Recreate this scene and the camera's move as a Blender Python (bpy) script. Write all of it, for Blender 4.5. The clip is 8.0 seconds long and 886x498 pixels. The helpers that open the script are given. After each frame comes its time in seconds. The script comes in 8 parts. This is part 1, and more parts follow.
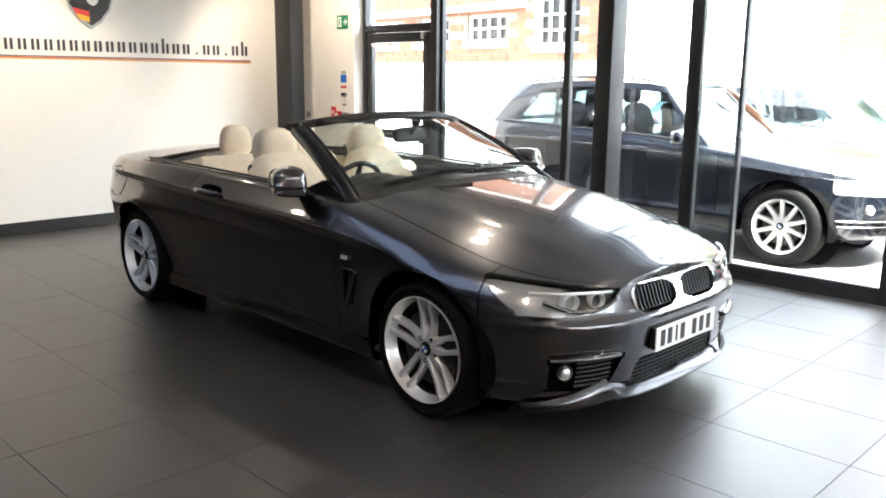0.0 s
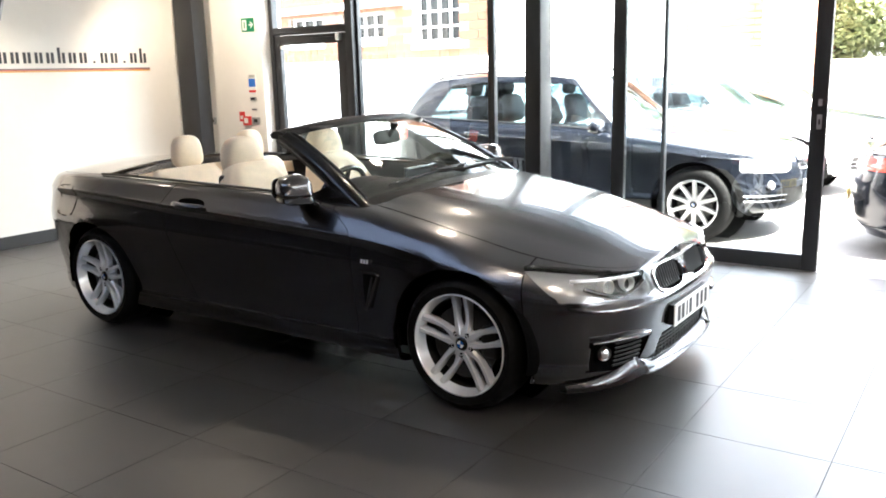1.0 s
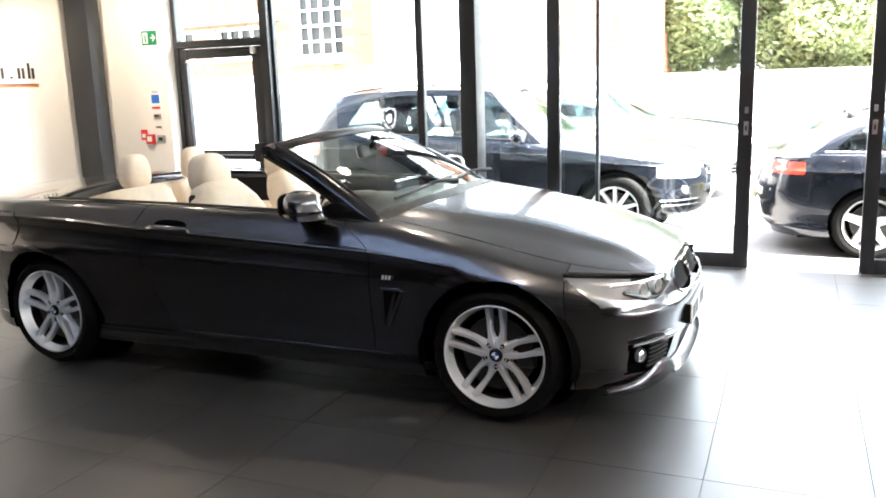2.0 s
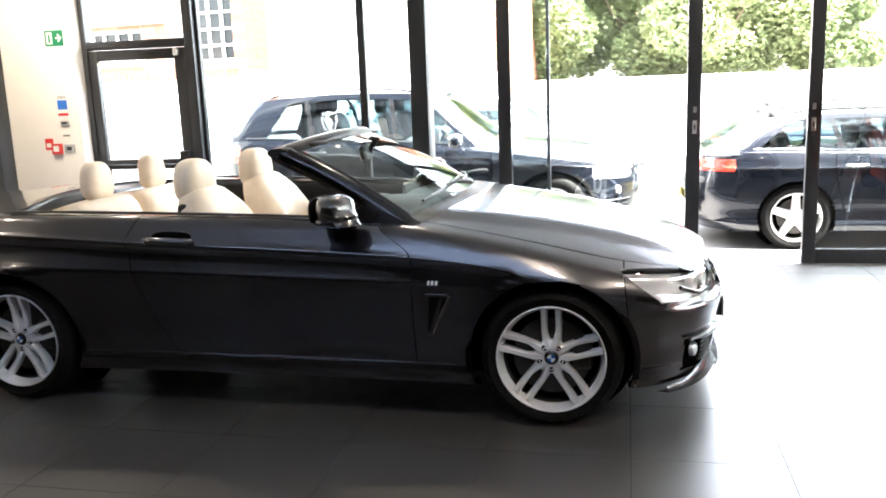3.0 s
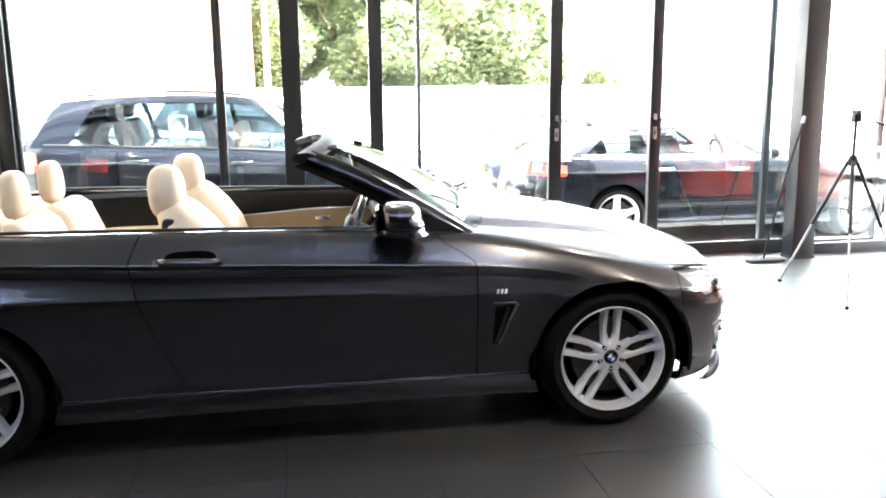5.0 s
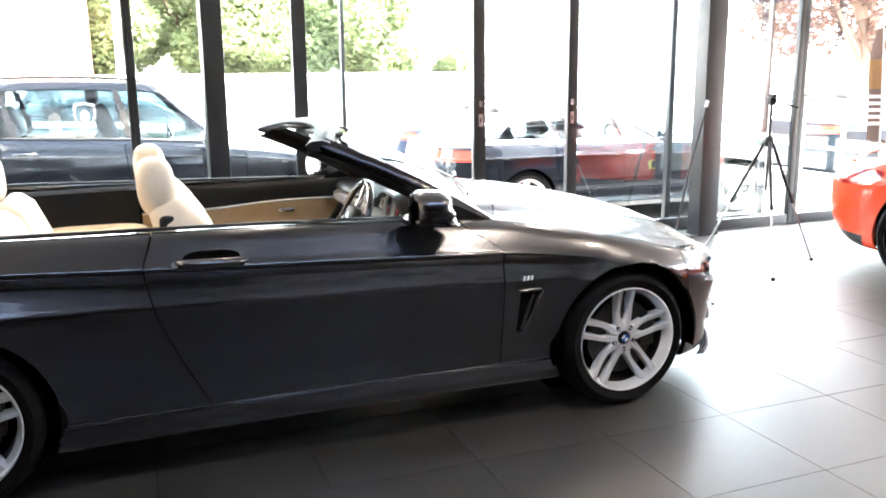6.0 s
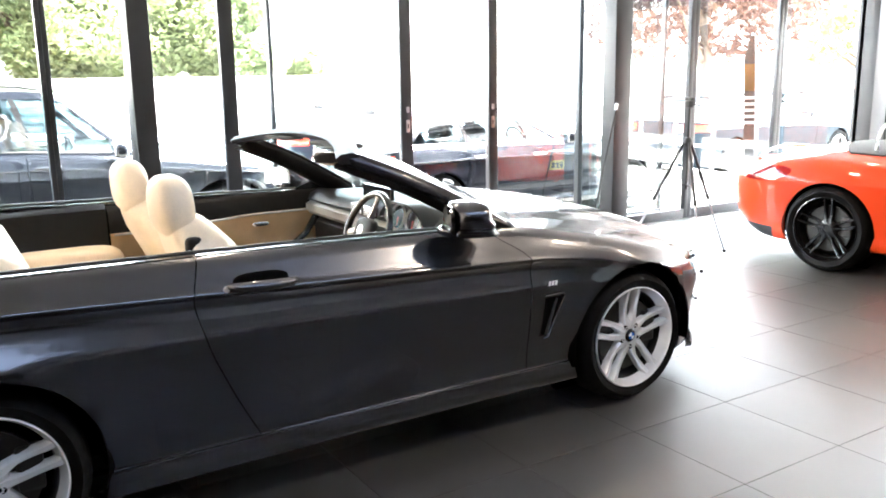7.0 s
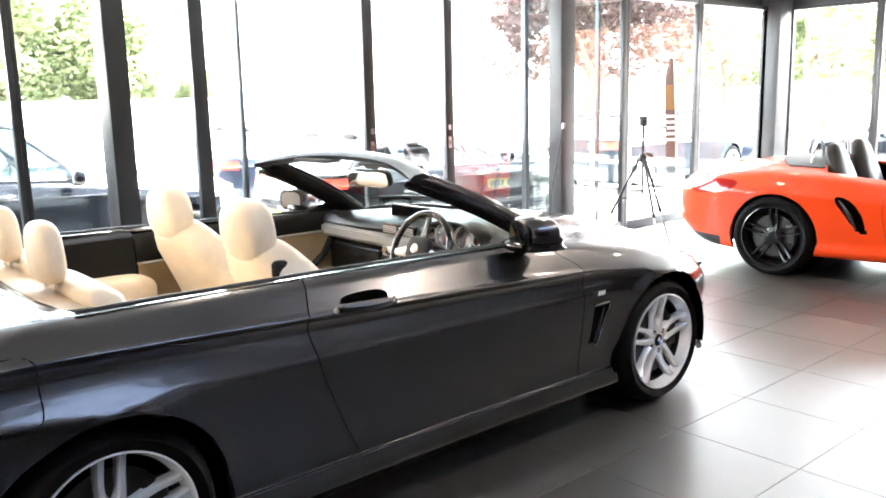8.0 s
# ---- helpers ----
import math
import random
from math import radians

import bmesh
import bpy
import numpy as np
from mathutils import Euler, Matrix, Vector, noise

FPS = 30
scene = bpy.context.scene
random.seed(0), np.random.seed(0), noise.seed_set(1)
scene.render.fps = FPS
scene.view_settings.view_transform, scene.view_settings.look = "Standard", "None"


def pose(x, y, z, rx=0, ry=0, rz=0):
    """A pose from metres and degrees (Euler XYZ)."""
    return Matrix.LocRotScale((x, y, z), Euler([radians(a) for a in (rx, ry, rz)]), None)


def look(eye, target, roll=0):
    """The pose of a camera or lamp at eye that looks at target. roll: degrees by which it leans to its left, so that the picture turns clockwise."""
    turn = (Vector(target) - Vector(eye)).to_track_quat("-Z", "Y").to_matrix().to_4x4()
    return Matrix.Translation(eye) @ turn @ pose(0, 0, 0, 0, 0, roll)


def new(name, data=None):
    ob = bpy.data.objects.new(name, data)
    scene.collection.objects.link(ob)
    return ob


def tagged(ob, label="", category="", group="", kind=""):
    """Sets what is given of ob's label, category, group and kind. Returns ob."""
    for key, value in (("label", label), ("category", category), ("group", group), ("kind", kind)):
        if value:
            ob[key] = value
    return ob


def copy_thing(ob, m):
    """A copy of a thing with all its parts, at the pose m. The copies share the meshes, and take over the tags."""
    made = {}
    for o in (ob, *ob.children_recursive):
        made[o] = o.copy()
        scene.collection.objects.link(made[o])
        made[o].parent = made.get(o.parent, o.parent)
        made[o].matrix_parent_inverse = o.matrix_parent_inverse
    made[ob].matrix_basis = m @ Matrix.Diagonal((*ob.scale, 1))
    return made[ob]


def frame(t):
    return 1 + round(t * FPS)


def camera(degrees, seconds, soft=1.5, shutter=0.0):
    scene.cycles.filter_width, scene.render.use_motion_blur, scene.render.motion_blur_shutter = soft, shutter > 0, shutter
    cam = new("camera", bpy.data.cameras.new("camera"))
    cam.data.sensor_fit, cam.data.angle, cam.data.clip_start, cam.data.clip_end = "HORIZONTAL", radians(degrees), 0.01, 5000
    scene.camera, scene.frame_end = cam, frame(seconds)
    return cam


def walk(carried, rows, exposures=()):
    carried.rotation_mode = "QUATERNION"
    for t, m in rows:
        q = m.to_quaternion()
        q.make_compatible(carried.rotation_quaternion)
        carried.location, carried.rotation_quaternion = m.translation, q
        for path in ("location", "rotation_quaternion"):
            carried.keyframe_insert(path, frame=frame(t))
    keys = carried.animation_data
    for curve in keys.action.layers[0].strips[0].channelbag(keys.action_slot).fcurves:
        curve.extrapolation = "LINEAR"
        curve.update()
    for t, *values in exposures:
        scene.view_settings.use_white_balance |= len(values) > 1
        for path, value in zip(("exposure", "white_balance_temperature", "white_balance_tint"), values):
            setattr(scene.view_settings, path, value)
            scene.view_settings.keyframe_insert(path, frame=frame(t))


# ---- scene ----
cam = camera(56.0, 8.0, soft=1.8)
PATH = [
    (0, (0.125, 0.213, 1.558), (1.521, 1.587, 1.154), 0.6),
    (0.5, (-0.2, 0.455, 1.58), (1.305, 1.702, 1.155), -0.9),
    (1, (-0.489, 0.794, 1.595), (1.133, 1.887, 1.18), -1.4),
    (1.5, (-0.709, 1.172, 1.598), (1.016, 2.102, 1.199), -1.6),
    (3, (-0.969, 2.515, 1.557), (0.947, 2.944, 1.178), -2.1),
    (3.5, (-0.983, 2.968, 1.554), (0.966, 3.219, 1.181), -1.9),
    (4, (-0.96, 3.41, 1.56), (1.005, 3.477, 1.197), -1.7),
    (4.5, (-0.917, 3.855, 1.557), (1.045, 3.713, 1.198), -1.2),
    (4.7, (-0.898, 4.016, 1.560), (1.056, 3.795, 1.196), -0.9),
    (6, (-0.516, 5.012, 1.549), (1.309, 4.301, 1.143), -0.6),
    (6.5, (-0.329, 5.359, 1.572), (1.416, 4.474, 1.16), -0.9),
    (7, (-0.137, 5.716, 1.591), (1.519, 4.67, 1.185), -0.9),
    (7.5, (0.044, 6.05, 1.599), (1.618, 4.878, 1.216), -1.1),
    (8, (0.251, 6.431, 1.611), (1.739, 5.145, 1.248), -1.3),
]
walk(cam, [(t, look(eye, target, roll)) for t, eye, target, roll in PATH],
     exposures=[(0.0, 4.95), (1.2, 5.3), (3.0, 5.6), (4.3, 5.9), (5.5, 6.1), (6.6, 6.2), (8.0, 6.25)])

# ---- world and sun ----
sky_world = bpy.data.worlds.new("overcast_sky")
scene.world = sky_world
sky_world.use_nodes = True
wn = sky_world.node_tree
sky = wn.nodes.new("ShaderNodeTexSky")
sky.sky_type, sky.sun_disc = "NISHITA", False
sky.sun_elevation, sky.sun_rotation = radians(58), radians(186)
sky.air_density, sky.dust_density = 1.0, 4.0
pale = wn.nodes.new("ShaderNodeHueSaturation")
pale.inputs["Saturation"].default_value = 0.35
wn.links.new(sky.outputs[0], pale.inputs["Color"])
wn.links.new(pale.outputs[0], wn.nodes["Background"].inputs[0])
wn.nodes["Background"].inputs[1].default_value = 0.15
sun = new("sun", bpy.data.lights.new("sun", "SUN"))
sun.data.energy, sun.data.angle, sun.data.color = 3.4, radians(3), (1.0, 0.95, 0.88)
sun.matrix_world = look((-2.5, -26, 42), (0, 0, 0))


# ---- showroom downlights ----
def spot(x, y, z, tx, ty, tz, power, cone=95, blend=0.6, color=(1.0, 0.84, 0.66), radius=0.06):
    lamp = new("downlight_lamp", bpy.data.lights.new("downlight_lamp", "SPOT"))
    lamp.data.energy, lamp.data.spot_size, lamp.data.spot_blend = power, radians(cone), blend
    lamp.data.color, lamp.data.shadow_soft_size = color, radius
    lamp.matrix_world = look((x, y, z), (tx, ty, tz))
    return lamp


DOWNLIGHTS = [(x, y) for y in (6.6, 4.0, 1.4, -1.2, -3.6) for x in (4.4,)] + [(1.4, 2.5), (1.3, 0.9), (1.2, -0.8)] + [(2.4, -2.6)]
WASHERS = [(1.0, 1.0, 8.8, 0.3, 6.0), (2.9, 2.9, 8.8, 0.3, 6.0), (5.0, 6.2, 8.5, 0.9, 5.0)]
for dx, dy in DOWNLIGHTS:
    spot(dx, dy, 3.0, dx, dy, 0, 1.2 if dx < 2 else 0.65, cone=130, radius=0.09)
for dx, ax, ay, az, power in WASHERS:
    spot(dx, 7.45, 3.0, ax, ay, az, power, cone=100)
# ---- materials ----
def material(name, base, rough=0.5, metal=0.0, coat=0.0, coat_rough=0.03, spec=0.5,
             scale=0.0, vary=0.0, bump=0.0, bump_scale=0.0, stretch=(1, 1, 1), emit=None, power=0.0, sheen=0.0):
    m = bpy.data.materials.new(name)
    m.use_nodes = True
    nt = m.node_tree
    b = nt.nodes["Principled BSDF"]
    b.inputs["Base Color"].default_value = (*base, 1)
    b.inputs["Roughness"].default_value = rough
    b.inputs["Metallic"].default_value = metal
    b.inputs["Coat Weight"].default_value = coat
    b.inputs["Coat Roughness"].default_value = coat_rough
    b.inputs["Specular IOR Level"].default_value = spec
    b.inputs["Sheen Weight"].default_value = sheen
    if emit:
        b.inputs["Emission Color"].default_value = (*emit, 1)
        b.inputs["Emission Strength"].default_value = power
    if vary or bump:
        tc = nt.nodes.new("ShaderNodeTexCoord")
        mp = nt.nodes.new("ShaderNodeMapping")
        mp.inputs["Scale"].default_value = stretch
        nt.links.new(tc.outputs["Object"], mp.inputs[0])
    if vary:
        total = None
        for sc, amount in ((scale, vary), (scale * 9.0, vary * 0.6)):
            n = nt.nodes.new("ShaderNodeTexNoise")
            n.inputs["Scale"].default_value = sc
            n.inputs["Detail"].default_value = 5
            nt.links.new(mp.outputs[0], n.inputs["Vector"])
            r = nt.nodes.new("ShaderNodeMapRange")
            r.inputs["From Min"].default_value, r.inputs["From Max"].default_value = 0.3, 0.7
            r.inputs["To Min"].default_value, r.inputs["To Max"].default_value = 1 - amount, 1 + amount
            nt.links.new(n.outputs["Fac"], r.inputs["Value"])
            if total is None:
                total = r.outputs[0]
            else:
                k = nt.nodes.new("ShaderNodeMath")
                k.operation = "MULTIPLY"
                nt.links.new(total, k.inputs[0])
                nt.links.new(r.outputs[0], k.inputs[1])
                total = k.outputs[0]
        mix = nt.nodes.new("ShaderNodeVectorMath")
        mix.operation = "SCALE"
        mix.inputs[0].default_value = base
        nt.links.new(total, mix.inputs["Scale"])
        nt.links.new(mix.outputs[0], b.inputs["Base Color"])
        rr = nt.nodes.new("ShaderNodeMath")
        rr.operation = "MULTIPLY"
        rr.use_clamp = True
        rr.inputs[1].default_value = rough
        nt.links.new(total, rr.inputs[0])
        nt.links.new(rr.outputs[0], b.inputs["Roughness"])
    if bump:
        n = nt.nodes.new("ShaderNodeTexNoise")
        n.inputs["Scale"].default_value = bump_scale
        n.inputs["Detail"].default_value = 4
        nt.links.new(mp.outputs[0], n.inputs["Vector"])
        bp = nt.nodes.new("ShaderNodeBump")
        bp.inputs["Strength"].default_value = bump
        bp.inputs["Distance"].default_value = 0.004
        nt.links.new(n.outputs["Fac"], bp.inputs["Height"])
        nt.links.new(bp.outputs[0], b.inputs["Normal"])
    return m


def clear_glass(name, tint, ior=1.5, rough=0.0):
    """A thin pane: see-through, with a mirror gloss that grows with the angle."""
    m = bpy.data.materials.new(name)
    m.use_nodes = True
    nt = m.node_tree
    for n in list(nt.nodes):
        nt.nodes.remove(n)
    out = nt.nodes.new("ShaderNodeOutputMaterial")
    mix = nt.nodes.new("ShaderNodeMixShader")
    tr = nt.nodes.new("ShaderNodeBsdfTransparent")
    gl = nt.nodes.new("ShaderNodeBsdfGlossy")
    lw = nt.nodes.new("ShaderNodeLayerWeight")
    pw = nt.nodes.new("ShaderNodeMath")
    pw.operation = "POWER"
    pw.inputs[1].default_value = 5.0
    fr = nt.nodes.new("ShaderNodeMapRange")
    f0 = ((ior - 1) / (ior + 1)) ** 2
    fr.inputs["To Min"].default_value, fr.inputs["To Max"].default_value = f0, 1.0
    lw.inputs["Blend"].default_value = 0.5
    nt.links.new(lw.outputs["Facing"], pw.inputs[0])
    nt.links.new(pw.outputs[0], fr.inputs["Value"])
    tr.inputs[0].default_value = (*tint, 1)
    gl.inputs["Roughness"].default_value = rough
    nt.links.new(fr.outputs[0], mix.inputs[0])
    nt.links.new(tr.outputs[0], mix.inputs[1])
    nt.links.new(gl.outputs[0], mix.inputs[2])
    nt.links.new(mix.outputs[0], out.inputs[0])
    return m


def floor_material(name, base):
    """Satin stone-look tile: each tile a shade of its own, clouded, with a few scuffs."""
    m = material(name, base, rough=0.42, scale=0.8, vary=0.14, bump=0.02, bump_scale=90, spec=1.0, coat=0.25, coat_rough=0.34)
    nt = m.node_tree
    b = nt.nodes["Principled BSDF"]
    old = b.inputs["Base Color"].links[0].from_socket
    b.inputs["Roughness"].links[0].from_node.inputs[1].default_value = 0.0
    nt.links.remove(b.inputs["Roughness"].links[0])
    geo = nt.nodes.new("ShaderNodeNewGeometry")
    mp = [n for n in nt.nodes if n.bl_idname == "ShaderNodeMapping"][0]
    nt.links.new(geo.outputs["Position"], mp.inputs[0])
    oi = nt.nodes.new("ShaderNodeObjectInfo")
    r = nt.nodes.new("ShaderNodeMapRange")
    r.inputs["To Min"].default_value, r.inputs["To Max"].default_value = 0.90, 1.10
    nt.links.new(oi.outputs["Random"], r.inputs["Value"])
    s = nt.nodes.new("ShaderNodeVectorMath")
    s.operation = "SCALE"
    nt.links.new(old, s.inputs[0])
    nt.links.new(r.outputs[0], s.inputs["Scale"])
    nt.links.new(s.outputs[0], b.inputs["Base Color"])
    return m


def leafy(m):
    """Lets light through: half of the leaf's light comes from its lit back."""
    nt = m.node_tree
    b = nt.nodes["Principled BSDF"]
    out = [n for n in nt.nodes if n.bl_idname == "ShaderNodeOutputMaterial"][0]
    tl = nt.nodes.new("ShaderNodeBsdfTranslucent")
    mix = nt.nodes.new("ShaderNodeMixShader")
    mix.inputs[0].default_value = 0.45
    nt.links.new(b.inputs["Base Color"].links[0].from_socket, tl.inputs[0])
    nt.links.new(b.outputs[0], mix.inputs[1])
    nt.links.new(tl.outputs[0], mix.inputs[2])
    nt.links.new(mix.outputs[0], out.inputs[0])
    return m


PAINT = material("mineral_grey_metallic_paint", (0.081, 0.080, 0.085), rough=0.25, metal=0.97, coat=0.9, coat_rough=0.04, bump=0.03, bump_scale=900)
BLACK_PAINT = material("black_metallic_paint", (0.007, 0.009, 0.014), rough=0.22, metal=0.3, spec=0.3, coat=0.9)
ORANGE_PAINT = material("orange_red_paint", (0.60, 0.040, 0.003), rough=0.45, spec=0.15, coat=0.6, coat_rough=0.02)
GREY_PAINT = material("grey_blue_car_paint", (0.010, 0.017, 0.024), rough=0.45, metal=0.1, spec=0.1, coat=0.12)
SILVER_PAINT = material("silver_paint", (0.55, 0.56, 0.58), rough=0.35, metal=0.7, coat=1.0)
WHITE_PAINT = material("white_car_paint", (0.75, 0.75, 0.74), rough=0.35, coat=1.0)
BLUE_PAINT = material("blue_car_paint", (0.008, 0.016, 0.034), rough=0.35, metal=0.3, coat=1.0)
GLOSS_BLACK = material("gloss_black_plastic", (0.010, 0.010, 0.011), rough=0.12, coat=0.5)
SATIN_BLACK = material("satin_black_plastic", (0.010, 0.010, 0.010), rough=0.45, spec=0.3, scale=30, vary=0.12, bump=0.15, bump_scale=500)
# glossless black: underbody plastic, and shade put into wells, recesses and spoke gaps
DARK_VOID = material("black_underbody_and_shade", (0.003, 0.003, 0.003), rough=0.9, spec=0.0)
RUBBER = material("black_tyre_rubber", (0.0035, 0.0035, 0.0035), rough=0.7, spec=0.10, scale=25, vary=0.2, bump=0.2, bump_scale=300)
ALLOY = material("silver_alloy", (0.77, 0.76, 0.75), rough=0.30, metal=0.55, coat=0.6, coat_rough=0.1, scale=18, vary=0.05)
BLACK_ALLOY = material("black_alloy", (0.006, 0.006, 0.007), rough=0.22, metal=0.3, coat=0.5)
DISC = material("cast_iron_disc", (0.06, 0.058, 0.055), rough=0.4, metal=0.9, scale=40, vary=0.1)
CHROME = material("chrome", (0.82, 0.82, 0.83), rough=0.06, metal=1.0)
SATIN_SILVER = material("satin_silver_trim", (0.60, 0.60, 0.60), rough=0.28, metal=1.0)
LEATHER = material("cream_leather", (0.86, 0.71, 0.52), rough=0.5, scale=14, vary=0.06, bump=0.25, bump_scale=260, sheen=0.1)
FROSTED = bpy.data.materials.new("frosted_window_vinyl")
FROSTED.use_nodes = True
frosted_thin = FROSTED.node_tree.nodes.new("ShaderNodeBsdfTranslucent")
frosted_clear = FROSTED.node_tree.nodes.new("ShaderNodeBsdfTransparent")
frosted_mix = FROSTED.node_tree.nodes.new("ShaderNodeMixShader")
frosted_thin.inputs[0].default_value = (0.75, 0.77, 0.78, 1)
frosted_mix.inputs[0].default_value = 0.22
FROSTED.node_tree.links.new(frosted_clear.outputs[0], frosted_mix.inputs[1])
FROSTED.node_tree.links.new(frosted_thin.outputs[0], frosted_mix.inputs[2])
FROSTED.node_tree.links.new(frosted_mix.outputs[0], FROSTED.node_tree.nodes["Material Output"].inputs[0])
TAN_LEATHER = material("tan_leather", (0.66, 0.46, 0.26), rough=0.5, scale=14, vary=0.06, bump=0.25, bump_scale=260, sheen=0.1)
LEATHER_DARK = material("cream_leather_seam", (0.40, 0.31, 0.21), rough=0.6)
MIRROR = material("mirror_glass", (0.45, 0.47, 0.48), rough=0.02, metal=1.0)
DASH_SKIN = material("black_dashboard_skin", (0.028, 0.027, 0.027), rough=0.36, scale=20, vary=0.1, bump=0.2, bump_scale=300)
BLACK_LEATHER = material("black_leatherette", (0.014, 0.013, 0.013), rough=0.5, spec=0.3, scale=20, vary=0.1, bump=0.25, bump_scale=300)
CANVAS = material("grey_canvas", (0.055, 0.053, 0.052), rough=0.85, scale=30, vary=0.1, bump=0.3, bump_scale=400)
RED_LENS = material("red_tail_light_lens", (0.80, 0.055, 0.03), rough=0.08, coat=1.0, scale=30, vary=0.1)
DARK_RED_LENS = material("dark_red_tail_light_lens", (0.22, 0.008, 0.006), rough=0.10, coat=0.5, scale=30, vary=0.1)
LAMP_SILVER = material("lamp_reflector_silver", (0.50, 0.50, 0.50), rough=0.18, metal=0.55)
LENS = clear_glass("headlight_lens", (0.97, 0.97, 0.97))
PLATE_WHITE = material("white_reflective_plate", (0.80, 0.80, 0.77), rough=0.35, scale=40, vary=0.03)
PLATE_YELLOW = material("yellow_reflective_plate", (0.80, 0.55, 0.03), rough=0.35, scale=40, vary=0.03)
INK = material("black_ink", (0.012, 0.012, 0.014), rough=0.45)
ROUNDEL_BLUE = material("blue_enamel", (0.02, 0.12, 0.42), rough=0.15, coat=0.6)
ROUNDEL_WHITE = material("white_enamel", (0.80, 0.80, 0.80), rough=0.15, coat=0.6)
PANE = clear_glass("window_pane_glass", (0.93, 0.96, 0.96), ior=1.78)
SCREEN_GLASS = clear_glass("windscreen_glass", (0.86, 0.92, 0.89), ior=2.0)
CAR_GLASS = clear_glass("tinted_car_glass", (0.42, 0.52, 0.54), ior=2.1)
INNER_SILVER = material("silver_dashboard_trim", (0.78, 0.78, 0.77), rough=0.30, metal=0.25, coat=0.3)
CLADDING = material("grey_facade_cladding", (0.10, 0.10, 0.105), rough=0.6, scale=0.7, vary=0.1, bump=0.05, bump_scale=60)
OPAL = bpy.data.materials.new("opal_rooflight_sheet")
OPAL.use_nodes = True
opal_cloudy = OPAL.node_tree.nodes.new("ShaderNodeBsdfTranslucent")
opal_cloudy.inputs[0].default_value = (0.14, 0.162, 0.20, 1)
OPAL.node_tree.links.new(opal_cloudy.outputs[0], OPAL.node_tree.nodes["Material Output"].inputs[0])
WALL_PAINT = material("white_wall_paint", (0.78, 0.755, 0.71), rough=0.75, scale=1.2, vary=0.02, bump=0.05, bump_scale=180)
CEIL_PAINT = material("pale_grey_ceiling_paint", (0.48, 0.48, 0.48), rough=0.85, scale=1.0, vary=0.03, bump=0.05, bump_scale=150)
# tones of the unseen walls, chosen for what the car's flank mirrors
DARK_WALL = material("dark_reflection_wall", (0.022, 0.022, 0.023), rough=0.7, scale=1.5, vary=0.1, bump=0.05, bump_scale=180)
PALE_WALL = material("pale_reflection_wall", (0.40, 0.42, 0.47), rough=0.7, scale=1.5, vary=0.04, bump=0.05, bump_scale=180)
FRAME_PAINT = material("anthracite_powder_coat", (0.020, 0.022, 0.025), rough=0.38, scale=8, vary=0.1, bump=0.06, bump_scale=500)
COLUMN_PAINT = material("charcoal_steel_paint", (0.012, 0.013, 0.015), rough=0.5, scale=4, vary=0.15, bump=0.05, bump_scale=200)
SKIRT_PAINT = material("black_skirting_paint", (0.018, 0.018, 0.018), rough=0.42, scale=6, vary=0.15)
TILE = floor_material("charcoal_porcelain_tile", (0.026, 0.0235, 0.021))
GROUT = material("dark_grout", (0.034, 0.032, 0.029), rough=0.9, scale=20, vary=0.2)
TARMAC = material("pale_tarmac", (0.16, 0.155, 0.15), rough=0.9, scale=3, vary=0.15, bump=0.4, bump_scale=120)
BRICK = material("orange_red_brick", (0.20, 0.080, 0.042), rough=0.85, scale=7, vary=0.3, bump=0.3, bump_scale=60)
MORTAR = material("pale_mortar", (0.21, 0.165, 0.135), rough=0.9, scale=9, vary=0.15)
WHITE_GLOSS = material("white_window_paint", (0.78, 0.78, 0.76), rough=0.4, scale=5, vary=0.04)
ROOF_TILE = material("brown_roof_tile", (0.16, 0.09, 0.06), rough=0.85, scale=4, vary=0.3)
BARK = material("tree_bark", (0.12, 0.085, 0.06), rough=0.9, scale=9, vary=0.3, bump=0.6, bump_scale=30)
FLAG_GREY = material("grey_brown_banner_cloth", (0.042, 0.041, 0.040), rough=0.8, scale=9, vary=0.2)
FLAG_YELLOW = material("dull_yellow_banner_cloth", (0.16, 0.085, 0.008), rough=0.8, scale=9, vary=0.15)
LEAF = leafy(material("green_leaves", (0.17, 0.205, 0.095), rough=0.6, scale=0.5, vary=0.35))
LEAF_RED = leafy(material("copper_leaves", (0.040, 0.022, 0.019), rough=0.6, scale=0.9, vary=0.35))
SIGN_GREEN = material("exit_sign_green", (0.005, 0.19, 0.085), rough=0.35, scale=20, vary=0.03)
SIGN_WHITE = material("sign_white_plastic", (0.80, 0.80, 0.78), rough=0.4, scale=20, vary=0.03)
SIGN_BLUE = material("notice_blue", (0.03, 0.16, 0.60), rough=0.4)
SIGN_RED = material("notice_red", (0.62, 0.03, 0.03), rough=0.4)
GOLD_INK = material("gold_yellow_vinyl", (0.75, 0.42, 0.04), rough=0.45)
GREY_VINYL = material("dark_grey_vinyl", (0.035, 0.037, 0.043), rough=0.45)
STEEL_GREY = material("brushed_steel", (0.45, 0.45, 0.46), rough=0.35, metal=1.0, scale=30, vary=0.1)
LAMP_GLOW = material("downlight_lens", (0.9, 0.9, 0.9), rough=0.3, emit=(1.0, 0.86, 0.68), power=5)

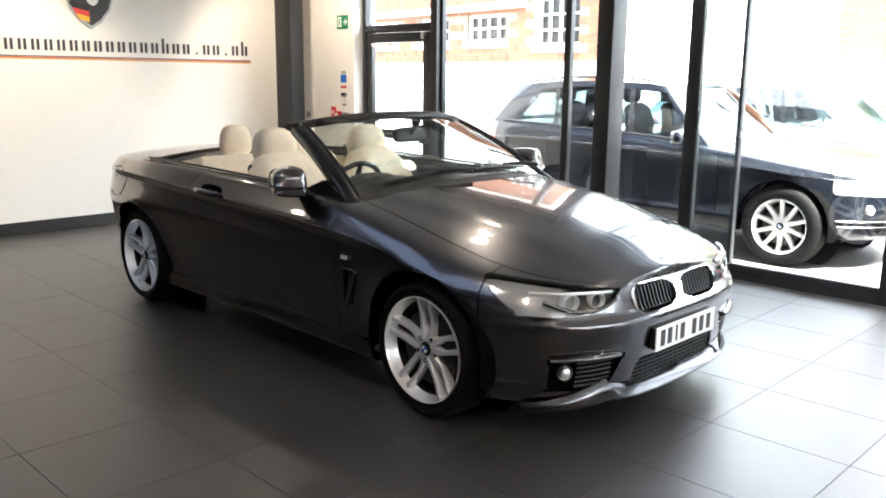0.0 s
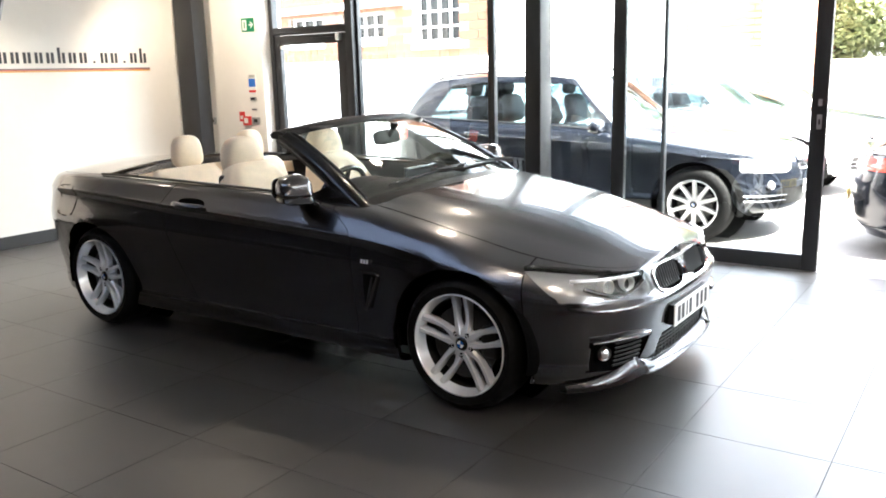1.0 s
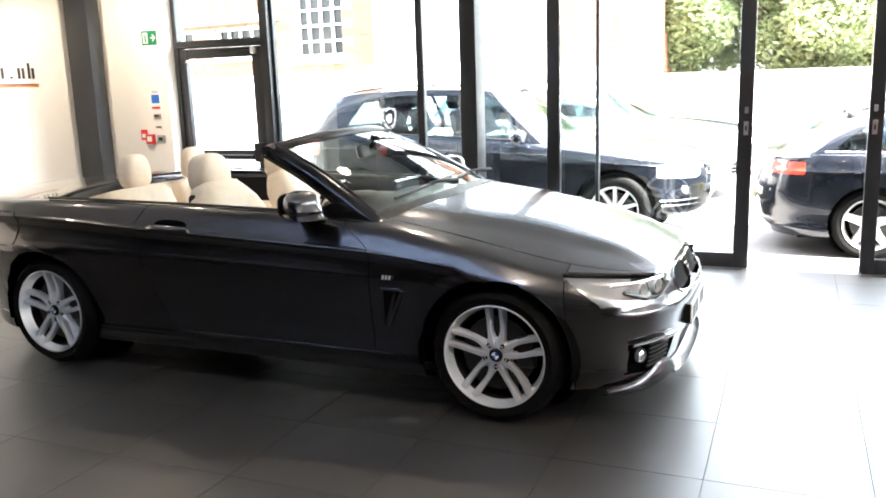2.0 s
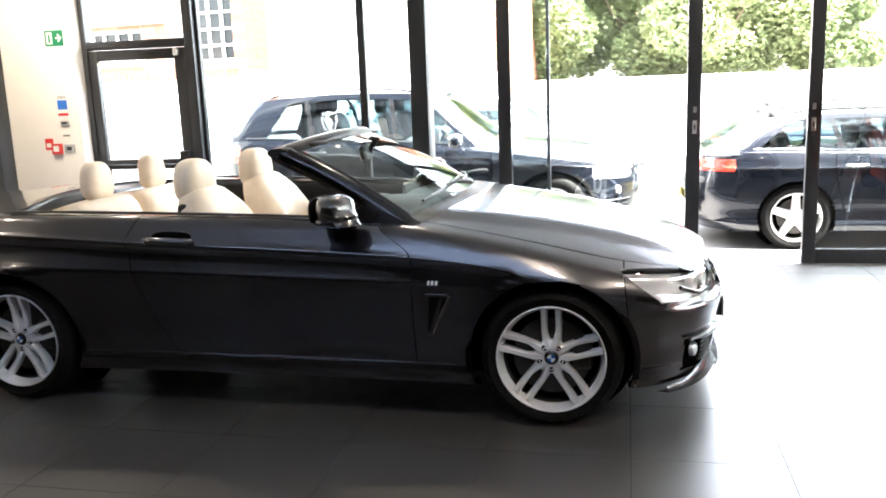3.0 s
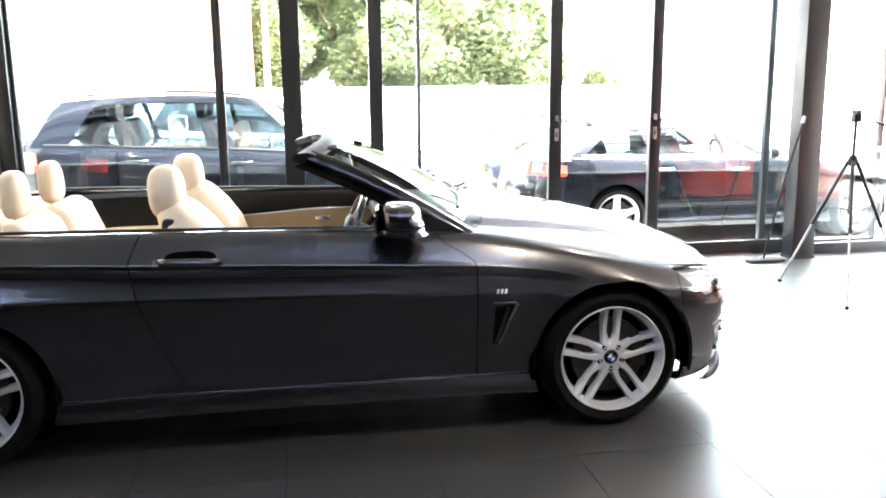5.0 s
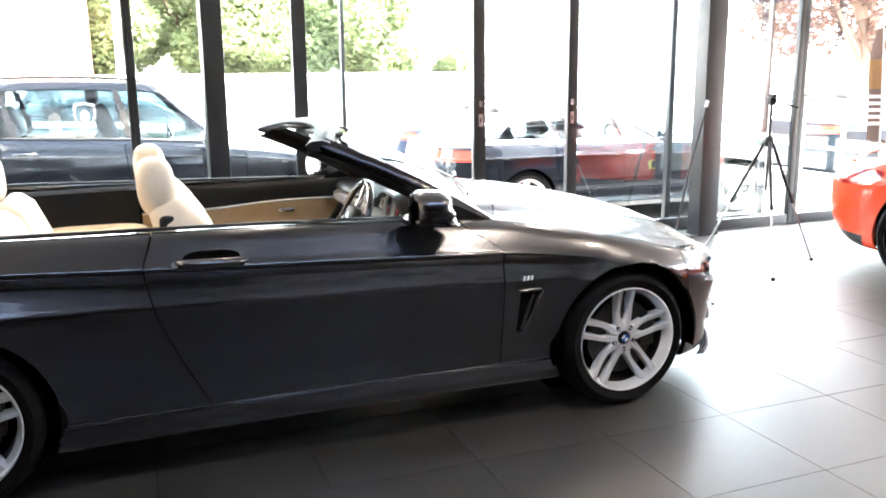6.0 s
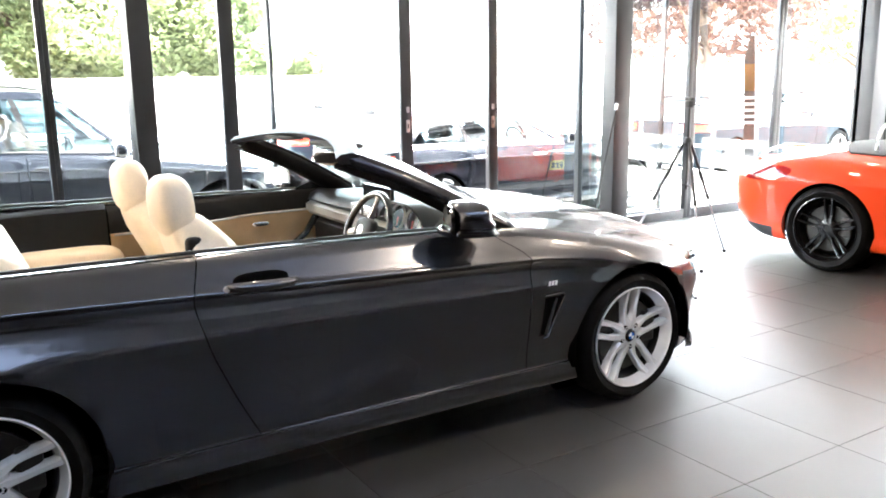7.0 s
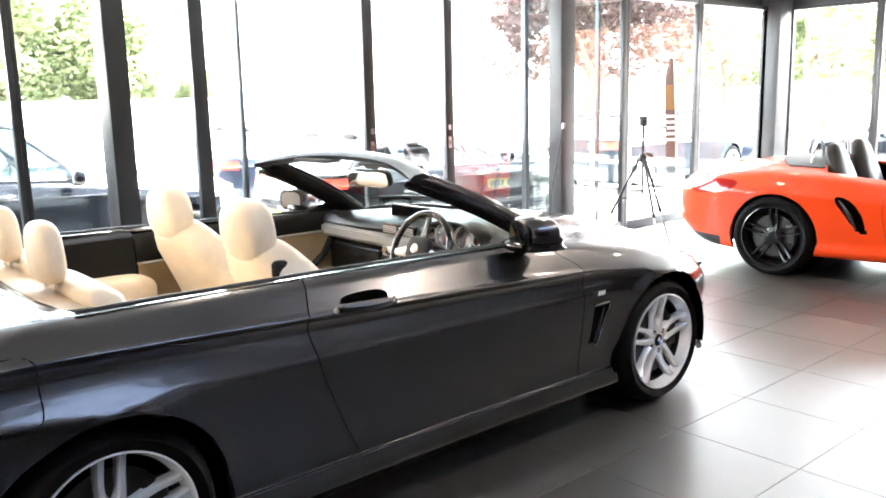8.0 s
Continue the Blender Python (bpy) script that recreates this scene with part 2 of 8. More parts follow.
# ---- mesh tools ----
def part(name, bm, mat, parent=None, label="", smooth=None):
    """Links a bmesh as one mesh object, under parent if given; smooth: sharp-edge angle in degrees."""
    me = bpy.data.meshes.new(name)
    bmesh.ops.recalc_face_normals(bm, faces=bm.faces[:]) if smooth is None else None
    bm.to_mesh(me)
    bm.free()
    if smooth:
        me.shade_smooth()
        me.set_sharp_from_angle(angle=radians(smooth))
    for m in (mat if isinstance(mat, (list, tuple)) else [mat]):
        me.materials.append(m)
    ob = new(name, me)
    if parent:
        ob.parent = parent
    if label:
        tagged(ob, label)
    return ob


def thing(name, m, label, category, group="", kind=""):
    e = new(name)
    e.empty_display_size = 0.1
    e.matrix_world = m
    return tagged(e, label, category, group, kind)


def box(bm, a, b, bevel=0.0, seg=2):
    """A box between two corners, its edges rounded by bevel."""
    lo, hi = [min(p, q) for p, q in zip(a, b)], [max(p, q) for p, q in zip(a, b)]
    vs = [bm.verts.new((x, y, z)) for z in (lo[2], hi[2]) for y in (lo[1], hi[1]) for x in (lo[0], hi[0])]
    fs = [bm.faces.new([vs[i] for i in q]) for q in ((0, 2, 3, 1), (4, 5, 7, 6), (0, 1, 5, 4), (2, 6, 7, 3), (0, 4, 6, 2), (1, 3, 7, 5))]
    if bevel:
        es = {e for f in fs for e in f.edges}
        bmesh.ops.bevel(bm, geom=list(es), offset=bevel, segments=seg, affect="EDGES", profile=0.5)
    return bm


def boxed(a, b, bevel=0.0, seg=2):
    return box(bmesh.new(), a, b, bevel, seg)


def lathe(bm, profile, n=32, axis="x", centre=(0, 0, 0), a0=0.0, a1=360.0):
    """Turns a profile of (radius, along) pairs round an axis through centre."""
    full = abs(a1 - a0) >= 359.9
    steps = n if full else n + 1
    rings = []
    for k in range(steps):
        a = radians(a0 + (a1 - a0) * k / n)
        ring = []
        for r, s in profile:
            c = (s, r * math.cos(a), r * math.sin(a)) if axis == "x" else (r * math.cos(a), s, r * math.sin(a)) if axis == "y" else (r * math.cos(a), r * math.sin(a), s)
            ring.append(bm.verts.new(Vector(c) + Vector(centre)))
        rings.append(ring)
    for k in range(n):
        p, q = rings[k], rings[(k + 1) % steps]
        for i in range(len(profile) - 1):
            bm.faces.new((p[i], p[i + 1], q[i + 1], q[i]))
    bmesh.ops.remove_doubles(bm, verts=[v for ring in rings for v in ring], dist=1e-5)
    return bm


def sweep(bm, path, radius, n=8, closed=False, flat=1.0, up=(0, 0, 1)):
    """A tube along a path of points; radius may be a list; flat squeezes it across up."""
    pts = [Vector(p) for p in path]
    rings = []
    for i, p in enumerate(pts):
        a, b = pts[i - 1 if (i or closed) else 0], pts[(i + 1) % len(pts) if (closed or i < len(pts) - 1) else i]
        d = (b - a).normalized()
        u = Vector(up)
        if abs(d.dot(u)) > 0.98:
            u = Vector((1, 0, 0))
        s = d.cross(u).normalized()
        u = s.cross(d).normalized()
        r = radius[i] if isinstance(radius, (list, tuple)) else radius
        rings.append([bm.verts.new(p + s * (r * math.cos(2 * math.pi * k / n)) + u * (r * flat * math.sin(2 * math.pi * k / n))) for k in range(n)])
    for i in range(len(rings) - (0 if closed else 1)):
        p, q = rings[i], rings[(i + 1) % len(rings)]
        for k in range(n):
            bm.faces.new((p[k], p[(k + 1) % n], q[(k + 1) % n], q[k]))
    if not closed:
        bm.faces.new(rings[0][::-1])
        bm.faces.new(rings[-1])
    return bm


def grid(bm, rows, close=False):
    """Faces between rows of points (lists of equal length)."""
    vs = [[bm.verts.new(p) for p in row] for row in rows]
    for i in range(len(vs) - 1):
        n = len(vs[i])
        for j in range(n if close else n - 1):
            k = (j + 1) % n
            bm.faces.new((vs[i][j], vs[i][k], vs[i + 1][k], vs[i + 1][j]))
    return vs


def slab(bm, outline, depth, to3):
    """A flat plate of a 2D outline; to3(u, v, d) places it, d runs from 0 to depth."""
    lo = [bm.verts.new(to3(u, v, 0)) for u, v in outline]
    hi = [bm.verts.new(to3(u, v, depth)) for u, v in outline]
    bm.faces.new(lo[::-1])
    bm.faces.new(hi)
    for i in range(len(lo)):
        j = (i + 1) % len(lo)
        bm.faces.new((lo[i], lo[j], hi[j], hi[i]))
    return bm


def thicken(bm, depth):
    """Gives an open sheet a back, depth behind its face."""
    bmesh.ops.solidify(bm, geom=bm.faces[:], thickness=depth)
    return bm


def mirror_x(bm, weld=True):
    """Adds the mirror image in x."""
    geom = bmesh.ops.duplicate(bm, geom=bm.verts[:] + bm.edges[:] + bm.faces[:])["geom"]
    vs = [g for g in geom if isinstance(g, bmesh.types.BMVert)]
    for v in vs:
        v.co.x = -v.co.x
    bmesh.ops.reverse_faces(bm, faces=[g for g in geom if isinstance(g, bmesh.types.BMFace)])
    if weld:
        bmesh.ops.remove_doubles(bm, verts=[v for v in bm.verts if abs(v.co.x) < 1e-4], dist=2e-4)
    return bm


def flipped(bm):
    """The mirror image in x alone."""
    for v in bm.verts:
        v.co.x = -v.co.x
    bmesh.ops.reverse_faces(bm, faces=bm.faces[:])
    return bm


def tab(pairs):
    """A smooth function through (x, y) pairs, without overshoot."""
    xs, ys = np.array([p[0] for p in pairs], float), np.array([p[1] for p in pairs], float)
    h, d = np.diff(xs), np.diff(ys) / np.diff(xs)
    m = np.zeros(len(xs))
    m[0], m[-1] = d[0], d[-1]
    for i in range(1, len(xs) - 1):
        if d[i - 1] * d[i] > 0:
            w1, w2 = 2 * h[i] + h[i - 1], h[i] + 2 * h[i - 1]
            m[i] = (w1 + w2) / (w1 / d[i - 1] + w2 / d[i])

    def f(x):
        if x <= xs[0]:
            return float(ys[0])
        if x >= xs[-1]:
            return float(ys[-1])
        i = int(np.searchsorted(xs, x)) - 1
        t = (x - xs[i]) / h[i]
        return float((2 * t**3 - 3 * t**2 + 1) * ys[i] + (t**3 - 2 * t**2 + t) * h[i] * m[i] + (3 * t**2 - 2 * t**3) * ys[i + 1] + (t**3 - t**2) * h[i] * m[i + 1])
    return f


def smoothstep(a, b, x):
    t = min(1.0, max(0.0, (x - a) / (b - a)))
    return t * t * (3 - 2 * t)


def iso(bm, f):
    """Cuts the faces along the line where f(x, y, z, w) is nought; w is the mesh's own layer."""
    lay = bm.verts.layers.float["w"]
    val = {}
    for v in bm.verts:
        q = f(v.co.x, v.co.y, v.co.z, v[lay])
        val[v] = q if abs(q) > 1e-5 else 1e-5
    on, touched = set(), set()
    for e in bm.edges[:]:
        a, b = e.verts
        p, q = val[a], val[b]
        if p * q < 0:
            t = p / (p - q)
            w = a[lay] + (b[lay] - a[lay]) * t
            touched.update(e.link_faces)
            _, v = bmesh.utils.edge_split(e, a, t)
            v[lay] = w
            on.add(v)
    for face in touched:
        vs = [v for v in face.verts if v in on]
        if len(vs) == 2:
            try:
                bmesh.utils.face_split(face, vs[0], vs[1])
            except ValueError:
                pass
    return bm


def pick(bm, test, flange=0.012):
    """A new mesh of the faces whose middle passes test(x, y, z, w), its rim turned inwards."""
    out = bm.copy()
    lay = out.verts.layers.float["w"]
    drop = []
    for f in out.faces:
        c = f.calc_center_median()
        if not test(c.x, c.y, c.z, sum(v[lay] for v in f.verts) / len(f.verts)):
            drop.append(f)
    bmesh.ops.delete(out, geom=drop, context="FACES")
    if flange:
        rim(out, flange)
    return out


def rim(bm, depth, skip=lambda v: abs(v.co.x) < 2e-4):
    """Turns the open edges inwards by depth."""
    bm.normal_update()
    edges = [e for e in bm.edges if e.is_boundary and not all(skip(v) for v in e.verts)]
    twin = {}
    for v in {v for e in edges for v in e.verts}:
        twin[v] = bm.verts.new(v.co - v.normal * depth)
        if skip(v):
            twin[v].co.x = 0
    for e in edges:
        f = e.link_faces[0]
        a, b = e.verts
        for l in f.loops:
            if l.edge == e:
                a, b = l.vert, l.link_loop_next.vert
        bm.faces.new((b, a, twin[a], twin[b]))
    return bm


# ---- car bodies ----
def car_shell(P):
    """Half of a car's outer skin (x from 0 out). y runs rearward from the front axle. Layer w: under 0 on the flanks
    (-1 at the bottom), 0 at the shoulder, 1 on the middle line of bonnet and deck."""
    zs, cp, wd = tab(P["shoulder"]), tab(P["centre"]), tab(P["width"])
    nose, tail = tab(P["nose"]), tab(P["tail"])
    lv = P["levels"]
    kin = tab([(i, q[1]) for i, q in enumerate(lv)])
    top_k = len(lv) - 1
    crease = tab(P["crease"])
    soft = P.get("soft", lambda y: 0.0)
    kin_soft = tab(list(enumerate(P.get("soft_levels", [q[1] for q in lv]))))
    yc0, yc1 = P["corners"]
    p0, q0, p1, q1 = P["round"]

    bulge = P.get("bulge")
    memo = {}

    def level_z(k, y):
        key = round(y, 3)
        if key not in memo:
            top = zs(y)
            c = min(crease(y), top - 0.08)
            zb = 0.5 * P.get("tall", 1.0) + 0.55 * (c - 0.5 * P.get("tall", 1.0))
            memo[key] = tab([(i, h if h < 1 else zb + (c - zb) * (h - 1) if h <= 2 else c + (top - c) * (h - 2)) for i, (h, _) in enumerate(lv)])
        return memo[key](k)

    def at(u, k):
        if u < 1:
            a = u * math.pi / 2
            cx, cy = math.sin(a) ** (2 / q0), math.cos(a) ** (2 / p0)
            y = yc0
            for _ in range(2):
                z = level_z(k, y)
                y = yc0 - (yc0 - nose(z)) * cy
        elif u <= 2:
            cx, y = 1.0, yc0 + (yc1 - yc0) * (u - 1)
            z = level_z(k, y)
        else:
            a = (3 - u) * math.pi / 2
            cx, cy = math.sin(a) ** (2 / q1), math.cos(a) ** (2 / p1)
            y = yc1
            for _ in range(2):
                z = level_z(k, y)
                y = yc1 + (tail(z) - yc1) * cy
        z = level_z(k, y)
        swell = bulge(y, z) if bulge else 0.0
        inset = kin(k) + (kin_soft(k) - kin(k)) * soft(y)
        return Vector((max(0.0, (wd(y) - inset + swell) * cx), y, z))

    us = [i / P.get("nf", 26) for i in range(P.get("nf", 26))] + [1 + i / P.get("ns", 70) for i in range(P.get("ns", 70))] + [2 + i / P.get("nr", 22) for i in range(P.get("nr", 22) + 1)]
    nk = P.get("nk", 60)
    bm = bmesh.new()
    lay = bm.verts.layers.float.new("w")
    rows = []
    for i in range(nk + 1):
        k = top_k * i / nk
        row = []
        for u in us:
            v = bm.verts.new(at(u, k))
            v[lay] = -1 + i / nk
            row.append(v)
        rows.append(row)
    nt = P.get("nt", 22)
    dome = P.get("dome")
    for i in range(1, nt + 1):
        w = i / nt
        row = []
        for j, u in enumerate(us):
            s = rows[nk][j].co
            z = s.z + (cp(s.y) - s.z) * (1 - (1 - w) ** P.get("crown", 2.2)) * smoothstep(0.0, 0.25, s.x)**0.5
            x = s.x * (1 - w)
            if dome:
                z += dome(x, s.y, w)
            v = bm.verts.new((x, s.y, z))
            v[lay] = w
            row.append(v)
        rows.append(row)
    for i in range(len(rows) - 1):
        for j in range(len(us) - 1):
            bm.faces.new((rows[i][j], rows[i][j + 1], rows[i + 1][j + 1], rows[i + 1][j]))
    bmesh.ops.remove_doubles(bm, verts=bm.verts[:], dist=5e-4)
    bmesh.ops.dissolve_degenerate(bm, edges=bm.edges[:], dist=3e-4)
    bmesh.ops.recalc_face_normals(bm, faces=bm.faces[:])
    # the normals shall point outwards
    f = max(bm.faces, key=lambda q: q.calc_center_median().x)
    f.normal_update()
    if f.normal.x < 0:
        bmesh.ops.reverse_faces(bm, faces=bm.faces[:])
    bm.normal_update()
    return bm


def shrunk(bm, depth):
    """The inner lining of a skin: the same faces, depth further in."""
    out = bm.copy()
    out.normal_update()
    for v in out.verts:
        n = v.normal
        v.co = v.co - n * depth
        v.co.x = max(0.0, v.co.x)
    return out


def wheel(parent, name, at, side, R, rim_r, width, spokes, rim_mat, face, cap=True, twin=True, detail=True, spoke_w=0.030):
    """A wheel of its own pivot; side -1 shows its face to -x."""
    e = new(name)
    e.parent = parent
    e.matrix_local = Matrix.Translation(at)
    s = side
    h = width / 2
    bm = bmesh.new()
    prof = [(rim_r - 0.004, h - 0.012), (rim_r + 0.012, h - 0.002), (rim_r + (R - rim_r) * 0.45, h + 0.004), (R - 0.028, h - 0.010), (R - 0.010, h - 0.028), (R, h - 0.06),
            (R, -h + 0.06), (R - 0.012, -h + 0.025), (rim_r + 0.03, -h), (rim_r - 0.004, -h + 0.012)]
    lathe(bm, [(r, s * d) for r, d in prof], 56)
    part("tyre", bm, RUBBER, e, smooth=40)
    # rim barrel and lip
    bm = bmesh.new()
    lip = [(rim_r - 0.004, h - 0.012), (rim_r - 0.003, h - 0.003), (rim_r - 0.008, h - 0.001), (rim_r - 0.013, h - 0.010), (rim_r - 0.017, h - 0.030), (rim_r - 0.030, h - 0.055)]
    lathe(bm, [(r, s * d) for r, d in lip], 64)
    rim_ob = part("rim", bm, rim_mat, e, smooth=40)
    # barrel in dark iron: the shade between the spokes is in its colour
    bm = bmesh.new()
    lathe(bm, [(rim_r - 0.030, s * (h - 0.055)), (rim_r - 0.034, 0.0), (rim_r - 0.034, s * (-h + 0.02)), (rim_r - 0.004, s * (-h + 0.012))], 40)
    part("rim_barrel", bm, DISC, rim_ob, smooth=40)
    # added black disc that stands in for the shade behind the spokes
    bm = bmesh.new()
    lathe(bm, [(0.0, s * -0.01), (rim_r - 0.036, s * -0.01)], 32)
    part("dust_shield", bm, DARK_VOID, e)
    # spokes
    f0 = h - face
    for k in range(spokes):
        a0 = 2 * math.pi * k / spokes + math.pi / 2
        u = Vector((0, math.cos(a0), math.sin(a0)))
        v = Vector((0, -math.sin(a0), math.cos(a0)))
        for side2 in ((-1, 1) if twin else (0,)):
            rows = []
            for i in range(9):
                t = i / 8
                r = 0.048 + (rim_r - 0.016 - 0.048) * t
                if twin:
                    off = side2 * (0.019 + 0.014 * smoothstep(0.0, 0.45, t)) * spoke_w / 0.030
                    wdt = spoke_w * (1.42 - 0.52 * smoothstep(0.0, 0.40, t) + 0.12 * smoothstep(0.8, 1.0, t))
                else:
                    off, wdt = 0.0, spoke_w * (1.5 - 0.5 * t)
                dpt = f0 - 0.014 * math.sin(math.pi * min(1, t * 1.1)) + 0.012 * t
                c = u * math.sqrt(max(1e-6, r * r - off * off)) + v * off
                ring = []
                for du, dd in ((-0.5, -0.040), (-0.5, -0.010), (-0.30, 0.0), (0.02 * side2, -0.001), (0.30, 0.0), (0.5, -0.010), (0.5, -0.040)):
                    p = c + v * (du * wdt * (1.2 if dd < -0.02 else 1))
                    ring.append((s * (dpt + dd), p.y, p.z))
                rows.append(ring)
            bm = bmesh.new()
            grid(bm, rows)
            part("spoke", bm, rim_mat, rim_ob, smooth=28)
    bm = bmesh.new()
    lathe(bm, [(0.0, s * (f0 - 0.016)), (0.033, s * (f0 - 0.016)), (0.036, s * (f0 - 0.004)), (0.060, s * (f0 - 0.006)), (0.078, s * (f0 - 0.016)), (0.082, s * (f0 - 0.045)), (0.06, s * (f0 - 0.06))], 32)
    part("hub", bm, rim_mat, rim_ob, smooth=35)
    if detail:
        for k in range(5):
            a = 2 * math.pi * (k + 0.5) / 5 + math.pi / 2
            bm = bmesh.new()
            lathe(bm, [(0.0, s * (f0 - 0.0015)), (0.0110, s * (f0 - 0.0015)), (0.0125, s * (f0 - 0.003)), (0.0125, s * (f0 - 0.014))], 10, centre=(0, 0.056 * math.cos(a), 0.056 * math.sin(a)))
            part("wheel_bolt", bm, DARK_VOID, rim_ob, smooth=40)
    if cap:
        bm = bmesh.new()
        lathe(bm, [(0.0, s * (f0 + 0.001)), (0.026, s * f0), (0.033, s * (f0 - 0.006)), (0.033, s * (f0 - 0.02))], 24)
        cap_ob = part("centre_cap", bm, GLOSS_BLACK, rim_ob, smooth=40)
        for k, mt in enumerate((ROUNDEL_WHITE, ROUNDEL_BLUE, ROUNDEL_WHITE, ROUNDEL_BLUE)):
            bm = bmesh.new()
            lathe(bm, [(0.0, s * (f0 + 0.004)), (0.018, s * (f0 + 0.0035))], 6, a0=90 * k, a1=90 * k + 90)
            merge_into(cap_ob, bm, mt)
    bm = bmesh.new()
    lathe(bm, [(0.05, s * 0.02), (0.165 * rim_r / 0.235, s * 0.02), (0.165 * rim_r / 0.235, s * 0.045), (0.05, s * 0.045)], 40)
    part("brake_disc", bm, DISC, e, smooth=40)
    bm = boxed((s * 0.005, -0.17 * rim_r / 0.235, -0.06), (s * 0.062, -0.09 * rim_r / 0.235, 0.10), 0.015)
    part("brake_caliper", bm, DISC, e)
    return e


def merge_into(ob, bm, mat):
    """Adds a bmesh with its material to an object's own mesh."""
    me = ob.data
    old = bmesh.new()
    old.from_mesh(me)
    tmp = bpy.data.meshes.new("tmp")
    me.materials.append(mat)
    n = len(me.materials) - 1
    for f in bm.faces:
        f.material_index = n
    bm.to_mesh(tmp)
    bm.free()
    old.from_mesh(tmp)
    for f in old.faces[len(me.polygons):]:
        f.material_index = n
    old.to_mesh(me)
    old.free()
    bpy.data.meshes.remove(tmp)

# ---- the showroom ----
GLASS_X = 6.36          # plane of the sliding glass front
HEAD_Z = 2.70           # underside of the black header beam
CEIL_Z = 3.05
SOUTH_Y = -5.0
WEST_X = -6.0
NORTH_Y = 8.80


def structure(name, bm, mat, label="", smooth=None):
    return tagged(part(name, bm, mat, smooth=smooth), label, kind="structure")


def build_room():
    # the charcoal walls are unseen and close the room with dark reflections
    structure("wall_north_west", boxed((WEST_X - 0.2, NORTH_Y, -0.3), (1.2, NORTH_Y + 0.22, CEIL_Z)), DARK_WALL, "unseen dark charcoal wall that keeps reflections dark")
    structure("wall_north", boxed((1.2, NORTH_Y, -0.3), (6.75, NORTH_Y + 0.22, CEIL_Z)), WALL_PAINT, "cream white painted wall behind the cars")
    structure("wall_east", boxed((6.23, 7.655, -0.3), (6.55, NORTH_Y, CEIL_Z)), WALL_PAINT, "cream white painted wall beside the exit door")
    structure("wall_south", boxed((WEST_X, SOUTH_Y - 0.2, -0.3), (0.1, SOUTH_Y, CEIL_Z)), DARK_WALL, "unseen dark charcoal wall that keeps reflections dark")
    # unseen west wall, split pale and dark to shape the flank's reflections
    structure("wall_west", boxed((WEST_X - 0.22, SOUTH_Y - 0.2, -0.3), (WEST_X, 3.2, CEIL_Z)), PALE_WALL, "unseen pale grey wall that brightens the flank reflections")
    structure("wall_west_end", boxed((WEST_X - 0.22, 3.2, -0.3), (WEST_X, NORTH_Y, CEIL_Z)), DARK_WALL, "unseen dark charcoal wall that keeps reflections dark")
    # unseen upper facade, added to keep sky off the parked cars' flanks
    structure("facade_wall", boxed((6.23, SOUTH_Y - 0.2, CEIL_Z + 0.25), (6.64, NORTH_Y + 0.22, 4.9)), CLADDING, "unseen grey clad facade that blocks sky above the glass front")
    # ceiling round an opal rooflight
    rx0, rx1, ry0, ry1 = -0.7, 1.2, 2.2, 6.8
    bm = boxed((WEST_X - 0.22, SOUTH_Y - 0.2, CEIL_Z), (rx0, NORTH_Y + 0.22, CEIL_Z + 0.25))
    box(bm, (rx1, SOUTH_Y - 0.2, CEIL_Z), (6.75, NORTH_Y + 0.22, CEIL_Z + 0.25))
    box(bm, (rx0, SOUTH_Y - 0.2, CEIL_Z), (rx1, ry0, CEIL_Z + 0.25))
    box(bm, (rx0, ry1, CEIL_Z), (rx1, NORTH_Y + 0.22, CEIL_Z + 0.25))
    structure("ceiling", bm, CEIL_PAINT, "pale grey painted showroom ceiling")
    roof = structure("rooflight", boxed((rx0 + 0.002, ry0 + 0.002, CEIL_Z + 0.20), (rx0 + 0.06, ry1 - 0.002, CEIL_Z + 0.30)), FRAME_PAINT, "opal rooflight in a slim frame")
    part("frame_side", boxed((rx1 - 0.06, ry0 + 0.002, CEIL_Z + 0.20), (rx1 - 0.002, ry1 - 0.002, CEIL_Z + 0.30)), FRAME_PAINT, roof)
    for y in (ry0 + 0.002, ry1 - 0.06):
        part("frame_end", boxed((rx0 + 0.06, y, CEIL_Z + 0.20), (rx1 - 0.06, y + 0.058, CEIL_Z + 0.30)), FRAME_PAINT, roof)
    part("opal_pane", boxed((rx0 + 0.05, ry0 + 0.05, CEIL_Z + 0.24), (rx1 - 0.05, ry1 - 0.05, CEIL_Z + 0.246)), OPAL, roof)
    structure("baseboard_north", boxed((WEST_X, NORTH_Y - 0.018, 0.0), (6.228, NORTH_Y - 0.001, 0.125), 0.004), SKIRT_PAINT, "black painted skirting board")
    structure("baseboard_east", boxed((6.212, 7.66, 0.0), (6.229, NORTH_Y - 0.02, 0.125), 0.004), SKIRT_PAINT, "black painted skirting board")


def column(name, x0, y0, x1, y1, top=CEIL_Z):
    """A boxed steel column with a shadow groove at its foot."""
    bm = boxed((x0, y0, 0.0), (x1, y1, top), 0.008)
    ob = structure(name, bm, COLUMN_PAINT, "charcoal painted square steel column", smooth=30)
    bm = boxed((x0 - 0.006, y0 - 0.006, 0.0), (x1 + 0.006, y1 + 0.006, 0.02), 0.003)
    part("base_collar", bm, COLUMN_PAINT, ob)
    return ob


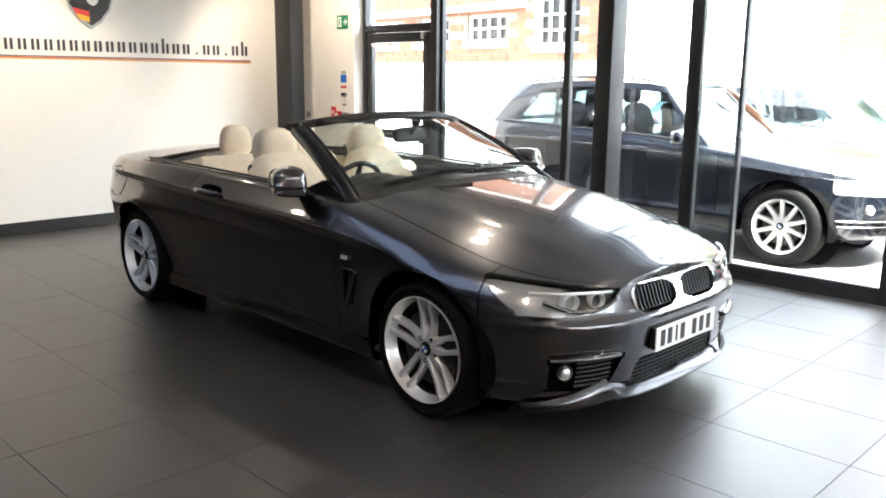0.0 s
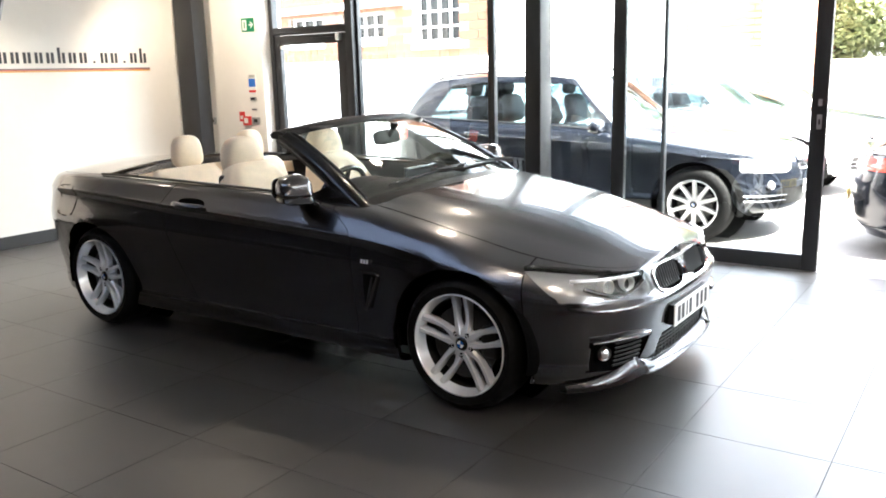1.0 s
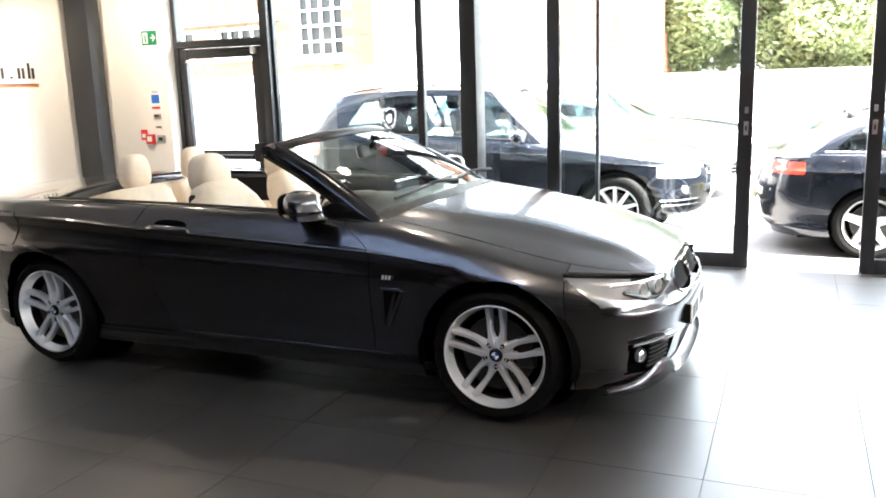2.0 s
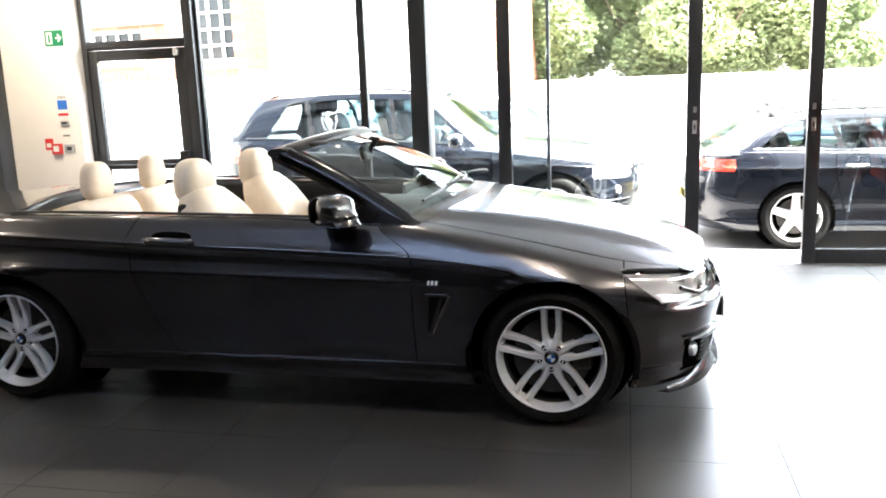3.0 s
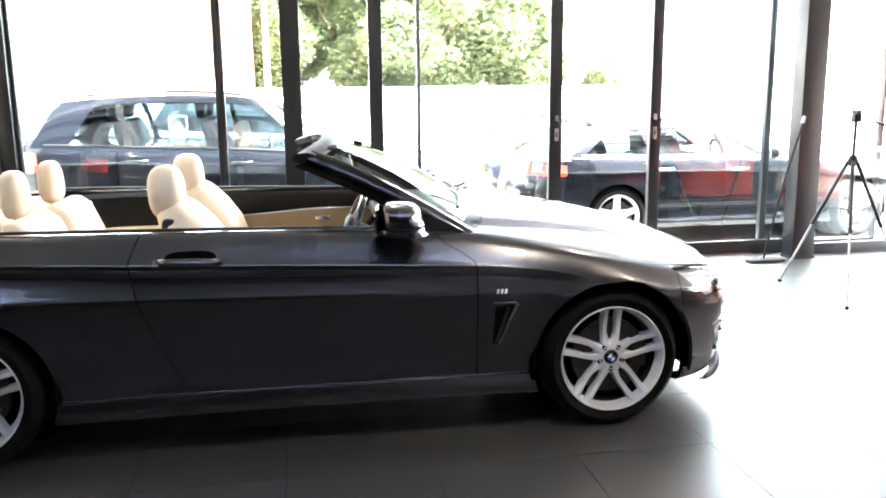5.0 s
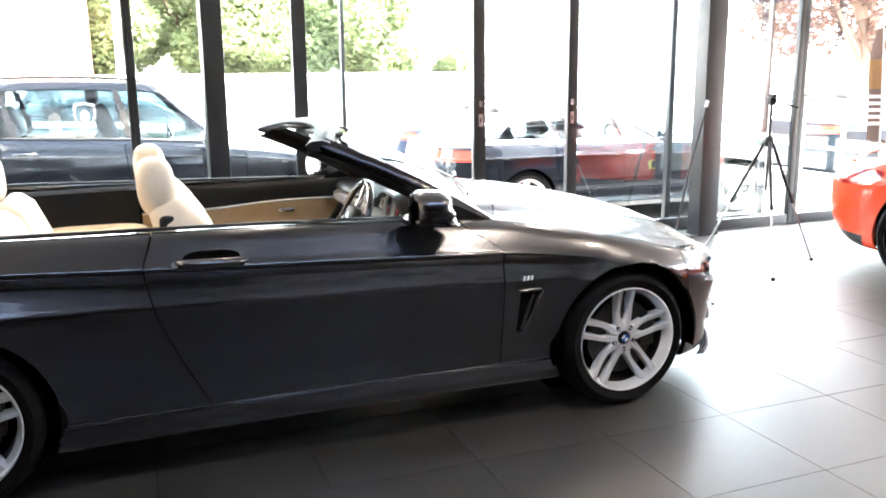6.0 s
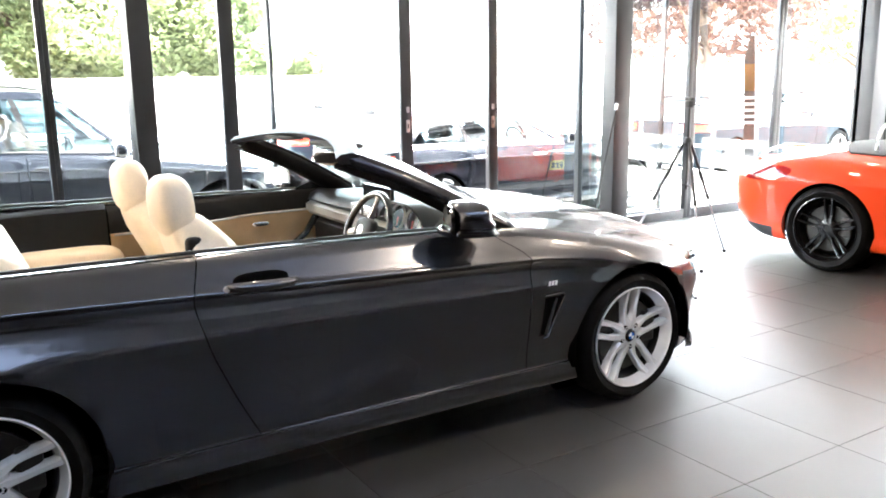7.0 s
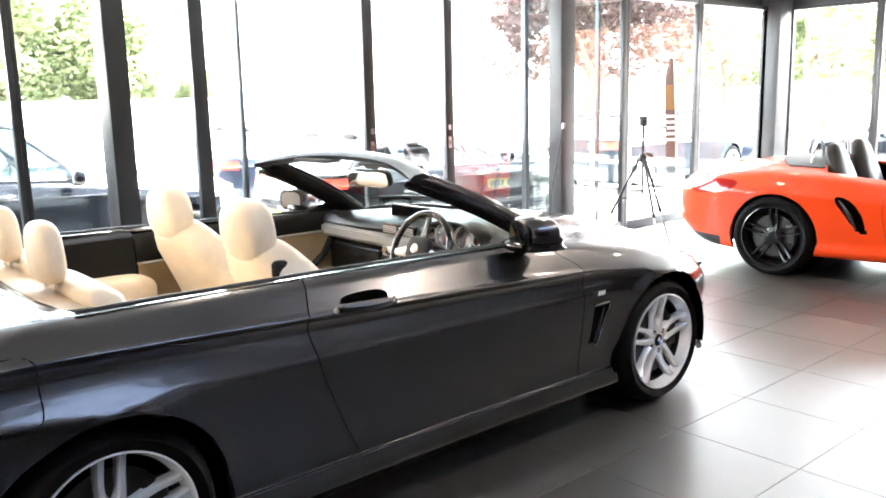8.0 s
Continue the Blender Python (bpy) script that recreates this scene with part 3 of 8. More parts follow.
def glazed(name, y0, y1, x, rails, label, mats=(FRAME_PAINT, PANE), depth=0.06, bars=(), z0=0.0, z1=HEAD_Z):
    """A glazed leaf in a plane of constant x: two stiles, a top and a bottom rail, and one pane for each field between the bars.
    rails: widths of (stile at y0, stile at y1, bottom rail, top rail)."""
    a, b, lo, hi = rails
    root = structure(name, boxed((x, y0, z0), (x + depth, y0 + a, z1), 0.004), mats[0], label, smooth=30)
    part("stile", boxed((x, y1 - b, z0), (x + depth, y1, z1), 0.004), mats[0], root, smooth=30)
    part("bottom_rail", boxed((x + 0.002, y0 + a, z0), (x + depth - 0.002, y1 - b, z0 + lo), 0.003), mats[0], root, smooth=30)
    part("top_rail", boxed((x + 0.002, y0 + a, z1 - hi), (x + depth - 0.002, y1 - b, z1), 0.003), mats[0], root, smooth=30)
    zs = [z0 + lo, *[q for bar in bars for q in bar], z1 - hi]
    for k in range(0, len(zs), 2):
        p = part("pane", boxed((x + depth / 2 - 0.003, y0 + a - 0.004, zs[k] - 0.004), (x + depth / 2 + 0.003, y1 - b + 0.004, zs[k + 1] + 0.004)), mats[1], root)
        p.visible_shadow = False
    for p, q in bars:
        part("glazing_bar", boxed((x + 0.001, y0 + a, p), (x + depth - 0.001, y1 - b, q), 0.003), mats[0], root, smooth=30)
    return root


def glazed_x(name, x0, x1, y, rails, label, z1=HEAD_Z):
    root = glazed(name, x0, x1, y, rails, label, z1=z1)
    turn = Matrix(((0, 1, 0, 0), (1, 0, 0, 0), (0, 0, 1, 0), (0, 0, 0, 1)))
    for o in (root, *root.children):
        o.data.transform(turn)
        o.data.flip_normals()
    return root


def lock_plate(parent, y, z, x=GLASS_X):
    p = part("lock_plate", boxed((x - 0.004, y - 0.018, z - 0.055), (x + 0.001, y + 0.018, z + 0.055), 0.004), SATIN_SILVER, parent, "brushed steel lock plate")
    part("keyhole", boxed((x - 0.006, y - 0.006, z - 0.02), (x - 0.003, y + 0.006, z + 0.02), 0.001), INK, p)
    part("lock_cover", boxed((x - 0.010, y - 0.014, z + 0.12), (x + 0.001, y + 0.014, z + 0.17), 0.004), STEEL_GREY, parent)


def build_glass_front():
    x = GLASS_X
    structure("header_beam", boxed((6.29, SOUTH_Y, HEAD_Z), (6.62, 7.655, CEIL_Z - 0.002), 0.004), FRAME_PAINT, "black header beam over the glass front")
    structure("header_beam_south", boxed((0.1, SOUTH_Y - 0.2, HEAD_Z), (6.29, SOUTH_Y, CEIL_Z - 0.002), 0.004), FRAME_PAINT, "black header beam over the end glazing")
    structure("threshold", boxed((x - 0.02, 0.0, -0.05), (x + 0.24, 6.45, 0.004), 0.002), STEEL_GREY, "flat steel threshold track")
    # exit door bay
    frame_ob = structure("door_frame", boxed((x, 7.60, 0), (x + 0.09, 7.654, HEAD_Z), 0.004), FRAME_PAINT, "anthracite aluminium door frame with a transom", smooth=30)
    part("jamb", boxed((x, 6.475, 0), (x + 0.09, 6.57, HEAD_Z), 0.004), FRAME_PAINT, frame_ob, smooth=30)
    part("transom", boxed((x, 6.57, 2.03), (x + 0.09, 7.60, 2.11), 0.004), FRAME_PAINT, frame_ob, smooth=30)
    part("transom_sill", boxed((x - 0.02, 6.57, 2.045), (x, 7.60, 2.06), 0.003), FRAME_PAINT, frame_ob, smooth=30)
    p = part("pane", boxed((x + 0.04, 6.57, 2.11), (x + 0.047, 7.60, HEAD_Z)), PANE, frame_ob)
    p.visible_shadow = False
    door = glazed("door_1", 6.575, 7.595, x + 0.012, (0.115, 0.085, 0.22, 0.10), "closed anthracite aluminium glazed exit door", bars=[(0.88, 0.98)], z0=0.01, z1=2.025)
    part("door_closer", boxed((x - 0.045, 6.62, 1.95), (x + 0.012, 6.67, 2.02), 0.008), SATIN_SILVER, door, "silver door closer end")
    part("closer_arm", boxed((x - 0.03, 6.67, 1.99), (x + 0.012, 7.05, 2.005), 0.004), SATIN_BLACK, door)
    part("lock_case", boxed((x - 0.07, 6.585, 0.86), (x + 0.012, 6.685, 1.06), 0.012), SATIN_BLACK, door, "black panic lock case")
    part("panic_bar", boxed((x - 0.09, 6.69, 0.90), (x - 0.05, 7.52, 0.94), 0.012), SATIN_BLACK, door, "black panic bar")
    part("blind_rail", boxed((x - 0.004, 7.16, 1.885), (x + 0.010, 7.50, 1.915), 0.004), SIGN_WHITE, door, "white roller blind end")
    # fixed lights
    glazed("window_1", 4.86, 6.475, x + 0.06, (0.035, 0.03, 0.09, 0.05), "tall fixed shop window in a slim anthracite frame")
    glazed("window_2", 3.17, 4.86, x + 0.06, (0.03, 0.037, 0.09, 0.05), "tall fixed shop window in a slim anthracite frame")
    glazed("window_3", -1.35, -0.10, x + 0.06, (0.03, 0.06, 0.09, 0.05), "tall fixed shop window in a slim anthracite frame")
    # sliding leaves
    d = glazed("sliding_door_1", 1.910, 3.620, x, (0.115, 0.115, 0.125, 0.08), "open sliding glass door leaf, anthracite aluminium frame", depth=0.055)
    lock_plate(d, 1.960, 1.16)
    d = glazed("sliding_door_2", -0.63, 1.075, x, (0.10, 0.105, 0.125, 0.08), "open sliding glass door leaf, anthracite aluminium frame", depth=0.055)
    lock_plate(d, 1.03, 1.16)
    # glazing beyond the column
    X2 = 6.19
    glazed("window_4", -1.53, -0.42, X2, (0.06, 0.04, 0.10, 0.05), "tall fixed shop window in an anthracite frame")
    glazed("window_5", -3.02, -1.53, X2, (0.06, 0.06, 0.10, 0.05), "tall fixed shop window in an anthracite frame")
    glazed("window_6", -4.70, -3.02, X2, (0.04, 0.06, 0.10, 0.05), "tall fixed shop window in an anthracite frame")
    for k, (a, b) in enumerate(((4.85, 6.04), (3.35, 4.85), (1.75, 3.35), (0.1, 1.75))):
        glazed_x("window_%d" % (7 + k), a, b, SOUTH_Y - 0.06, (0.05, 0.05, 0.10, 0.05), "tall fixed end window in an anthracite frame")
    column("column_1", 6.13, 4.19, 6.345, 4.345)
    column("column_2", 6.01, -0.42, 6.185, -0.20)
    column("column_3", 5.78, 8.22, 5.96, 8.52)
    column("column_4", 6.01, -4.99, 6.285, -4.66)


build_room()
build_glass_front()

# ---- outside ----
OUT_Z = -0.10


def build_ground():
    """One sheet from the threshold to the horizon, with the short ramp down from the doors."""
    bm = bmesh.new()
    xs = [6.66, 6.75, 7.0, 7.3, 7.6, 9, 14, 30, 80, 400, 2500]
    ys = [-2500, -300, -60, -20, -5.2, 0, 4, 8, 12, 20, 60, 300, 2500]
    zs = [-0.03, -0.035, -0.06, -0.085, OUT_Z] + [OUT_Z] * 6
    grid(bm, [[(x, y, z) for y in ys] for x, z in zip(xs, zs)])
    structure("ground", bm, TARMAC, "pale sunlit forecourt tarmac")
    bm = bmesh.new()
    grid(bm, [[(x, y, -0.31) for y in (-2500, 2500)] for x in (-2500, 6.66)])
    structure("ground_behind", bm, TARMAC, "tarmac round the building")


build_ground()

# ---- the convertible ----
def dome(x, y, w):
    """The bonnet's raised middle, between two soft creases that run from the grille to the screen."""
    if y > 0.95:
        return 0.0
    xr = 0.40 + 0.16 * (y + 0.7)
    return 0.014 * (1 - smoothstep(xr - 0.03, xr + 0.07, x)) * (1 - smoothstep(0.55, 0.95, y)) * smoothstep(-0.72, -0.40, y)


WB, HUB_Z, ARCH = 2.81, 0.328, 0.378


def haunch(y, z):
    """The rear wing swells over the wheel, and both arches end in a rolled lip."""
    lip = sum(0.013 * math.exp(-((math.hypot(y - c, z - HUB_Z) - ARCH) / 0.035) ** 2) for c in (0.0, WB)) * smoothstep(0.30, 0.45, z)
    return 0.036 * math.exp(-((y - 2.90) / 0.55) ** 2) * math.exp(-((z - 0.70) / 0.11) ** 2) + lip


def end_softness(y):
    """1 where the waist crease has melted into the wing or the tail, 0 along the doors."""
    return max(1 - smoothstep(-0.05, 1.10, y), smoothstep(3.05, 3.55, y))


CONV = dict(
    shoulder=[(-0.80, 0.660), (-0.60, 0.685), (-0.30, 0.732), (0.0, 0.800), (0.30, 0.864), (0.65, 0.922), (1.0, 0.948), (1.6, 0.966), (2.2, 0.978), (2.7, 0.985), (3.3, 0.975), (3.86, 0.94)],
    centre=[(-0.80, 0.690), (-0.66, 0.735), (-0.40, 0.825), (0.0, 0.920), (0.4, 0.975), (0.65, 1.0), (1.0, 1.0), (2.4, 0.99), (2.8, 1.020), (3.2, 1.025), (3.6, 1.0), (3.80, 0.985), (3.88, 0.96)],
    width=[(-0.80, 0.885), (-0.2, 0.897), (0.1, 0.902), (0.7, 0.892), (1.4, 0.890), (2.0, 0.898), (2.7, 0.914), (3.1, 0.907), (3.5, 0.882), (3.88, 0.86)],
    nose=[(0.15, -0.66), (0.20, -0.74), (0.30, -0.770), (0.44, -0.785), (0.515, -0.800), (0.535, -0.796), (0.565, -0.768), (0.62, -0.748), (0.68, -0.722), (0.9, -0.6)],
    tail=[(0.15, 3.66), (0.25, 3.76), (0.50, 3.86), (0.66, 3.86), (0.80, 3.82), (0.97, 3.79)],
    levels=[(0.165, 0.12), (0.178, 0.058), (0.190, 0.034), (0.205, 0.029), (0.222, 0.029), (0.262, 0.034), (0.276, 0.036), (0.290, 0.043), (0.36, 0.040), (0.49, 0.021),
            (1.0, 0.004), (1.25, 0.013), (1.50, 0.023), (1.68, 0.027), (1.86, 0.017), (2.0, 0.000), (2.12, 0.012), (2.5, 0.045), (2.86, 0.078), (3.0, 0.108)],
    soft_levels=[0.12, 0.058, 0.032, 0.027, 0.026, 0.032, 0.035, 0.038, 0.034, 0.018, 0.003, 0.001, 0.001, 0.002, 0.003, 0.005, 0.008, 0.026, 0.054, 0.082],
    soft=end_softness, nk=76,
    crease=[(-0.8, 0.56), (0.0, 0.70), (0.3, 0.76), (0.6, 0.793), (1.2, 0.824), (2.0, 0.857), (2.7, 0.893), (3.2, 0.905), (3.9, 0.87)],
    corners=(0.10, 2.95), round=(3.4, 3.15, 2.6, 2.6), crown=2.2, dome=dome, bulge=haunch)


def door_front(z):
    return 0.640 + 0.17 * smoothstep(0.78, 0.94, z) ** 1.2


DOOR_REAR = tab([(0.20, 1.85), (0.30, 1.90), (0.50, 2.00), (0.70, 2.08), (0.86, 2.11), (0.92, 2.09), (1.05, 2.04)])


def door_rear(z):
    return DOOR_REAR(z)


def screen_y(x):
    """Foot of the windscreen: the cowl's rear edge."""
    return 0.54 + 0.17 * (abs(x) / 0.74) ** 2.2


def cabin_f(x, y, z, w):
    """Positive inside the open cockpit."""
    front = y - (screen_y(x) + 0.03)
    rear = 2.96 - 0.10 * (abs(x) / 0.70) ** 3 - y
    return min(front, rear, (w - 0.045) * 0.75)


def kidney(x, y, z, k):
    return (1 - abs((x - 0.178 - 0.10 * (z - 0.603)) / (0.165 * k)) ** 3.6 - abs((z - 0.603) / (0.066 * k)) ** 3.2) * 0.05 if y < -0.4 else -1.0


def kidney_f(x, y, z, w):
    """Positive inside the grille's chrome surround."""
    return kidney(x, y, z, 1.0)


def kidney_in(x, y, z, w):
    return kidney(x, y, z, 0.92)


def intake_f(x, y, z, w):
    """Positive inside the middle air intake under the number plate."""
    return min(0.345 - z, z - (0.215 + 0.02 * x), 0.33 + 0.25 * (0.28 - z) - x) if y < -0.3 else -1.0


def corner_f(x, y, z, w):
    """Positive inside the outer air intake with the fog lamp."""
    return min(0.388 - z, z - 0.236 - 0.09 * max(0, x - 0.60), (x - 0.43 + 0.5 * (z - 0.32)) * 0.8, (0.705 - x) * 0.8) if y < -0.25 else -1.0


def build_convertible(at):
    car = thing("convertible_car", at, "dark grey metallic convertible with its roof down, cream leather seats", "car")
    S = car_shell(CONV)
    arch_f = lambda x, y, z, w: math.hypot(y, z - HUB_Z) - ARCH if x > 0.45 else 1.0
    arch_r = lambda x, y, z, w: math.hypot(y - WB, z - HUB_Z) - ARCH if x > 0.45 else 1.0
    g = 0.0025
    df = lambda x, y, z, w: y - door_front(z) if w < 0.2 else 1
    dr = lambda x, y, z, w: y - door_rear(z) if w < 0.2 else 1
    sill = lambda x, y, z, w: z - 0.280
    hood = lambda x, y, z, w: (w - 0.10) * 0.8
    cowl = lambda x, y, z, w: y - (screen_y(x) - 0.085)
    bump = lambda x, y, z, w: y + 0.345 - 0.10 * (z - 0.5) if y < 1 else 1     # front bumper / wing joint
    rbump = lambda x, y, z, w: z - 0.665
    rb2 = lambda x, y, z, w: y - 3.22
    boot = lambda x, y, z, w: y - (2.99 - 0.10 * (abs(x) / 0.70) ** 3)
    bside = lambda x, y, z, w: (w - 0.05) * 0.8
    light = lambda x, y, z, w: head_f(x, y, z, w)
    tlight = lambda x, y, z, w: tail_f(x, y, z, w)
    for f in (arch_f, arch_r, cabin_f, light, tlight, kidney_f, kidney_in, intake_f, corner_f):
        iso(S, f)
    for f in (df, dr, sill, hood, cowl, bump, rbump, rb2, boot, bside):
        iso(S, lambda *q: f(*q) - g)
        iso(S, lambda *q: f(*q) + g)
    solid = lambda *q: arch_f(*q) > 0 and arch_r(*q) > 0 and cabin_f(*q) < 0
    lining = shrunk(pick(S, lambda *q: solid(*q) and light(*q) < 0, 0), 0.022)
    part("inner_lining", mirror_x(lining), DARK_VOID, car)
    body = lambda *q: solid(*q) and light(*q) < 0 and tlight(*q) < 0 and kidney_f(*q) < 0 and intake_f(*q) < 0 and corner_f(*q) < 0
    for flip in (False, True):
        ring = pick(S, lambda *q: kidney_f(*q) > 0 and kidney_in(*q) < 0, 0)
        ring.normal_update()
        for v in ring.verts:
            v.co += v.normal * 0.007
        rim(ring, 0.03)
        part("grille_surround", flipped(ring) if flip else ring, CHROME, car, "chrome kidney-shaped grille surround", smooth=40)

    def both(name, test, mat=PAINT, label="", flange=0.012):
        a = pick(S, test, flange)
        b = flipped(a.copy())
        return part(name, a, mat, car, label, smooth=32), part(name, b, mat, car, label, smooth=32)

    def whole(name, test, mat=PAINT, label="", flange=0.012):
        return part(name, mirror_x(pick(S, test, flange)), mat, car, label, smooth=32)

    is_hood = lambda *q: hood(*q) > g and cowl(*q) < -g and q[1] < 1.0
    is_cowl = lambda *q: hood(*q) > g and cowl(*q) > g and q[1] < 1.3
    whole("bonnet", lambda *q: body(*q) and is_hood(*q))
    whole("scuttle_panel", lambda *q: body(*q) and is_cowl(*q), SATIN_BLACK, "black plastic scuttle below the windscreen")
    whole("front_bumper", lambda *q: body(*q) and bump(*q) < -g and hood(*q) < -g and q[1] < 0)
    both("front_wing", lambda *q: body(*q) and bump(*q) > g and df(*q) < -g and hood(*q) < -g and sill(*q) > g and q[1] < 1.2)
    dl, dR = both("door", lambda *q: body(*q) and df(*q) > g and dr(*q) < -g and sill(*q) > g and q[3] < 0.2 and q[1] > 0.3)
    both("sill_skirt", lambda *q: body(*q) and sill(*q) < -g and bump(*q) > g and rb2(*q) < -g)
    both("rear_quarter", lambda *q: body(*q) and dr(*q) > g and sill(*q) > g and (rb2(*q) < -g or rbump(*q) > g) and (boot(*q) < -g or bside(*q) < -g) and q[1] > 1.2)
    whole("rear_bumper", lambda *q: body(*q) and rb2(*q) > g and rbump(*q) < -g)
    whole("boot_lid", lambda *q: body(*q) and boot(*q) > g and bside(*q) > g and q[1] > 1.5)
    both("tail_light", lambda *q: tlight(*q) > 0, RED_LENS, "red rear light lens")
    return car, S, (dl, dR)


def head_f(x, y, z, w):
    """Positive inside the headlight's outline."""
    if y > 0 or x < 0.2 or w > 0.3:
        return -1.0
    t = (x - 0.40) / 0.40
    top = 0.668 + 0.070 * max(0.0, t) ** 1.15
    low = 0.578 + 0.160 * max(0.0, (y + 0.50) / 0.21) + 0.070 * (max(0.0, 0.36 - t) / 0.36) ** 1.4
    return min(top - z, z - low, (x - 0.388) * 0.8, (-0.26 - y) * 0.8)


def tail_f(x, y, z, w):
    if y < 3 or w > 0.2:
        return -1.0
    return min(0.885 - z, z - 0.745, x - 0.45, y - 3.38)


CAR_AT = pose(3.605, 2.835, 0, 0, 0, -0.7) @ Matrix.Diagonal((1.07, 1, 1, 1))
convertible, CONV_SKIN, doors = build_convertible(CAR_AT)
for s in (-1, 1):
    wheel(convertible, "front_wheel", (s * 0.775, 0, HUB_Z), s, 0.328, 0.254, 0.225, 5, ALLOY, 0.030)
    wheel(convertible, "rear_wheel", (s * 0.785, WB, HUB_Z), s, 0.328, 0.254, 0.245, 5, ALLOY, 0.034)


def front_y(P, x, z, out=0.0):
    """Where the nose's surface lies at x, z."""
    w = tab(P["width"])(-0.6)
    yc, (p, q) = P["corners"][0], P["round"][:2]
    a = math.asin(min(0.999, (abs(x) / w) ** (q / 2)))
    return yc - (yc - tab(P["nose"])(z)) * math.cos(a) ** (2 / p) - out


def superbox(bm, centre, half, e=0.5, n=20, m=12, bend=None):
    """A soft cushion: a box rounded like a pillow; e small is boxy, 1 is an ellipsoid."""
    def sp(v, k):
        return math.copysign(abs(v) ** k, v)
    rows = []
    for i in range(m + 1):
        b = -math.pi / 2 + math.pi * i / m
        row = []
        for j in range(n):
            a = 2 * math.pi * j / n
            p = Vector((half[0] * sp(math.cos(b), e) * sp(math.cos(a), e), half[1] * sp(math.cos(b), e) * sp(math.sin(a), e), half[2] * sp(math.sin(b), e)))
            if bend:
                p = bend(p)
            row.append(p + Vector(centre))
        rows.append(row)
    grid(bm, rows, close=True)
    bmesh.ops.remove_doubles(bm, verts=bm.verts[:], dist=1e-4)
    return bm


def loft_rings(bm, rings, n=24, e=0.6):
    """Rings (centre, half width in x, half depth in y, tilt about x in degrees) joined into a closed skin."""
    def sp(v, k):
        return math.copysign(abs(v) ** k, v)
    rows = []
    for c, hx, hy, tilt in rings:
        t = radians(tilt)
        row = []
        for j in range(n):
            a = 2 * math.pi * j / n
            u, v = hx * sp(math.cos(a), e), hy * sp(math.sin(a), e)
            row.append(Vector(c) + Vector((u, v * math.cos(t), v * math.sin(t))))
        rows.append(row)
    vs = grid(bm, rows, close=True)
    bm.faces.new(vs[0][::-1])
    bm.faces.new(vs[-1])
    return bm


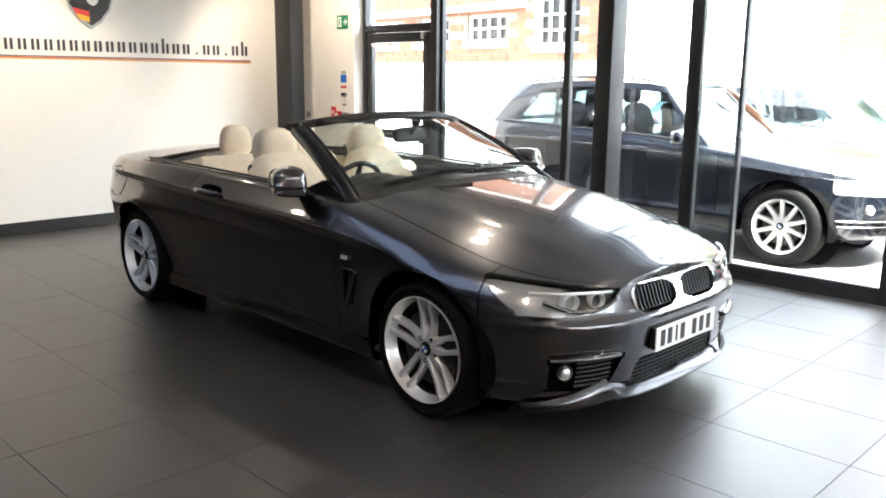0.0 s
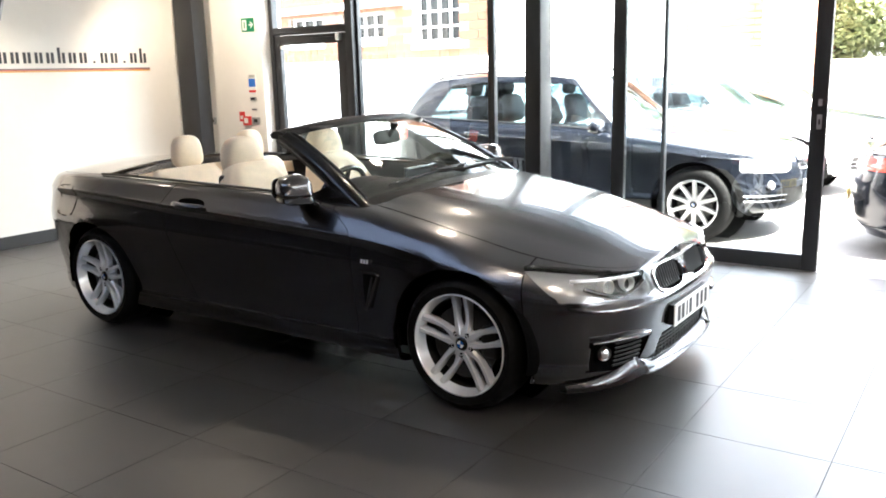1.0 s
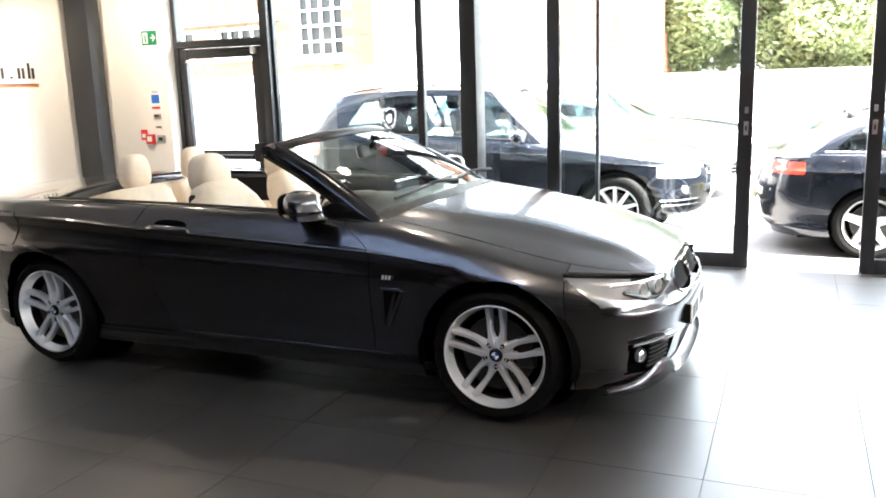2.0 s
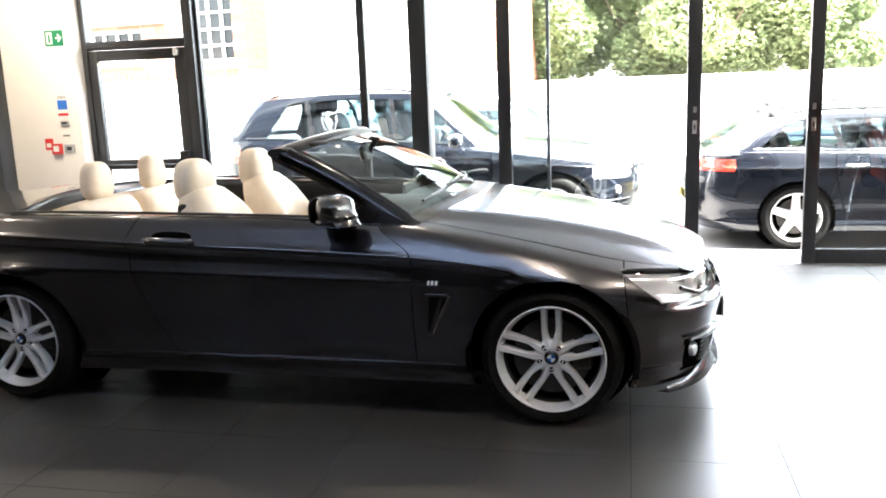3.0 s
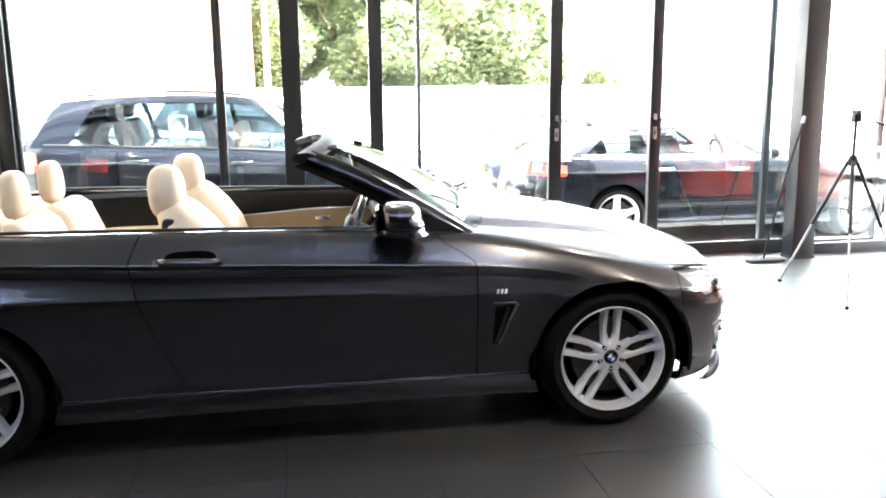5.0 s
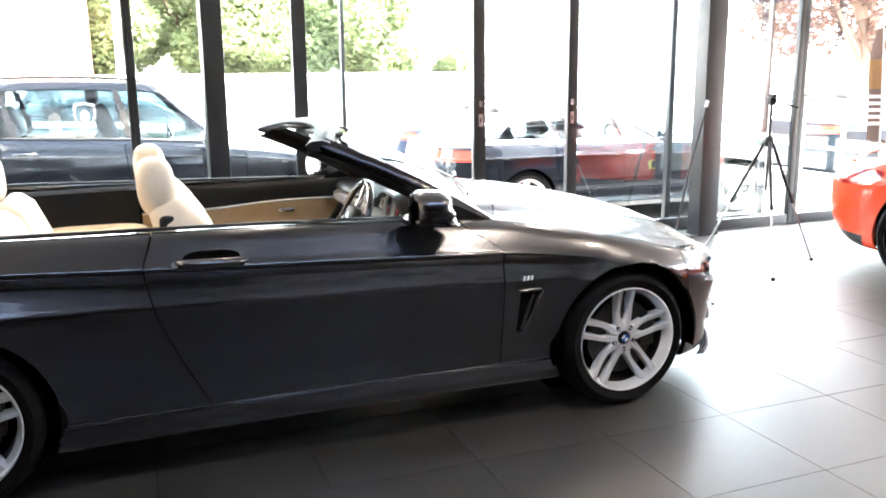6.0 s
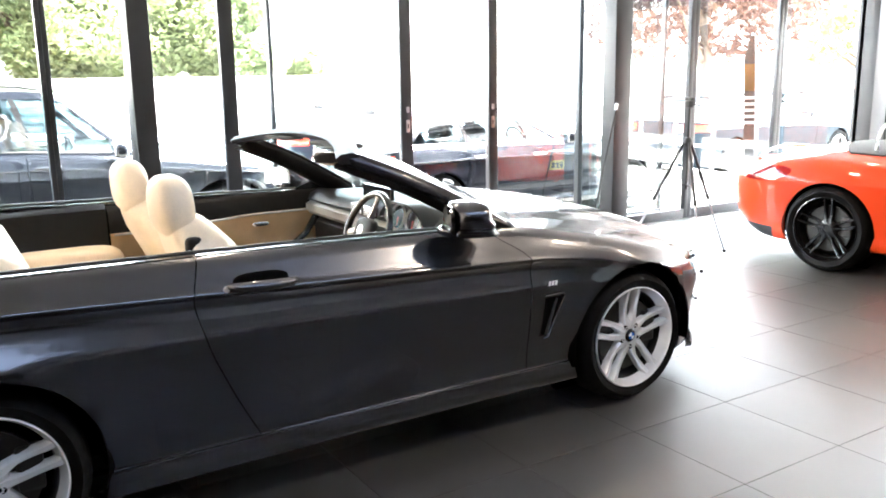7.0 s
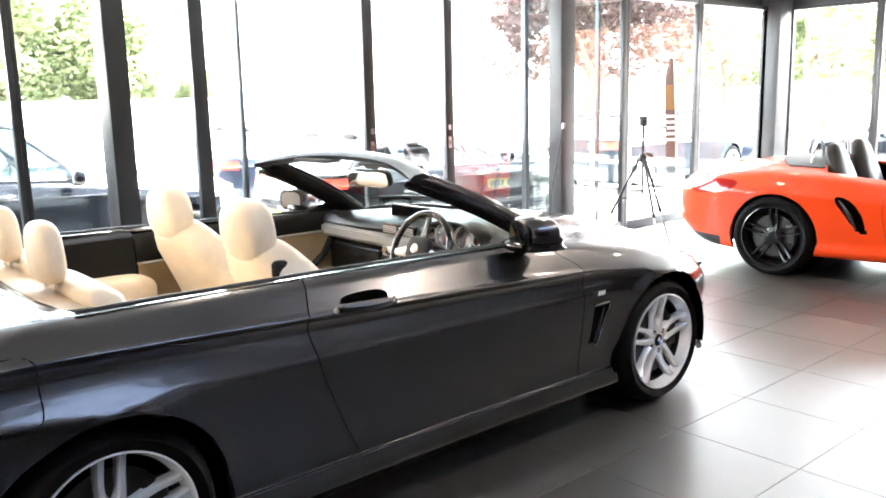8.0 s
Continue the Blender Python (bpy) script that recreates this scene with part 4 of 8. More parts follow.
def front_details(car):
    P = CONV
    for s in (-1, 1):
        # grille slats
        for k in range(11):
            x = 0.050 + 0.0255 * k
            h = 0.050 if 0 < k < 10 else 0.036
            y = front_y(P, x, 0.605)
            lean = 0.026
            bm = bmesh.new()
            rows = []
            for i in range(5):
                t = i / 4
                z = 0.605 - h + 2 * h * t
                yy = front_y(P, x, z) + 0.004
                rows.append([(s * (x - 0.0032), yy + 0.030, z), (s * (x - 0.0032), yy + 0.008, z), (s * (x + 0.0032), yy + 0.008, z), (s * (x + 0.0032), yy + 0.030, z)])
            grid(bm, rows)
            part("grille_slat", bm, SATIN_BLACK, car, smooth=30)
        # headlight: bowl, two ringed projectors, brow, lens
        lens = pick(CONV_SKIN, lambda *q: head_f(*q) > 0, 0)
        bowl = shrunk(lens, 0.034)
        lens_ob = part("headlight", flipped(lens) if s < 0 else lens, LENS, car, "clear headlight with two ringed projectors", smooth=40)
        lens_ob.visible_shadow = False
        part("lamp_bowl", flipped(bowl) if s < 0 else bowl, LAMP_SILVER, lens_ob, "bright silver lamp bowl", smooth=40)
        mask = shrunk(pick(CONV_SKIN, lambda *q: head_f(*q) > 0.004 and q[0] < 0.60, 0), 0.029)
        part("lamp_mask", flipped(mask) if s < 0 else mask, GLOSS_BLACK, lens_ob, "black mask round the projectors", smooth=40)
        for x, r in ((0.51, 0.036), (0.625, 0.038)):
            y = front_y(P, x, 0.628) + 0.020
            out = -math.atan2(0.5 + x, 1.6) * 0.6
            bm = bmesh.new()
            lathe(bm, [(r * 0.80, 0.03), (r * 0.84, -0.004), (r * 0.92, -0.010), (r, -0.006), (r * 1.02, 0.012), (r * 0.98, 0.03)], 28, axis="y")
            ob = part("projector_ring", bm, INNER_SILVER, lens_ob, smooth=40)
            ob.matrix_local = Matrix.Translation((s * x, y, 0.628)) @ Matrix.Rotation(-s * out, 4, "Z")
            bm = bmesh.new()
            lathe(bm, [(0.0, -0.012), (r * 0.4, -0.008), (r * 0.66, 0.004), (r * 0.80, 0.022)], 24, axis="y")
            ob2 = part("projector_lens", bm, GLOSS_BLACK, lens_ob, smooth=60)
            ob2.matrix_local = ob.matrix_local.copy()
        bm = bmesh.new()
        pts = [(s * x, front_y(P, x, 0.662) + 0.012, 0.655 + 0.022 * (x - 0.42) / 0.38) for x in np.linspace(0.43, 0.76, 10)]
        sweep(bm, pts, 0.008, 8)
        part("lamp_brow", bm, SATIN_SILVER, lens_ob, smooth=60)
        bm = bmesh.new()
        pts = [(s * x, front_y(P, x, 0.58) + 0.016, 0.588 + 0.060 * (max(0.0, 0.536 - x) / 0.136) ** 1.5 + 0.09 * (max(0.0, x - 0.60) / 0.20) ** 1.4) for x in np.linspace(0.43, 0.73, 16)]
        sweep(bm, pts, 0.010, 8)
        part("lamp_trim", bm, GLOSS_BLACK, lens_ob, smooth=60)
        # outer intake: slats, brow blade, fog lamp
        for k in range(6):
            z = 0.262 + 0.021 * k
            bm = bmesh.new()
            pts = [(s * x, front_y(P, x, z) + 0.014, z) for x in np.linspace(0.46, 0.615, 6)]
            sweep(bm, pts, 0.0055, 6)
            part("intake_slat", bm, SATIN_BLACK, car, smooth=60)
        bm = bmesh.new()
        pts = [(s * x, front_y(P, x, 0.392) - 0.006, 0.388 + 0.004 * math.sin((x - 0.44) * 8)) for x in np.linspace(0.435, 0.722, 14)]
        sweep(bm, pts, [0.010 + 0.010 * math.sin(math.pi * min(1, i / 13 + 0.12)) for i in range(14)], 10, flat=0.8)
        part("intake_brow", bm, PAINT, car, smooth=60)
        y = front_y(P, 0.655, 0.325) + 0.012
        bm = bmesh.new()
        lathe(bm, [(0.0, -0.002), (0.014, -0.001), (0.022, 0.004), (0.024, 0.014), (0.028, 0.016), (0.031, 0.003), (0.034, 0.02)], 24, axis="y")
        ob = part("fog_lamp", bm, SATIN_SILVER, car, "round fog lamp", smooth=40)
        ob.matrix_local = Matrix.Translation((s * 0.655, y, 0.325)) @ Matrix.Rotation(s * 0.45, 4, "Z")
        # corner blade of the lower lip
        bm = bmesh.new()
        rows = []
        for i in range(13):
            t = i / 12
            x = 0.38 + (0.785 - 0.38) * t
            z0 = 0.158 + 0.04 * (1 - t) ** 2
            up = 0.034 + 0.062 * (t / 0.26 if t < 0.26 else ((1 - t) / 0.74) ** 1.2)
            y0 = front_y(P, x, 0.26)
            rows.append([(s * x, y0 + 0.05, z0 + 0.004), (s * x, y0 - 0.022 * (1 - t), z0), (s * x, y0 - 0.026 * (1 - t) - 0.002, z0 + 0.010), (s * x, y0 - 0.010 * (1 - 0.6 * t), z0 + up * 0.6), (s * x, y0 + 0.012, z0 + up)])
        grid(bm, rows)
        thicken(bm, 0.004)
        part("bumper_blade", bm, PAINT, car, smooth=50)
    # middle lip
    bm = bmesh.new()
    rows = []
    for i in range(25):
        x = -0.44 + 0.88 * i / 24
        t = abs(x) / 0.44
        y0 = front_y(P, x, 0.24)
        z0 = 0.165 + 0.012 * t ** 3
        rows.append([(x, y0 + 0.06, z0 + 0.006), (x, y0 - 0.032, z0), (x, y0 - 0.036, z0 + 0.012), (x, y0 - 0.010, z0 + 0.042), (x, y0 + 0.02, z0 + 0.055)])
    grid(bm, rows)
    thicken(bm, 0.004)
    part("front_lip", bm, PAINT, car, smooth=50)
    # mesh of the middle intake
    for k in range(6):
        z = 0.228 + 0.021 * k
        bm = bmesh.new()
        sweep(bm, [(x, front_y(P, x, z) + 0.016, z) for x in np.linspace(-0.33, 0.33, 14)], 0.0045, 6)
        part("intake_slat", bm, SATIN_BLACK, car, smooth=60)
    for k in range(17):
        x = -0.32 + 0.04 * k
        y = front_y(P, x, 0.28) + 0.018
        part("intake_bar", boxed((x - 0.003, y, 0.222), (x + 0.003, y + 0.006, 0.338)), SATIN_BLACK, car)
    # number plate with bars for its characters
    y = front_y(P, 0.26, 0.42) - 0.030
    plate = part("number_plate", boxed((-0.246, y - 0.004, 0.362), (0.246, y + 0.004, 0.472), 0.003), PLATE_WHITE, car, "white front number plate")
    part("plate_holder", boxed((-0.240, y + 0.004, 0.367), (0.240, front_y(P, 0, 0.4) + 0.06, 0.467), 0.004), SATIN_BLACK, car)
    for k, x in enumerate((-0.195, -0.140, -0.085, -0.035, 0.065, 0.128, 0.190)):
        part("plate_bar", boxed((x - (0.008 if k == 2 else 0.018), y - 0.0055, 0.380), (x + (0.008 if k == 2 else 0.018), y - 0.0035, 0.456), 0.001), INK, plate)
    # bonnet roundel
    bm = bmesh.new()
    lathe(bm, [(0.0, 0.006), (0.030, 0.006), (0.040, 0.004), (0.041, -0.004)], 32, axis="z")
    badge = part("roundel", bm, GLOSS_BLACK, car, "round blue and white bonnet badge", smooth=40)
    for k, mt in enumerate((ROUNDEL_WHITE, ROUNDEL_BLUE, ROUNDEL_WHITE, ROUNDEL_BLUE)):
        bm = bmesh.new()
        lathe(bm, [(0.0, 0.0078), (0.026, 0.0075)], 6, axis="z", a0=90 * k, a1=90 * k + 90)
        merge_into(badge, bm, mt)
    top = max(v.co.z for v in CONV_SKIN.verts if v.co.x < 0.05 and -0.70 < v.co.y < -0.665)
    badge.matrix_local = Matrix.Translation((0, -0.685, top - 0.010)) @ Matrix.Rotation(radians(24), 4, "X")


def side_details(car):
    wfun = tab(CONV["width"])
    for s in (-1, 1):
        # door handle over a black pillow that stands in for its recess's shade
        x = s * 0.872
        bm = bmesh.new()
        superbox(bm, (s * 0.868, 1.862, 0.874), (0.0235, 0.108, 0.036), 0.7)
        part("handle_recess", bm, DARK_VOID, car, smooth=60)
        bm = bmesh.new()
        pts = [(s * (0.890 + 0.042 * math.sin(math.pi * (i / 12)) ** 0.45), 1.738 + 0.250 * i / 12, 0.868 + 0.008 * i / 12) for i in range(13)]
        sweep(bm, pts, [0.012 + 0.009 * math.sin(math.pi * i / 12) ** 0.5 for i in range(13)], 12, flat=1.0)
        part("door_handle", bm, PAINT, car, smooth=60)
        bm = bmesh.new()
        lathe(bm, [(0.0, s * 0.006), (0.010, s * 0.005), (0.012, 0.0)], 16, centre=(s * 0.895, 1.998, 0.868))
        part("lock_cap", bm, SATIN_SILVER, car, smooth=50)
        # air vent of the wing with its bright edge and the small badge
        bm = bmesh.new()
        slab(bm, [(0.472, 0.612), (0.560, 0.612), (0.568, 0.440), (0.548, 0.432)], -0.012, lambda u, v, d: (s * (0.890 - 0.085 * (0.612 - v) + d), u, v))
        part("vent_recess", bm, DARK_VOID, car)
        bm = bmesh.new()
        sweep(bm, [(s * 0.893, 0.572, 0.624), (s * 0.897, 0.470, 0.626), (s * 0.897, 0.458, 0.616), (s * 0.893, 0.484, 0.560), (s * 0.882, 0.541, 0.428), (s * 0.880, 0.566, 0.424)], [0.004, 0.006, 0.007, 0.010, 0.007, 0.004], 8)
        part("vent_trim", bm, PAINT, car, smooth=60)
        bm = bmesh.new()
        sweep(bm, [(s * 0.884, 0.500, 0.605), (s * 0.876, 0.552, 0.440)], 0.008, 8)
        part("vent_blade", bm, SATIN_BLACK, car, smooth=60)
        bm = bmesh.new()
        for k in range(3):
            slab(bm, [(0.560 - 0.018 * k, 0.672), (0.549 - 0.018 * k, 0.672), (0.545 - 0.018 * k, 0.692), (0.556 - 0.018 * k, 0.692)], 0.003, lambda u, v, d: (s * (0.901 + d), u, v))
        part("wing_badge", bm, INNER_SILVER, car, "small chrome badge")
        # belt trim along the open cockpit
        bm = bmesh.new()
        zf = tab(CONV["shoulder"])
        pts = [(s * (wfun(y) - 0.106 - 0.022), y, zf(y) + 0.012) for y in np.linspace(0.86, 2.84, 32)]
        sweep(bm, pts, 0.011, 8, flat=0.7)
        part("belt_trim", bm, SATIN_BLACK, car, "satin black waist trim", smooth=60)
        # added bead that stands in for the highlight on the sill skirt's upper edge
        bm = bmesh.new()
        sweep(bm, [(s * (skin_x(y, 0.285) + 0.0005), y, 0.281) for y in np.linspace(0.44, 2.42, 34)], 0.0035, 6)
        part("sill_bead", bm, PAINT, car, smooth=60)
        # wing mirror
        mirror_part(car, s)
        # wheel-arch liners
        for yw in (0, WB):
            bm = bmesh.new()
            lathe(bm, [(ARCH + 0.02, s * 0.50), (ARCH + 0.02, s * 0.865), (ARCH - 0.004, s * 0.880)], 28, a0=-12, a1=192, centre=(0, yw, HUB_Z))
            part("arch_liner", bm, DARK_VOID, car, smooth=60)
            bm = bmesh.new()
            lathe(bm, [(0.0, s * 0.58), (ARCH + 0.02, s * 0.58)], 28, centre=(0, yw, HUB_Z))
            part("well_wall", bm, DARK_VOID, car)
        # fuel flap line on the driver's side rear quarter
    bm = bmesh.new()
    loop = []
    for k in range(40):
        a = 2 * math.pi * k / 40
        u = math.copysign(abs(math.cos(a)) ** 0.4, math.cos(a)) * 0.10
        v = math.copysign(abs(math.sin(a)) ** 0.4, math.sin(a)) * 0.075
        y, z = 3.09 + u, 0.825 + v * 1.3
        loop.append((-skin_x(y, z) + 0.0005, y, z))
    sweep(bm, loop, 0.0022, 6, closed=True)
    part("fuel_flap_joint", bm, DARK_VOID, car)


def skin_x(y, z):
    """Half width of the skin at y, z on the flanks, by the nearest vertex."""
    best, bx = 9.0, 0.88
    for cy, cz, cx in SKIN_POINTS:
        d = (cy - y) ** 2 + (cz - z) ** 2
        if d < best:
            best, bx = d, cx
    return bx


def mirror_part(car, s):
    bm = bmesh.new()

    def shape(p):
        t = (p.x * s + 0.115) / 0.23
        return Vector((p.x, p.y * (0.70 + 0.45 * (1 - t)) - 0.03 * t * t + (0.02 if p.y > 0 else -0.015 * (p.z < 0)), p.z * (1.05 - 0.28 * max(0, t) ** 2) + 0.006 * t))
    superbox(bm, (0, -0.012, 0), (0.104, 0.080, 0.078), 0.72, 28, 16, shape)
    for v in bm.verts:
        v.co.y = min(v.co.y, 0.058)
    cap = part("wing_mirror", bm, PAINT, car, "dark grey wing mirror", smooth=40)
    cap.matrix_local = Matrix.Translation((s * 0.905, 1.000, 1.018)) @ Matrix.Rotation(s * 0.36, 4, "Z") @ Matrix.Diagonal((0.84, 1.10, 0.95, 1))
    bm = bmesh.new()
    superbox(bm, (0, -0.014, -0.054), (0.103, 0.094, 0.028), 0.6, 28, 10, lambda p: shape(p))
    part("mirror_base", bm, GLOSS_BLACK, cap, smooth=40)
    bm = bmesh.new()
    out = [(0.080 * math.copysign(abs(math.cos(a)) ** 0.6, math.cos(a)), 0.052 * math.copysign(abs(math.sin(a)) ** 0.6, math.sin(a))) for a in np.linspace(0, 2 * math.pi, 28, endpoint=False)]
    slab(bm, out, 0.004, lambda u, v, d: (u, 0.064 + d, v))
    part("mirror_glass", bm, MIRROR, cap, "mirror glass")
    bm = bmesh.new()
    slab(bm, [(u * 1.20, v * 1.24) for u, v in out], 0.008, lambda u, v, d: (u, 0.056 + d, v))
    part("mirror_rim", bm, GLOSS_BLACK, cap)
    bm = bmesh.new()
    pts = [(s * (-0.09 + 0.18 * i / 9), -0.070 - 0.012 * math.sin(math.pi * i / 9), -0.026 + 0.006 * i / 9) for i in range(10)]
    sweep(bm, pts, 0.005, 8)
    part("mirror_indicator", bm, CHROME, cap, "bright indicator strip", smooth=60)
    bm = bmesh.new()
    sweep(bm, [(-s * 0.05, 0.01, -0.055), (-s * 0.11, -0.005, -0.075), (-s * 0.165, -0.015, -0.095)], [0.030, 0.028, 0.034], 12, flat=0.8)
    part("mirror_arm", bm, GLOSS_BLACK, cap, smooth=60)


def screen_at(u, v):
    """The windscreen: u from -1 to 1 across, v from 0 at its foot to 1 at the header."""
    a = abs(u)
    base = Vector((0.725 * u, 0.54 + 0.15 * a ** 2.2, 1.005 - 0.055 * a ** 2))
    top = Vector((0.600 * u, 1.205 + 0.13 * a ** 2.2, 1.328 - 0.053 * a ** 2.4))
    p = base.lerp(top, v)
    p.z += 0.030 * math.sin(math.pi * v) * (1 - 0.3 * a)
    return p


def windscreen(car):
    bm = bmesh.new()
    grid(bm, [[screen_at(-1 + 2 * i / 24, j / 12) for i in range(25)] for j in range(13)])
    thicken(bm, 0.004)
    g = part("windscreen", bm, SCREEN_GLASS, car, "curved windscreen", smooth=60)
    g.visible_shadow = False
    for s in (-1, 1):
        bm = bmesh.new()
        rows = []
        for j in range(15):
            v = -0.11 + 1.14 * j / 14
            p = screen_at(s, v)
            w = 0.030 + 0.010 * (1 - v)
            rows.append([p + Vector((-s * 0.030, 0.002, 0.010)), p + Vector((s * 0.004, -0.012, 0.016)), p + Vector((s * w, 0.006, 0.006)), p + Vector((s * (w + 0.008), 0.030, -0.012)), p + Vector((s * w, 0.052, -0.034))])
        grid(bm, rows)
        thicken(bm, 0.006)
        part("screen_pillar", bm, PAINT, car, smooth=50)
        bm = bmesh.new()
        rows = []
        for j in range(15):
            v = -0.11 + 1.12 * j / 14
            p = screen_at(s, v)
            rows.append([p + Vector((s * 0.030, 0.050, -0.036)), p + Vector((s * 0.006, 0.085, -0.050)), p + Vector((-s * 0.032, 0.070, -0.040)), p + Vector((-s * 0.045, 0.012, -0.008)), p + Vector((-s * 0.034, -0.002, 0.004))])
        grid(bm, rows)
        thicken(bm, 0.006)
        part("pillar_trim", bm, BLACK_LEATHER, car, "black pillar trim", smooth=50)
        bm = bmesh.new()
        sweep(bm, [screen_at(s, v) + Vector((-s * 0.026, -0.006, 0.012)) for v in np.linspace(0, 1, 12)], 0.007, 8)
        part("screen_seal", bm, SATIN_BLACK, car, smooth=60)
        # black corner triangle at the mirror
        bm = bmesh.new()
        slab(bm, [(0.66, 0.925), (1.03, 0.945), (1.03, 0.965), (0.88, 1.020), (0.80, 0.995)], 0.03, lambda u, v, d: (s * (0.775 - d), u, v))
        part("corner_trim", bm, GLOSS_BLACK, car)
    # header rail with its latches and sun visors
    bm = bmesh.new()
    rows = []
    for i in range(33):
        u = -1.06 + 2.12 * i / 32
        p = screen_at(u, 1.0)
        rows.append([p + Vector((0, -0.030, -0.006)), p + Vector((0, -0.022, 0.012)), p + Vector((0, 0.010, 0.024)), p + Vector((0, 0.055, 0.020)), p + Vector((0, 0.082, 0.002)), p + Vector((0, 0.070, -0.018)), p + Vector((0, 0.010, -0.024)), p + Vector((0, -0.028, -0.016))])
    vs = grid(bm, rows, close=True)
    bm.faces.new(vs[0])
    bm.faces.new(vs[-1][::-1])
    part("header_rail", bm, SATIN_BLACK, car, "black windscreen header rail", smooth=50)
    for s in (-1, 1):
        bm = bmesh.new()
        superbox(bm, (s * 0.31, 1.275, 1.300), (0.19, 0.060, 0.011), 0.4, 24, 8)
        part("sun_visor", bm, CANVAS, car, "folded grey sun visor", smooth=50)
    bm = bmesh.new()
    superbox(bm, (0, 0, 0), (0.140, 0.020, 0.046), 0.5, 24, 10)
    rv = part("rear_view_mirror", bm, SATIN_BLACK, car, "interior rear-view mirror", smooth=50)
    rv.matrix_local = pose(0.02, 1.14, 1.212, -12, 0, 10)
    bm = bmesh.new()
    superbox(bm, (0, 0.018, 0), (0.132, 0.005, 0.040), 0.4, 24, 8)
    part("mirror_face", bm, CHROME, rv, smooth=50)
    bm = bmesh.new()
    sweep(bm, [(0, -0.01, 0.0), (0, -0.05, 0.035), (0, -0.07, 0.075)], [0.014, 0.016, 0.03], 10)
    part("mirror_stem", bm, SATIN_BLACK, rv, smooth=50)
    # wipers
    for s, (x0, x1, lift) in ((-1, (-0.55, 0.10, 0.0)), (1, (0.02, 0.60, 0.006))):
        bm = bmesh.new()
        pts = []
        for i in range(12):
            x = x0 + (x1 - x0) * i / 11
            p = screen_at(x / 0.725, 0.07 + 0.05 * (i / 11) + lift)
            pts.append(p + Vector((0, -0.006, 0.009)))
        sweep(bm, pts, 0.008, 6)
        wp = part("wiper", bm, SATIN_BLACK, car, "black windscreen wiper", smooth=50)
        bm = bmesh.new()
        q = pts[5]
        sweep(bm, [q + Vector((0, -0.004, 0.012)), q + Vector((0.10, -0.05, 0.014)), q + Vector((0.20, -0.085, 0.0))], [0.006, 0.009, 0.016], 8)
        part("wiper_arm", bm, SATIN_BLACK, wp, smooth=50)


